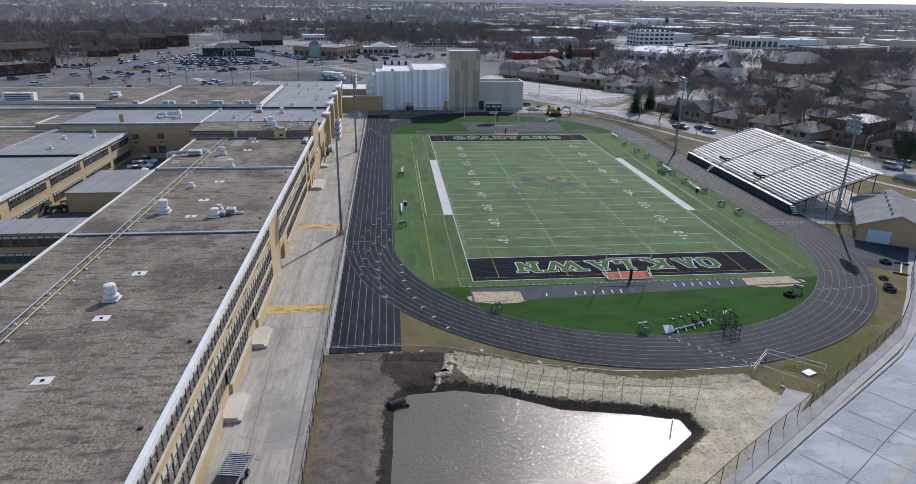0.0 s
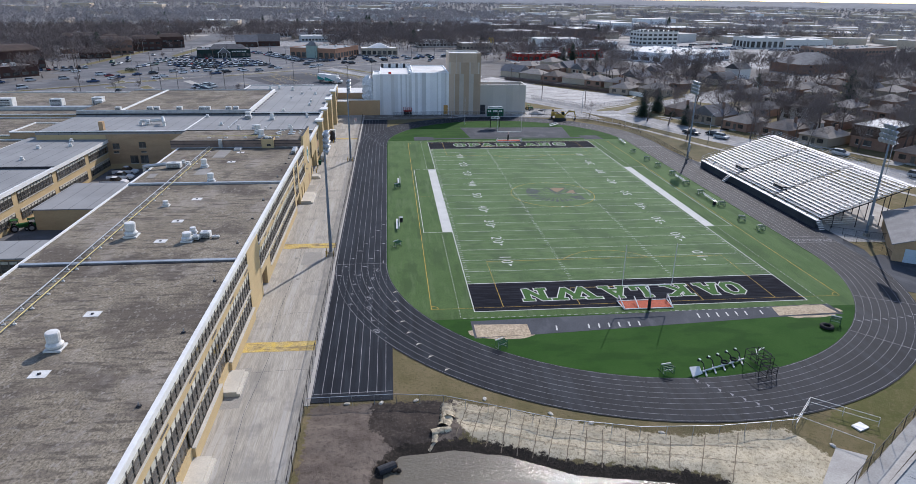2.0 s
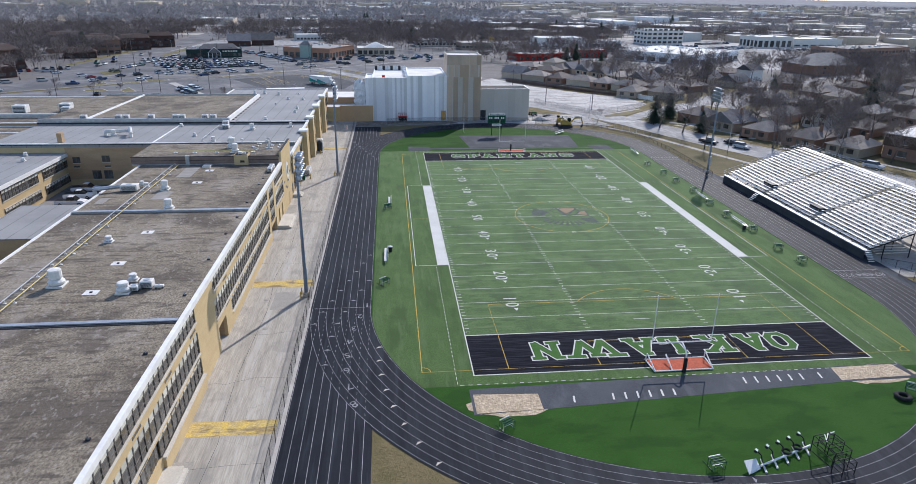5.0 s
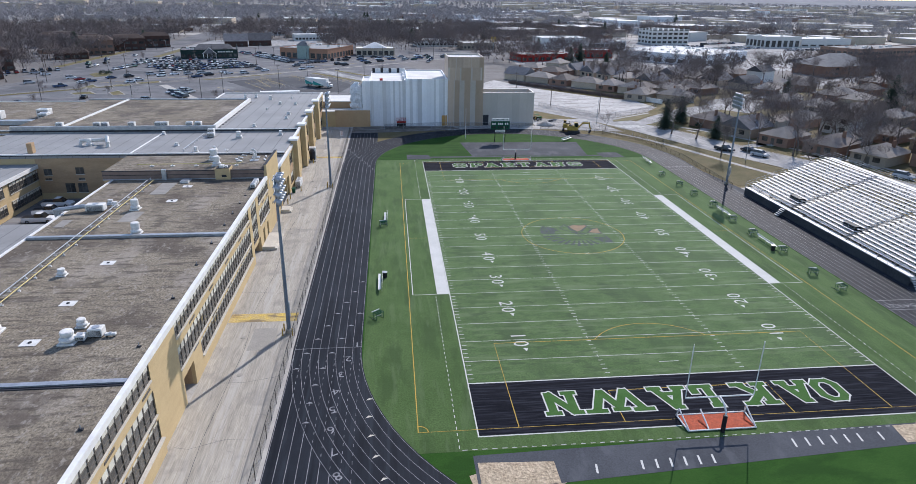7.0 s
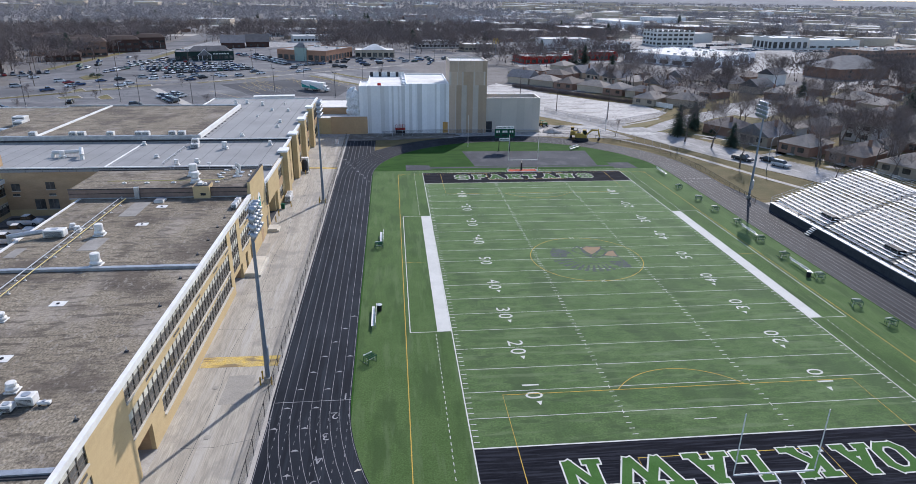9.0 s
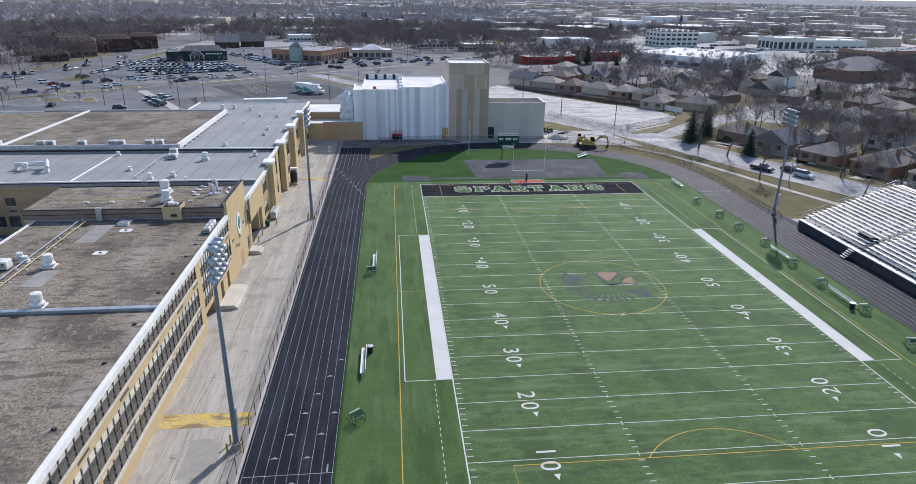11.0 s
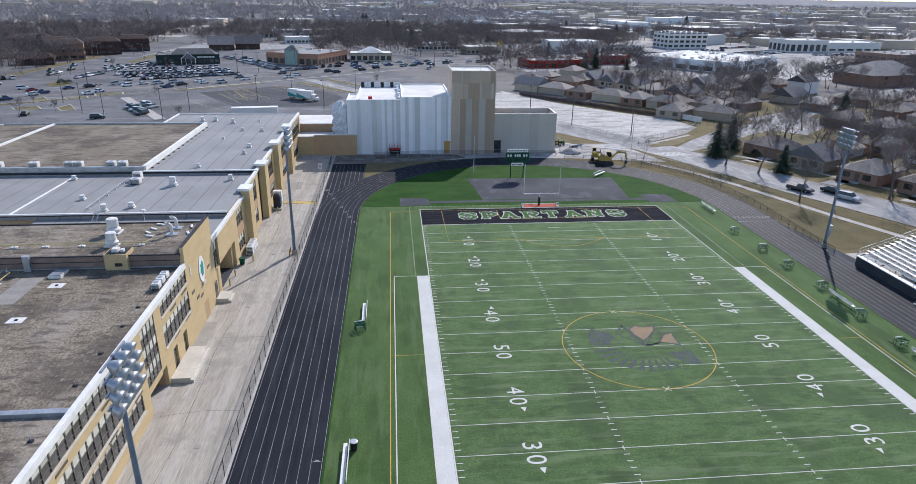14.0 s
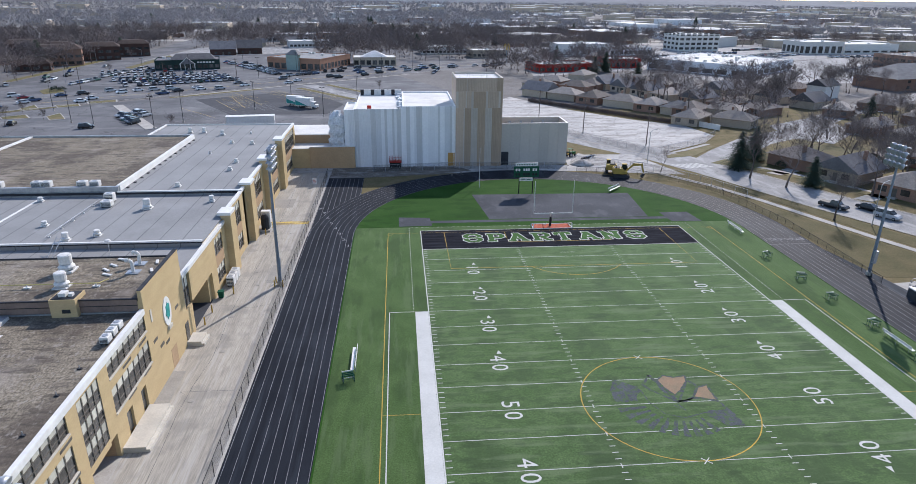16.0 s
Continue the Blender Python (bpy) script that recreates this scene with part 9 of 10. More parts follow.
for x, y in ((-111, 221), (-103, 218.5), (-75, 220), (-57, 246), (-81, 210), (-30, 230), (-128, 245), (-20, 262), (-48, 275), (-130, 340), (-100, 335), (-75, 345), (-115, 365), (-90, 380), (-60, 375), (-25, 385), (5, 390), (-140, 210), (-12, 350), (20, 372)):
    lot_pole(x, y)


def utility_pole(x, y, deg, h=11):
    o = thing("utility_pole", "weathered wooden utility pole with a crossarm", "utility pole", "utility poles", (x, y, 0), deg)
    bm = B()
    tube(bm, (0, 0, 0), (0, 0, h), 0.16, 0.11, 7)
    part("pole", bm, M["bark"], o)
    bm = B()
    box(bm, -1.2, -0.06, h - 0.9, 1.2, 0.06, h - 0.76)
    part("crossarm", bm, M["bark"], o)


M["bark"] = mat("grey_brown_bark", (0.15, 0.122, 0.105), (0.105, 0.087, 0.076), s1=0.8, s2=5, var=0.3, bump=0.4, rand=0.25)
UP = [(54.5, 197), (44, 215), (68, 178), (-189, 318), (-189, 352), (-189, 386), (-189, 420), (-190, 455), (-190, 490), mr(-40, 29), mr(-5, 29), mr(30, 29), mr(65, 29), mr(100, 29), (128, 118), (146, 90), (118, 150), (175, 128), (160, 190)]
for x, y in UP:
    utility_pole(x, y, 20)
wires = thing("overhead_wires", "thin dark overhead wires between utility poles", "wires")
for i in range(3, 8):
    a, b = Vector((*UP[i], 10.4)), Vector((*UP[i + 1], 10.4))
    for off in (-1.0, 0, 1.0):
        bm = B()
        prev = None
        for k in range(9):
            t = k / 8
            p = a.lerp(b, t) + Vector((off, 0, -1.2 * 4 * t * (1 - t)))
            if prev:
                tube(bm, prev, p, 0.03, 0.03, 3, False)
            prev = p
        part("wire", bm, M["dark"], wires)

# ---------------------------------------------------------------- houses
M["shingle_brown"] = mat("brown_shingle_roof", (0.19, 0.165, 0.148), (0.14, 0.122, 0.11), s1=0.4, s2=3, var=0.3, bump=0.4, rand=0.3)
M["shingle_dark"] = mat("dark_shingle_roof", (0.145, 0.143, 0.147), (0.11, 0.108, 0.112), s1=0.4, s2=3, var=0.3, bump=0.4, rand=0.3)
M["shingle_tan"] = mat("tan_shingle_roof", (0.27, 0.243, 0.215), (0.21, 0.188, 0.168), s1=0.4, s2=3, var=0.25, bump=0.4, rand=0.3)
M["house_brick"] = mat("red_brown_house_brick", (0.29, 0.18, 0.13), (0.235, 0.145, 0.11), s1=0.4, s2=4, var=0.2, bump=0.2, rand=0.2)
M["house_tan"] = mat("tan_house_brick", (0.43, 0.36, 0.28), (0.37, 0.31, 0.24), s1=0.4, s2=4, var=0.2, bump=0.2, rand=0.2)
M["siding"] = mat("pale_house_siding", (0.62, 0.605, 0.57), (0.54, 0.53, 0.50), s1=0.3, s2=3, var=0.1, bump=0.1, stretch=(1, 1, 6), rand=0.15)


def house_into(o, w, d, h, roof, wall, shingle, rich=True):
    """Walls, hip or gable roof, windows, door and chimney of a house standing at o."""
    bm = B()
    box(bm, -w / 2, -d / 2, 0, w / 2, d / 2, h)
    part("wall", bm, M[wall], o)
    bm = B()
    e, rh = 0.6, (0.25 if roof != "gable" else 0.33) * min(w, d)
    lo = [bm.verts.new(p) for p in ((-w / 2 - e, -d / 2 - e, h), (w / 2 + e, -d / 2 - e, h), (w / 2 + e, d / 2 + e, h), (-w / 2 - e, d / 2 + e, h))]
    k = 0.5 * min(w, d) if roof == "hip" else -e
    a, b = ((-w / 2 + k, 0, h + rh), (w / 2 - k, 0, h + rh)) if w >= d else ((0, -d / 2 + k, h + rh), (0, d / 2 - k, h + rh))
    ra, rb = bm.verts.new(a), bm.verts.new(b)
    if w >= d:
        bm.faces.new((lo[0], lo[1], rb, ra)), bm.faces.new((lo[2], lo[3], ra, rb)), bm.faces.new((lo[1], lo[2], rb)), bm.faces.new((lo[3], lo[0], ra))
    else:
        bm.faces.new((lo[1], lo[2], rb, ra)), bm.faces.new((lo[3], lo[0], ra, rb)), bm.faces.new((lo[0], lo[1], ra)), bm.faces.new((lo[2], lo[3], rb))
    bm.faces.new(lo[::-1])
    rf = part("roof", bm, M[shingle], o)
    if rich:
        bm = B()
        box(bm, w * 0.18, d * 0.1, h + 0.2, w * 0.18 + 0.8, d * 0.1 + 0.6, h + rh + 0.8)
        part("chimney", bm, M["house_brick"], rf)
    floors = 2 if h > 4.5 else 1
    if rich:
        for fl in range(floors):
            for sy in (-1, 1):
                for x in (-w * 0.28, w * 0.24):
                    bm = B()
                    box(bm, x - 0.9, sy * d / 2 - 0.05, 1.0 + fl * 2.7, x + 0.9, sy * d / 2 + 0.05, 2.3 + fl * 2.7)
                    part("window", bm, M["glass"], o)
        bm = B()
        box(bm, -0.5, -d / 2 - 0.05, 0.15, 0.5, -d / 2 + 0.02, 2.2)
        part("door", bm, M["mullion"], o)
        bm = B()
        box(bm, -0.9, -d / 2 - 1.2, 0, 0.9, -d / 2, 0.3)
        part("step", bm, M["walkway"], o)
    return o


SPECS = [(9.5, 12.5, 2.9, "hip", "house_brick", "shingle_brown", "red-brown brick bungalow with a brown hip roof"), (9, 13, 2.8, "hip", "house_tan", "shingle_tan", "tan brick bungalow with a tan hip roof"),
         (8.5, 11, 5.4, "gable", "siding", "shingle_dark", "pale two-storey house with a dark gable roof"), (10, 12, 2.9, "gable", "house_tan", "shingle_dark", "tan brick house with a dark gable roof"),
         (9, 12, 2.9, "hip", "house_brick", "shingle_tan", "brick bungalow with a faded tan roof"), (9, 11.5, 5.6, "hip", "siding", "shingle_brown", "pale two-storey house with a brown roof")]
templates = {}


def put_house(k, x, y, deg, rich=True):
    if (k, rich) not in templates:
        s = SPECS[k]
        o = thing("house", s[6], "house", "suburban houses")
        templates[k, rich] = house_into(o, *s[:6], rich=rich)
        o.matrix_basis = pose(x, y, 0, 0, 0, deg)
        return o
    return copy_thing(templates[k, rich], pose(x, y, 0, 0, 0, deg))


def put_garage(p):
    if "g" not in templates:
        o = thing("garage", "small pale garage with a low gabled roof behind a house", "garage", "back garages")
        bm = B()
        box(bm, -3, -3.2, 0, 3, 3.2, 2.5)
        part("wall", bm, M["siding"], o)
        bm = B()
        loft(bm, [[(x, -3.6, 2.4), (x, 0, 3.9), (x, 3.6, 2.4), (x, 0, 3.75)] for x in (-3.4, 3.4)])
        part("roof", bm, M["shingle_tan"], o)
        bm = B()
        box(bm, -3.05, -2.3, 0.05, -2.98, 2.3, 2.2)
        part("garage_door", bm, M["coping"], o)
        templates["g"] = o
        o.matrix_basis = pose(p.x, p.y, 0, 0, 0, US + 90)
        return
    copy_thing(templates["g"], pose(p.x, p.y, 0, 0, 0, US + 90))


US = math.degrees(math.atan2(-u_st.y, -u_st.x))        # along the street, to the north-west
A_ = Vector((-0.455, 0.89))
B_ = Vector((0.89, 0.455))
O_ = Vector((97, 121))
LOT = [(48, 196), (66.3, 166.8), (87.5, 181.5), (95.4, 191.6), (92.6, 208.9), (79.1, 219.6), (59.7, 243.6), (44, 276), (36, 262)]
SIDE = [(76, 155), (88, 168), (104, 183), (124, 195), (150, 219), (200, 256), (260, 290)]


def near_line(x, y, pts, r):
    for (ax, ay), (bx, by) in zip(pts, pts[1:]):
        dx, dy = bx - ax, by - ay
        k = max(0, min(1, ((x - ax) * dx + (y - ay) * dy) / (dx * dx + dy * dy)))
        if math.hypot(x - ax - k * dx, y - ay - k * dy) < r:
            return True
    return False


sites = []          # what trees must keep clear of: x, y, radius
rng = random.Random(8)
r2 = 0
M["flat_shingle"] = mat("brown_mansard_shingle", (0.12, 0.083, 0.064), (0.09, 0.063, 0.05), s1=0.5, s2=3, var=0.25, bump=0.4)
flat = thing("brick_flats", "red brick two-flat with a brown mansard storey and white flat roof", "house", "", (137.0, 99.0, 0), US - 180)
bm = B()
box(bm, -5, -9, 0, 5, 9, 3.4)
part("wall", bm, M["house_brick"], flat)
bm = B()
loft(bm, [[(-5.3, -9.3, 3.4), (5.3, -9.3, 3.4), (5.3, 9.3, 3.4), (-5.3, 9.3, 3.4)], [(-5.0, -9.0, 6.6), (5.0, -9.0, 6.6), (5.0, 9.0, 6.6), (-5.0, 9.0, 6.6)]])
part("mansard", bm, M["flat_shingle"], flat)
bm = B()
box(bm, -4.95, -8.95, 6.6, 4.95, 8.95, 6.72)
part("roof", bm, M["roof_white"], flat)
for x, y, z, w in ((0, -9.15, 4.3, 1.6), (0, -9.05, 1.0, 2.2), (-3, -9.05, 1.0, 0.8)):
    bm = B()
    box(bm, x - w / 2, y - 0.08, z, x + w / 2, y + 0.1, z + 1.5)
    wn = part("window", bm, M["glass"], flat)
    bm = B()
    box(bm, x - w / 2 - 0.1, y - 0.12, z - 0.12, x + w / 2 + 0.1, y - 0.02, z)
    part("sill", bm, M["coping"], wn)
sites.append((137, 99, 11))
for row, b in enumerate((14, 46, 80, 112, 146, 178, 212)):
    for i in range(-16, 22):
        a = i * 13.6 + rng.uniform(-1, 1)
        p = O_ + A_ * a + B_ * (b + rng.uniform(-1.5, 1.5))
        if near_line(p.x, p.y, SIDE, 13) or inside(p.x, p.y, LOT) or near_line(p.x, p.y, ES, 14) or math.hypot(p.x - 137, p.y - 99) < 14:
            continue
        if (a > 24 and b < 78) or p.y < 10 or p.y > 305 or (185 < p.x < 280 and p.y > 280) or edge_dist(p.x, p.y, LOT) < 12:
            continue
        put_house(rng.choice((0, 0, 1, 1, 2, 3, 4, 4, 5)) if b > 40 else rng.choice((0, 1, 3, 4)), p.x, p.y, US + (180 if row % 2 == 0 else 0), b < 95)
        if b < 95 and i % 2:
            put_garage(p + B_ * (11.5 if row % 2 == 0 else -11.5) + A_ * 3)
        sites.append((p.x, p.y, 8))
put_house(0, 99.5, 152.5, US + 90, True)
sites.append((99.5, 152.5, 8))
for x, y in ((104, 229, ), (116, 227), (97, 213), (160, 226), (184, 238), (186, 228 - 16), (110, 208), (58, 279), (67, 269), (76, 259), (85, 249), (93, 240), (101, 230), (93, 338), (104, 322), (115, 315), (122, 300), (106, 306), (88, 300), (78, 292), (130, 285), (72, 312), (62, 300)):
    put_house(rng.choice((0, 1, 1, 3, 4)), x, y, 46 + rng.choice((0, 90)), y < 285)
    sites.append((x, y, 8))


# ---------------------------------------------------------------- shops and larger buildings
def shop(x, y, deg, w, d, h, wall, roof, label, category="building", win=(1.0, 2.6), rows=1, pitch=3.0, band=None):
    o = thing("building", label, category, "", (x, y, 0), deg)
    bm = B()
    box(bm, -w / 2, -d / 2, 0, w / 2, d / 2, h)
    part("wall", bm, M[wall], o)
    bm = B()
    box(bm, -w / 2 + 0.3, -d / 2 + 0.3, h, w / 2 - 0.3, d / 2 - 0.3, h + 0.06)
    part("roof", bm, M[roof], o)
    for s in (-1, 1):
        bm = B()
        box(bm, -w / 2, s * d / 2 - 0.15, h, w / 2, s * d / 2 + 0.15, h + 0.4)
        part("parapet", bm, M[band or wall], o)
        bm = B()
        box(bm, s * w / 2 - 0.15, -d / 2 + 0.15, h, s * w / 2 + 0.15, d / 2 - 0.15, h + 0.4)
        part("parapet", bm, M[band or wall], o)
    for r in range(rows):
        n = int(w / pitch)
        for i in range(n):
            bm = B()
            xx = -w / 2 + (i + 0.5) * w / n
            box(bm, xx - pitch * 0.36, -d / 2 - 0.08, win[0] + r * 3.6, xx + pitch * 0.36, -d / 2 + 0.05, win[1] + r * 3.6)
            part("window", bm, M["glass"], o)
        m = int(d / pitch)
        for i in range(m):
            for s in ((1,) if x < 0 else (-1,)):
                bm = B()
                yy = -d / 2 + (i + 0.5) * d / m
                box(bm, s * w / 2 - 0.06, yy - pitch * 0.36, win[0] + r * 3.6, s * w / 2 + 0.06, yy + pitch * 0.36, win[1] + r * 3.6)
                part("window", bm, M["glass"], o)
    sites.append((x, y, max(w, d) * 0.6))
    for i in range(int(w * d / 220)):
        q = rng.uniform(-w * 0.4, w * 0.4), rng.uniform(-d * 0.35, d * 0.35)
        bm = B()
        box(bm, q[0] - 0.9, q[1] - 0.7, h + 0.06, q[0] + 0.9, q[1] + 0.7, h + 1.1)
        part("roof_unit", bm, M["vent"], o)
    return o


M["dark_green_wall"] = mat("dark_green_painted_wall", (0.02, 0.04, 0.038), (0.03, 0.05, 0.045), s1=0.4, s2=4)
M["salmon_brick"] = mat("salmon_brick", (0.38, 0.21, 0.14), (0.32, 0.18, 0.12), s1=0.3, s2=4, var=0.15)
M["dark_brick"] = mat("dark_brown_brick", (0.095, 0.055, 0.045), (0.07, 0.043, 0.037), s1=0.3, s2=4, var=0.2)
M["mansard"] = mat("dark_brown_shingle", (0.085, 0.063, 0.053), (0.062, 0.047, 0.041), s1=0.4, s2=4, var=0.25, bump=0.3)
M["teal_trim"] = mat("pale_green_trim", (0.30, 0.38, 0.34), (0.26, 0.33, 0.30), s1=0.4, s2=4, var=0.1)
rs = shop(-124, 394, 14, 34, 22, 5.0, "dark_green_wall", "shingle_dark", "dark green restaurant with a white gabled porch", "restaurant", (0.9, 2.8), band="dark_green_wall")
bm = B()
v = [bm.verts.new(p) for p in ((-4, -13, 3.2), (4, -13, 3.2), (0, -13, 6.6), (-4, -8, 3.2), (4, -8, 3.2), (0, -8, 6.6))]
for f in ((0, 1, 2), (5, 4, 3), (1, 4, 5, 2), (3, 0, 2, 5), (0, 3, 4, 1)):
    bm.faces.new([v[i] for i in f])
part("porch_gable", bm, M["shingle_dark"], rs)
for x in (-3.7, -1.4, 1.4, 3.7):
    bm = B()
    box(bm, x - 0.15, -13, 0, x + 0.15, -12.7, 3.2)
    part("porch_post", bm, M["coping"], rs)
bm = B()
loft(bm, [[(-9, -9, 5.4), (15, -9, 5.4), (15, 5, 5.4), (-9, 5, 5.4)], [(-6, -2.2, 8.2), (12, -2.2, 8.2), (12, -1.8, 8.2), (-6, -1.8, 8.2)]])
part("hip_roof", bm, M["shingle_dark"], rs)
for k in range(6):
    bm = B()
    box(bm, 5 + k * 1.6, -11.2, 3.6, 6.2 + k * 1.6, -11.1, 4.4)
    part("lettering_bar", bm, M["vent"], rs)
for s in (-1, 1):
    bm = B()
    tube(bm, (0, -13.05, 6.7), (s * 4.2, -13.05, 3.1), 0.16, 0.16, 5)
    part("barge_board", bm, M["coping"], rs)
st_ = shop(-55.7, 401.2, -22, 34, 38, 6.2, "salmon_brick", "roof_grey", "salmon brick shop with arched green windows and a corner turret", "shop", (0.6, 3.6), pitch=4.2, band="salmon_brick")
bm = B()
box(bm, -4, -20.2, 0, 4, -18, 8.2)
part("corner_bay", bm, M["teal_trim"], st_)
bm = B()
loft(bm, [[(-4.4, -20.6, 8.2), (4.4, -20.6, 8.2), (4.4, -14.6, 8.2), (-4.4, -14.6, 8.2)], [(-1.2, -18.0, 11), (1.2, -18.0, 11), (1.2, -17, 11), (-1.2, -17, 11)]])
part("turret_roof", bm, M["shingle_grey"], st_)
bk = shop(-18, 416, 3, 26, 18, 4.6, "house_tan", "roof_white", "tan brick bank with a pale hip roof", "bank", (0.6, 3.2), pitch=3.6)
bm = B()
loft(bm, [[(-8, -9.6, 5.0), (8, -9.6, 5.0), (8, 3, 5.0), (-8, 3, 5.0)], [(-1, -3.8, 8.4), (1, -3.8, 8.4), (1, -2.8, 8.4), (-1, -2.8, 8.4)]])
part("hip_roof", bm, M["roof_white"], bk)
for i, (x, y) in enumerate(((-127, 486), (-111, 497))):
    o = thing("building", "dark brick restaurant with a steep gabled roof", "restaurant", "", (x, y, 0), 12)
    house_into(o, 17, 16, 4.0, "gable", "dark_brick", "shingle_dark", True)
    sites.append((x, y, 12))
for x, y, w, d, h, n, deg in ((-212, 268, 46, 20, 5, 1, 48), (-232, 300, 60, 26, 10, 2, 48), (-203, 412, 24, 18, 9, 2, 22), (-250, 470, 26, 16, 8, 2, 25), (-194, 447, 22, 16, 8, 2, 22), (-203, 381, 18, 13, 3.5, 1, 20), (-184, 474, 20, 14, 8, 2, 22), (-222, 448, 22, 14, 8, 2, 25)):
    o = shop(x, y, deg, w, d, h, "dark_brick" if h != 9 else "house_brick", "shingle_brown", "brown brick apartment block with a dark roof" if h > 6 else "low dark brick shop with a dark roof", "building", (0.9, 2.4), n, 4.0)
    if h > 5 or h < 4:
        bm = B()
        loft(bm, [[(-w / 2 - 0.6, -d / 2 - 0.6, h + 0.05), (w / 2 + 0.6, -d / 2 - 0.6, h + 0.05), (w / 2 + 0.6, d / 2 + 0.6, h + 0.05), (-w / 2 - 0.6, d / 2 + 0.6, h + 0.05)], [(-w / 2 + 3, -d * 0.18, h + 2.6), (w / 2 - 3, -d * 0.18, h + 2.6), (w / 2 - 3, d * 0.18, h + 2.6), (-w / 2 + 3, d * 0.18, h + 2.6)]])
        part("hip_roof", bm, M["mansard"], o)
shop(-95, 640, 15, 60, 24, 6, "siding", "roof_white", "white flat-roofed car dealership building", "building", (0.8, 3.2), pitch=4)
shop(-60, 620, 20, 30, 20, 8, "house_brick", "roof_grey", "two-storey red brick shop block", "building", (0.8, 3.0), 2)
shop(-75, 560, 15, 36, 18, 5, "siding", "roof_white", "white low shop with a pale roof", "building")
shop(133, 492, 5, 40, 26, 8, "siding", "roof_white", "white almost windowless flat-roofed warehouse", "warehouse", (1, 1.6), pitch=10)
shop(166, 500, 12, 44, 24, 5, "metal_mid", "roof_white", "low blue-fronted car dealership", "shop", (0.6, 3.2), pitch=4)
shop(91, 382, 12, 34, 20, 4.2, "red", "roof_grey", "low red shop with a grey roof", "shop", (0.6, 2.6), pitch=4)
shop(134, 402, 3, 22, 16, 5.2, "red", "roof_white", "small red fronted restaurant building", "restaurant", (0.8, 3))
shop(242, 541, 8, 37, 24, 12.6, "siding", "roof_white", "white four-storey office block with dark window bands", "office", (1.2, 3.0), 4, 5.0)
shop(193, 388, 38, 66, 60, 6, "metal_pale", "roof_white", "large flat white-roofed store", "store", (0.6, 3.0), 1, 8)
shop(332, 513, 4, 34, 28, 9, "siding", "roof_white", "cream showroom with tall glazed front", "building", (0.8, 6.0), 1, 5)
shop(377, 521, 5, 50, 30, 7, "siding", "roof_white", "long white flat-roofed warehouse", "warehouse", (1, 2.4), 1, 8)
bs = thing("building", "long red brick building with a pale grey gabled roof", "building", "", (246, 304, 0), 12)
house_into(bs, 36, 24, 5.6, "hip", "house_brick", "shingle_grey", True)
sites.append((246, 304, 19))
shop(342, 402, 20, 70, 30, 8, "house_brick", "shingle_grey", "grey-roofed brick school block", "building", (1, 2.6), 2, 4)
shop(60, 470, 10, 26, 16, 5, "house_tan", "roof_white", "tan shop with a white roof", "shop")
shop(30, 500, 8, 34, 18, 5, "siding", "roof_white", "white flat-roofed shop block", "shop")
sgn = thing("restaurant_sign", "tall yellow restaurant sign on a pole", "sign", "", (66.8, 425.5, 0), 10)
bm = B()
tube(bm, (0, 0, 0), (0, 0, 8), 0.25, 0.25, 8)
part("pole", bm, M["galv"], sgn)
bm = B()
for s in (-1, 1):
    pp = [(s * 0.3 + s * 0.0, 8), (s * 0.4, 10.4), (s * 1.1, 12), (s * 1.8, 10.4), (s * 2.0, 8)]
    for (ax, az), (bx, bz) in zip(pp, pp[1:]):
        tube(bm, (ax, 0, az), (bx, 0, bz), 0.25, 0.25, 6)
part("yellow_arches", bm, M["plant"], sgn)
for a, dist, w, d, h in [(rng.uniform(-6, 34), 620 * 1.028 ** i, rng.uniform(30, 90), rng.uniform(25, 60), rng.uniform(5, 10)) for i in range(60)]:
    x, y = math.sin(radians(a)) * dist, math.cos(radians(a)) * dist
    if any(math.hypot(x - s[0], y - s[1]) < s[2] + 40 for s in sites):
        continue
    o = thing("warehouse", "pale flat-roofed warehouse far across the town", "warehouse", "distant warehouses", (x, y, 0), rng.choice((8, 35, 98)))
    bm = B()
    box(bm, -w / 2, -d / 2, 0, w / 2, d / 2, h)
    part("wall", bm, M[rng.choice(("siding", "house_tan", "metal_pale", "house_brick"))], o)
    bm = B()
    box(bm, -w / 2, -d / 2, h, w / 2, d / 2, h + 0.3)
    part("roof", bm, M[rng.choice(("roof_white", "roof_white", "roof_grey"))], o)
    sites.append((x, y, max(w, d) * 0.5))
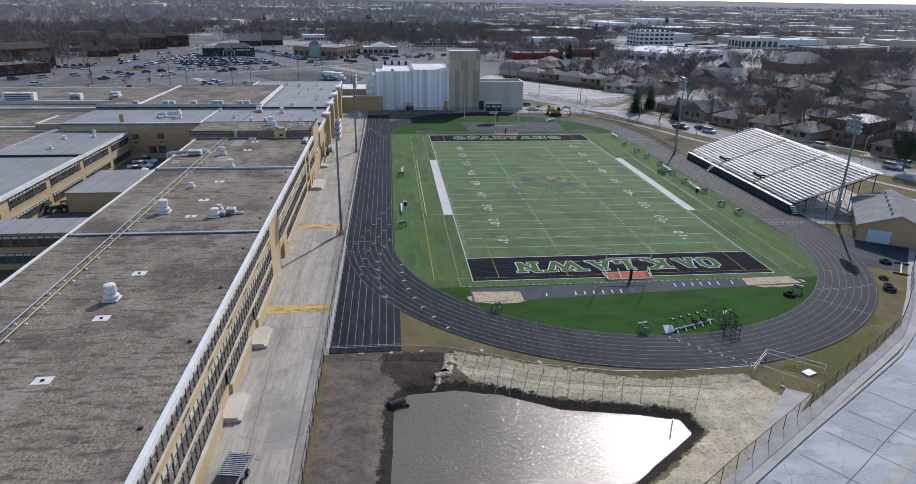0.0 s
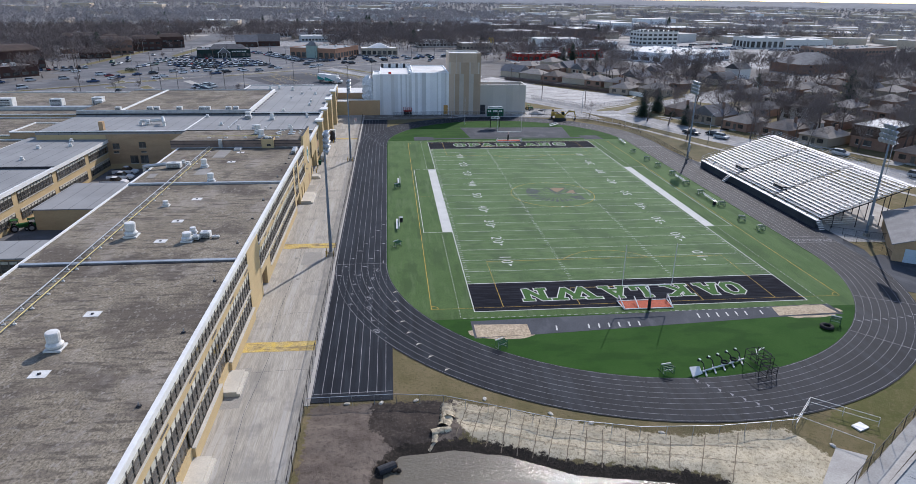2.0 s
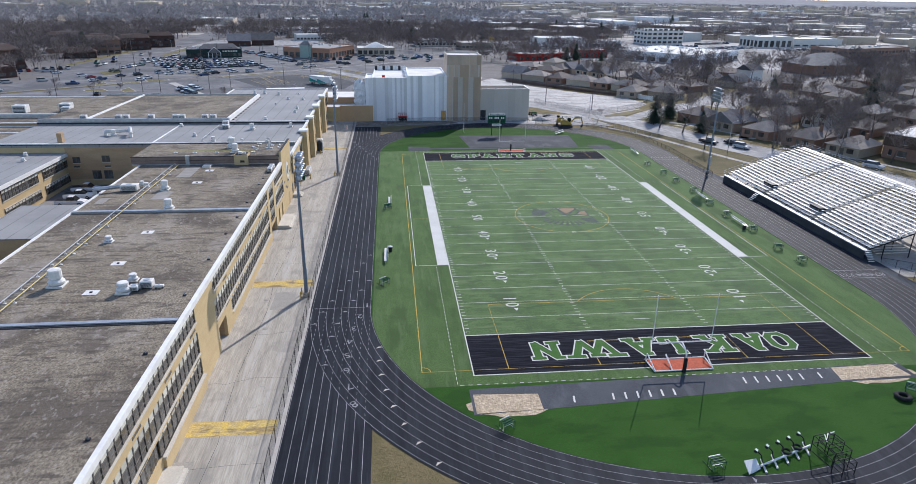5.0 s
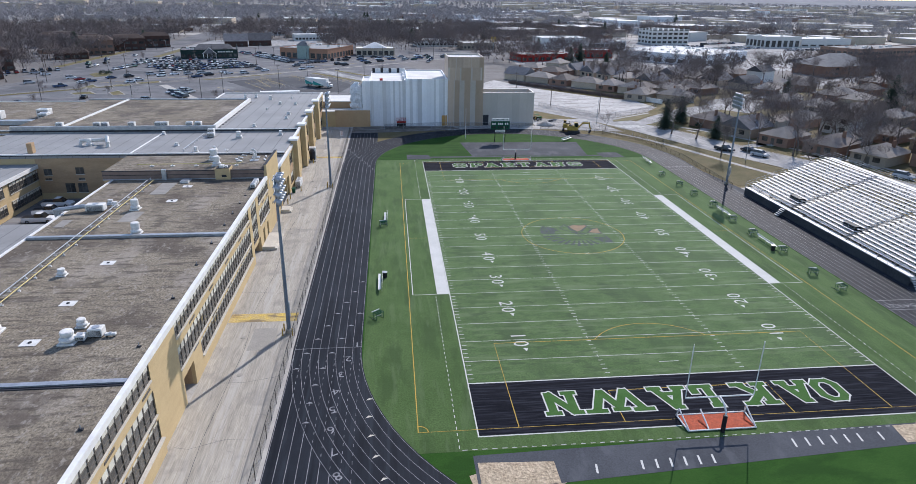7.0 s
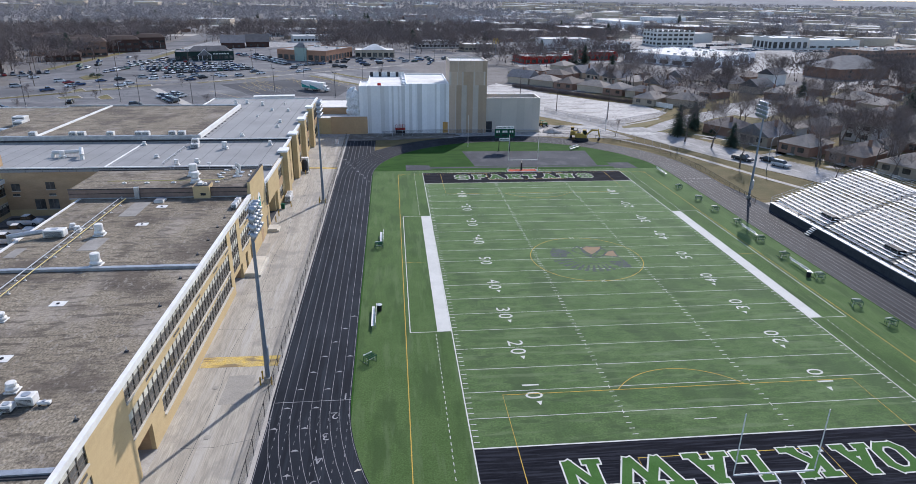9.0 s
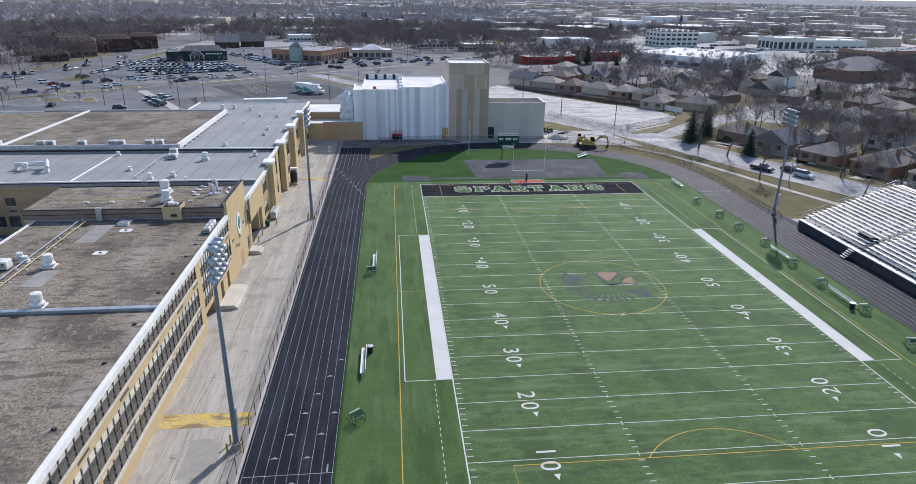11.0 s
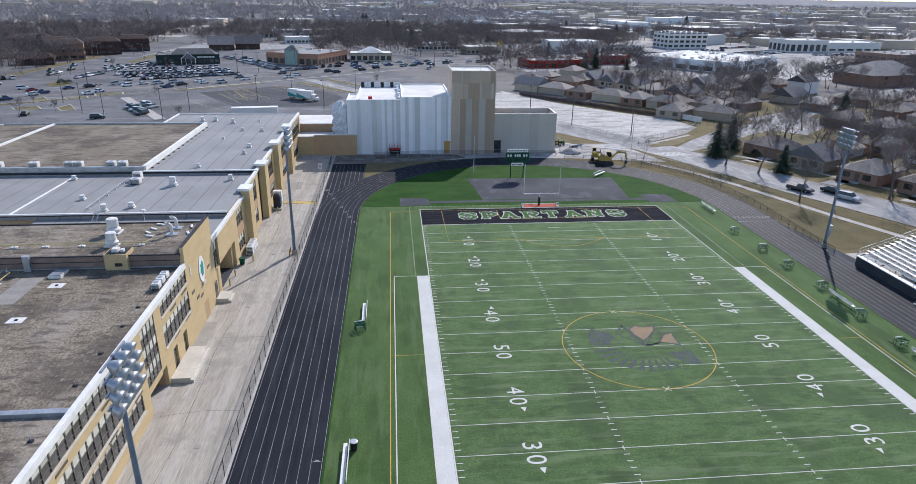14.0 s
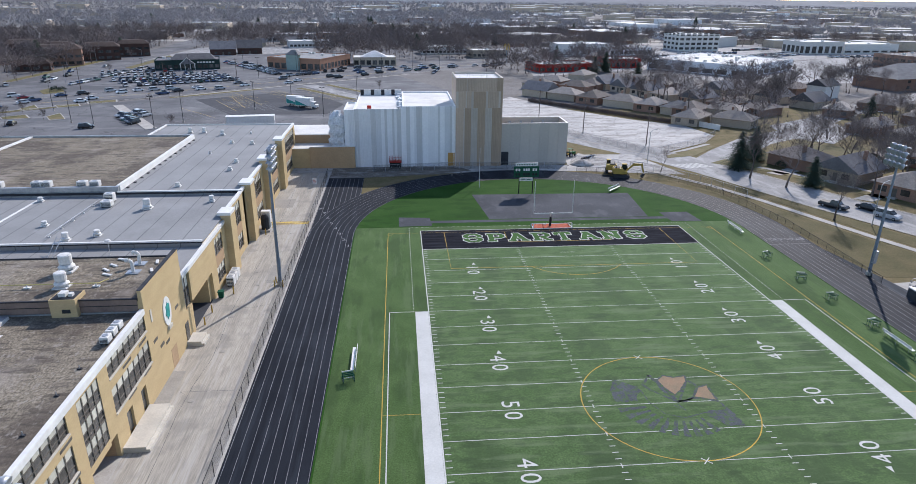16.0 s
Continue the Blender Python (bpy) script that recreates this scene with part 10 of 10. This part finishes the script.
# the countless flat roofs and pale lots of the town beyond
bm = B()
rt = random.Random(52)
for i in range(460):
    a = rt.uniform(9, 45) if i < 400 else rt.uniform(-40, 9)
    dist = 640 * (4.6 ** rt.random())
    x, y = math.sin(radians(a)) * dist, math.cos(radians(a)) * dist
    k = (dist / 900) ** 0.5
    w, d, h = rt.uniform(14, 48) * k, rt.uniform(12, 30) * k, rt.uniform(4.5, 9) * k
    if any(math.hypot(x - s[0], y - s[1]) < s[2] + w * 0.6 for s in sites) or near_line(x, y, [(-178, 285), (-175, 470), (-205, 1200)], 24):
        continue
    tone = rt.choice((1, 1, 1, 2, 2))
    for x0, y0, x1, y1, z0, z1, m in ((-w / 2, -d / 2, w / 2, d / 2, 0, h, 0), (-w / 2, -d / 2, w / 2, d / 2, h + 0.02, h + 0.5, tone), (-w * 1.1, -d * 2.0, w * 1.1, -d / 2 - 0.3, -0.02, 0.03, 3)):
        n0 = len(bm.faces)
        box(bm, x + x0, y + y0, z0, x + x1, y + y1, z1)
        for f in bm.faces[n0:]:
            f.material_index = m
    sites.append((x, y, w * 0.62))
tagged(new("distant_blocks", mesh_of("distant_blocks", bm, [M["house_tan"], M["roof_white"], M["roof_grey"], M["walkway"]])), "pale flat-roofed blocks and lots across the far town", "buildings", "", "stuff")
# scattered houses farther out, among the woods
for i in range(140):
    a, dist = (rng.uniform(-40, 36), rng.uniform(400, 1150)) if i < 90 else (rng.uniform(34, 47), rng.uniform(300, 650))
    x, y = math.sin(radians(a)) * dist - 4, math.cos(radians(a)) * dist
    if -190 < x < 40 and y < 520 or x > 40 and y < 310 or any(math.hypot(x - s[0], y - s[1]) < s[2] + 9 for s in sites) or near_line(x, y, [(-176, 285), (-175, 470), (-205, 1200)], 20) or (150 < x < 460 and y < 640 and x * 0.62 < y < x * 2.6):
        continue
    put_house(rng.choice((0, 1, 2, 3, 4, 5)), x, y, US + rng.choice((0, 90)) + rng.uniform(-4, 4), False)
    sites.append((x, y, 7))

# ---------------------------------------------------------------- trees
M["twig"] = mat("bare_twig_bark", (0.25, 0.205, 0.19), (0.18, 0.15, 0.14), s1=0.02, s2=0.3, var=0.3, bump=0, rand=0.2)
M["twig_near"] = mat("dark_brown_twigs", (0.21, 0.176, 0.163), (0.15, 0.127, 0.119), s1=0.05, s2=0.5, var=0.3, bump=0, rand=0.3)
# paler and cooler than the nearer twigs: distance haze put into the colour
M["twig_far"] = mat("hazed_bare_wood", (0.34, 0.315, 0.315), (0.26, 0.243, 0.246), s1=0.004, s2=0.05, var=0.25, bump=0)
M["needle"] = mat("dark_spruce_needles", (0.045, 0.07, 0.05), (0.065, 0.09, 0.06), s1=0.5, s2=4, var=0.35, bump=0, rand=0.25)


def branches(seed, h, levels=4, spread_=0.9):
    """Segments of a bare broad-crowned tree: start, end, radii, level."""
    r = random.Random(seed)
    segs = []

    def go(p, d, length, rad, lev):
        n = 3 if lev < 2 else 2
        q0 = p
        for i in range(n):
            d = (d + Vector((r.uniform(-.18, .18), r.uniform(-.18, .18), r.uniform(-0.02, .12)))).normalized()
            q = q0 + d * (length / n)
            segs.append((q0, q, rad * (1 - 0.28 * i), rad * (1 - 0.28 * (i + 1)), lev))
            if lev < levels and (i > 0 or lev > 0):
                for _ in range(2 if lev else 3):
                    ax = Vector((r.uniform(-1, 1), r.uniform(-1, 1), r.uniform(-0.1, 0.7))).normalized()
                    nd = (d * 0.65 + ax * spread_).normalized()
                    go(q, nd, length * r.uniform(0.5, 0.72), rad * (1 - 0.28 * (i + 1)) * 0.62, lev + 1)
            q0 = q

    go(Vector((0, 0, 0)), Vector((0, 0, 1)), h * 0.46, h * 0.022, 0)
    return segs


def tree_arrays(segs, fine=1.0):
    """Triangles of a bare tree: three-sided limbs, single slivers for the twigs."""
    V, F = [], []
    r = random.Random(3)
    for p, q, r0, r1, lev in segs:
        d = (q - p).normalized()
        u = d.orthogonal().normalized()
        w = d.cross(u)
        if lev < 3:
            i = len(V)
            for c, rr in ((p, r0), (q, max(r1, 0.012))):
                for k in range(3):
                    a = 2 * math.pi * k / 3
                    V.append(c + (u * math.cos(a) + w * math.sin(a)) * rr)
            for k in range(3):
                j = (k + 1) % 3
                F += [(i + k, i + j, i + 3 + j), (i + k, i + 3 + j, i + 3 + k)]
        else:
            k = max(r0 * 0.8, 0.022) * fine
            i = len(V)
            V += [p - u * k, p + u * k, q + d * 0.7]
            F.append((i, i + 1, i + 2))
            for sgn in ((r.choice((-1, 1)),) if r.random() < 0.55 else ()):
                i = len(V)
                o = p.lerp(q, r.uniform(0.3, 0.8))
                V += [o - w * k * 0.7, o + w * k * 0.7, o + d * r.uniform(0.4, 0.9) + u * sgn * r.uniform(0.3, 0.7) + Vector((0, 0, r.uniform(-0.1, 0.4)))]
                F.append((i, i + 1, i + 2))
    return np.array([tuple(v) for v in V]), np.array(F)


def tree_thing(seed, h, label, levels=4):
    segs = branches(seed, h, levels)
    trunk = [s for s in segs if s[4] == 0]
    crown = [s for s in segs if s[4] > 0]
    o = thing("bare_tree", label, "tree", "bare street trees")
    for nm, ss in (("trunk", trunk), ("crown", crown)):
        V, F = tree_arrays(ss)
        me = bpy.data.meshes.new(nm)
        me.from_pydata(V.tolist(), [], F.tolist())
        me.materials.append(M["bark"] if nm == "trunk" else M["twig_near"])
        ob = new(nm, me)
        ob.parent = o
    return o


kinds = [tree_thing(40 + i, hh, "tall bare deciduous tree with spreading grey-brown limbs") for i, hh in enumerate((17, 14, 19, 12))]
spots = [(84.5, 133.6), (81.0, 111.0), (102.0, 111.5), (93.3, 92.5), (99.5, 125.6), (80.1, 141.7), (110.9, 103.2), (112.9, 98.9), (118.7, 107.2), (113, 142), (101, 224.7), (124, 92), (128, 84), (135, 75), (120, 120), (138, 112), (125, 140), (133, 130), (146, 98), (150, 110), (105, 142), (112, 126), (95, 166), (101, 205)]
rng = random.Random(31)
for i in range(110):
    b, a = rng.uniform(18, 235), rng.uniform(-120, 190)
    p = O_ + A_ * a + B_ * b
    if a > 40 and b < 60 or near_line(p.x, p.y, SIDE, 6) or inside(p.x, p.y, LOT) or p.y > 310 or p.y < 15 or any(math.hypot(p.x - s[0], p.y - s[1]) < s[2] * 0.72 for s in sites):
        continue
    spots.append((p.x, p.y))
for i in range(60):
    a = -70 + i * 3.6 + rng.uniform(-1, 1)
    p = O_ + A_ * a + B_ * rng.choice((22, 24, 27, 30, 34))
    if a < 40 and not near_line(p.x, p.y, SIDE, 7) and not any(math.hypot(p.x - s[0], p.y - s[1]) < 6 for s in sites):
        spots.append((p.x, p.y))
for i in range(75):
    x, y = rng.uniform(95, 230), rng.uniform(175, 335)
    if near_line(x, y, SIDE, 7) or inside(x, y, LOT) or any(math.hypot(x - s[0], y - s[1]) < s[2] * 0.75 for s in sites):
        continue
    spots.append((x, y))
for i in range(26):
    x, y = rng.uniform(-262, -192), rng.uniform(330, 520)
    if not any(math.hypot(x - s[0], y - s[1]) < s[2] * 0.8 for s in sites):
        spots.append((x, y))
for x, y in ((-150, 232), (-122, 226), (-128, 214), (-136, 240), (-14, 236), (-100, 262), (-76, 212), (-152, 355), (-172, 440), (-12, 300), (61, 149), (-185, 330), (-140, 205)):
    spots.append((x, y))
for i, (x, y) in enumerate(spots):
    k = kinds[i % 4] if i < 24 or i % 3 else kinds[3]
    sc = 1.0 if i < len(spots) - 13 else 0.45
    sc *= rng.uniform(0.75, 1.1)
    o = copy_thing(k, pose(x, y, -0.05, 0, 0, rng.uniform(0, 360)))
    o.scale = (sc, sc, sc)
for k in kinds:
    k.location = spots[(kinds.index(k) * 5 + 2) % 24] + (-0.05,)
    k.location.x += 4.5
    k.location.y += 5


def spruce_arrays(seed, h, r):
    """Whorls of drooping boughs, each a bent spray of short needle tufts, with gaps and uneven length."""
    g = random.Random(seed)
    V, F = [], []
    n = 24
    for i in range(n):
        t = i / n
        z = h * (0.08 + 0.9 * t)
        rr = r * (1 - t) ** 0.7 * g.uniform(0.7, 1.15) + 0.1
        m = max(6, int(14 * (1 - t * 0.6)))
        for k in range(m):
            if g.random() < 0.12:
                continue
            a = 2 * math.pi * (k + g.random()) / m
            l = rr * g.uniform(0.55, 1.15)
            up = g.uniform(-0.38, -0.12)
            for q in range(7):
                f = 0.15 + 0.85 * q / 6
                s = (0.28 + 0.10 * l) * (1.15 - 0.6 * f)
                for side in (-1, 0, 1):
                    b = a + side * 0.9
                    x, y, zz = l * f * math.cos(a), l * f * math.sin(a), z + up * l * f * f + g.uniform(-.12, .12)
                    c, sn = math.cos(b), math.sin(b)
                    j = len(V)
                    V += [(x - sn * s * 0.35, y + c * s * 0.35, zz), (x + sn * s * 0.35, y - c * s * 0.35, zz), (x + c * s * 1.5, y + sn * s * 1.5, zz - s * g.uniform(0.2, 0.9))]
                    F.append((j, j + 1, j + 2))
    return V, F


spr = thing("spruce_tree", "dark green spruce with drooping boughs", "tree", "evergreen trees", (82.0, 151.2, -0.02))
V, F = spruce_arrays(4, 10, 4.5)
me = bpy.data.meshes.new("foliage")
me.from_pydata(V, [], F)
me.materials.append(M["needle"])
ob = new("foliage", me)
ob.parent = spr
bm = B()
tube(bm, (0, 0, 0), (0, 0, 8.5), 0.2, 0.04, 6)
part("trunk", bm, M["bark"], spr)
for x, y, s in ((90.9, 160, 0.95), (90.7, 133.8, 0.75), (172, 125, 0.9), (182, 177, 1.5), (95, 168, 0.7), (120, 330, 1.0), (116, 372, 1.2), (108, 366, 1.0), (-205, 440, 1.2), (-190, 470, 1.3), (145, 134, 0.8), (160, 210, 1.0)):
    o = copy_thing(spr, pose(x, y, -0.02, 0, 0, x * 13 % 360))
    o.scale = (s, s, s)

# far woods: thousands of bare crowns joined
def woods(name, n, r0, r1, seed, tris, fine, label, keep):
    g = np.random.RandomState(seed)
    temps = []
    for s in range(4):
        segs = branches(90 + s + seed, 14, 3, 0.95)
        big = [q for q in segs if q[4] <= 1]
        tw = [q for q in segs if q[4] > 1]
        random.Random(s).shuffle(tw)
        V, F = [], []
        for p, q, ra, rb, lev in (big[:10] if r0 < 700 else big[:2]) + tw[:tris]:
            d = (q - p).normalized()
            u = (d.cross(Vector((random.Random(len(V)).uniform(-1, 1), 1, random.Random(len(V) + 1).uniform(-0.8, 0.8))))).normalized()
            k = max(ra * (1.0 if lev < 2 else 1.6), 0.085) * fine
            i = len(V)
            V += [p - u * k, p + u * k, q + d * (1.0 if lev > 1 else 0.1)]
            F.append((i, i + 1, i + 2))
        temps.append((np.array([tuple(v) for v in V]), np.array(F)))
    AV, AF, base, made = [], [], 0, 0
    while made < n:
        a, r = radians(g.uniform(-46, 48)), math.sqrt(g.uniform(r0 * r0, r1 * r1))
        x, y = math.sin(a) * r - 4, math.cos(a) * r
        if not keep(x, y):
            n -= 0.25
            continue
        made += 1
        V, F = temps[g.randint(4)]
        c, s, k = math.cos(a * 7 + made), math.sin(a * 7 + made), g.uniform(0.65, 1.15)
        W = V * k
        AV.append(np.stack([W[:, 0] * c - W[:, 1] * s + x, W[:, 0] * s + W[:, 1] * c + y, W[:, 2] - 0.1], 1))
        AF.append(F + base)
        base += len(V)
    V, F = np.concatenate(AV), np.concatenate(AF)
    me = bpy.data.meshes.new(name)
    me.vertices.add(len(V))
    me.vertices.foreach_set("co", V.astype(np.float32).ravel())
    me.loops.add(len(F) * 3)
    me.loops.foreach_set("vertex_index", F.astype(np.int32).ravel())
    me.polygons.add(len(F))
    me.polygons.foreach_set("loop_start", np.arange(0, len(F) * 3, 3, dtype=np.int32))
    me.update(calc_edges=True)
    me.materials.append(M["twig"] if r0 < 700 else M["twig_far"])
    return tagged(new(name, me), label, "trees", "", "stuff")


site_arr = np.array(sites)


def clear(x, y, m=1.0):
    return bool(((site_arr[:, 0] - x) ** 2 + (site_arr[:, 1] - y) ** 2 > (site_arr[:, 2] * m) ** 2).all())


def free_near(x, y):
    if -182 < x < 45 and y < (535 if -165 < x < -60 else 440):
        return False
    if 40 < x < 240 and y < 346 and (x < 108 or y < 185 or y > 296 or int(x * 13 + y * 7) % 5 > 1 or near_line(x, y, SIDE, 8)) or y < 60:
        return False
    if near_line(x, y, [(-176, 285), (-175, 470), (-205, 1200)], 14) or near_line(x, y, [mr(-420, 13), mr(600, 13)], 20):
        return False
    if x > 150 and 345 < y < 575 and x * 0.95 < y < x * 2.8:
        return False
    return clear(x, y, 0.85)


def free_far(x, y):
    return not near_line(x, y, [(-190, 700), (-205, 1400)], 12) and clear(x, y, 0.9) and not (x > y * 0.1 and (noise.noise((x * 0.004, y * 0.004, 1)) > 0.25))


woods("bare_woods", 3700, 240, 760, 1, 200, 1.25, "bare grey-brown trees among the houses", free_near)
woods("bare_woods", 5200, 760, 1600, 2, 70, 4.0, "bare trees far across the suburb, haze put into their colour", free_far)
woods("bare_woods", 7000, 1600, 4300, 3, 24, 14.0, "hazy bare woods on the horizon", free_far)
g = random.Random(77)
for i in range(44):
    a, r = radians(g.uniform(-38, 36)), g.uniform(380, 1100)
    x, y = math.sin(a) * r, math.cos(a) * r
    if free_near(x, y):
        s = g.uniform(0.9, 1.7)
        o = copy_thing(spr, pose(x, y, -0.02, 0, 0, g.uniform(0, 360)))
        o.scale = (s, s, s)
bush = thing("shrub", "dense dark evergreen shrub by a house front", "shrub", "evergreen shrubs", (117, 106.3, -0.02))
g2 = random.Random(5)
V, F = [], []
for i in range(700):
    a, b, r = g2.uniform(0, 6.283), math.acos(g2.uniform(-0.2, 1)), g2.uniform(0.75, 1.0) * (0.9 + 0.2 * math.sin(i))
    c = Vector((1.4 * r * math.sin(b) * math.cos(a), 1.1 * r * math.sin(b) * math.sin(a), max(0.05, 0.45 + 1.0 * r * math.cos(b))))
    j = len(V)
    for q in range(3):
        V.append(tuple(c + Vector((g2.uniform(-.14, .14), g2.uniform(-.14, .14), g2.uniform(-.12, .12)))))
    F.append((j, j + 1, j + 2))
me = bpy.data.meshes.new("foliage")
me.from_pydata(V, [], F)
me.materials.append(M["needle"])
ob = new("foliage", me)
ob.parent = bush
for x, y, s in ((122, 104.9, 1.1), (123.4, 102.3, 1.0), (94.2, 152.0, 1.2), (97, 150.2, 1.0), (100, 148.5, 1.0), (111, 117, 0.8), (104, 125.6, 0.8), (131, 86, 1.0), (-152, 297, 1.6), (-150, 299, 1.3)):
    copy_thing(bush, pose(x, y, -0.02, 0, 0, x * 7)).scale = (s, s, s)
pine = thing("pine_tree", "dark green round-crowned pine beside the street", "tree", "evergreen trees", (120.3, 60.8, -0.02))
g2 = random.Random(14)
V, F = [], []
lumps = [(g2.uniform(-2.6, 2.6), g2.uniform(-2.6, 2.6), g2.uniform(4.2, 9.0), g2.uniform(1.1, 1.9)) for _ in range(22)]
for i in range(7000):
    lx, ly, lz, lr = lumps[i % 22]
    d = Vector((g2.gauss(0, 1), g2.gauss(0, 1), g2.gauss(0, 0.8))).normalized() * lr * g2.uniform(0.6, 1.08)
    c = Vector((lx, ly, lz)) + d
    e, f = Vector((g2.uniform(-1, 1), g2.uniform(-1, 1), g2.uniform(-1, 1))).normalized() * 0.16, d.normalized() * 0.34
    j = len(V)
    V += [tuple(c - e), tuple(c + e), tuple(c + f)]
    F.append((j, j + 1, j + 2))
me = bpy.data.meshes.new("crown")
me.from_pydata(V, [], F)
me.materials.append(M["needle"])
ob = new("crown", me)
ob.parent = pine
bm = B()
tube(bm, (0, 0, 0), (0.2, 0.1, 4.4), 0.26, 0.18, 8), tube(bm, (0.2, 0.1, 4.3), (1.4, 0.5, 6.4), 0.14, 0.07, 6), tube(bm, (0.2, 0.1, 4.3), (-1.2, -0.4, 6.8), 0.14, 0.06, 6)
part("trunk", bm, M["bark"], pine)
# hedge behind the gravel lot
hd = thing("hedge", "long bare brown hedge behind the gravel lot", "hedge")
g = random.Random(6)
V, F = [], []
for i in range(5200):
    t = g.random()
    p = Vector((50, 262, 0)).lerp(Vector((91.5, 210.5, 0)), t) + Vector((g.uniform(-0.9, 0.9), g.uniform(-0.9, 0.9), g.uniform(0, 0.6)))
    q = p + Vector((g.uniform(-0.6, 0.6), g.uniform(-0.6, 0.6), g.uniform(0.7, 1.9)))
    j = len(V)
    V += [tuple(p + Vector((0.06, 0.03, 0))), tuple(p - Vector((0.06, 0.03, 0))), tuple(q)]
    F.append((j, j + 1, j + 2))
me = bpy.data.meshes.new("brushwood")
me.from_pydata(V, [], F)
me.materials.append(M["twig"])
ob = new("brushwood", me)
ob.parent = hd
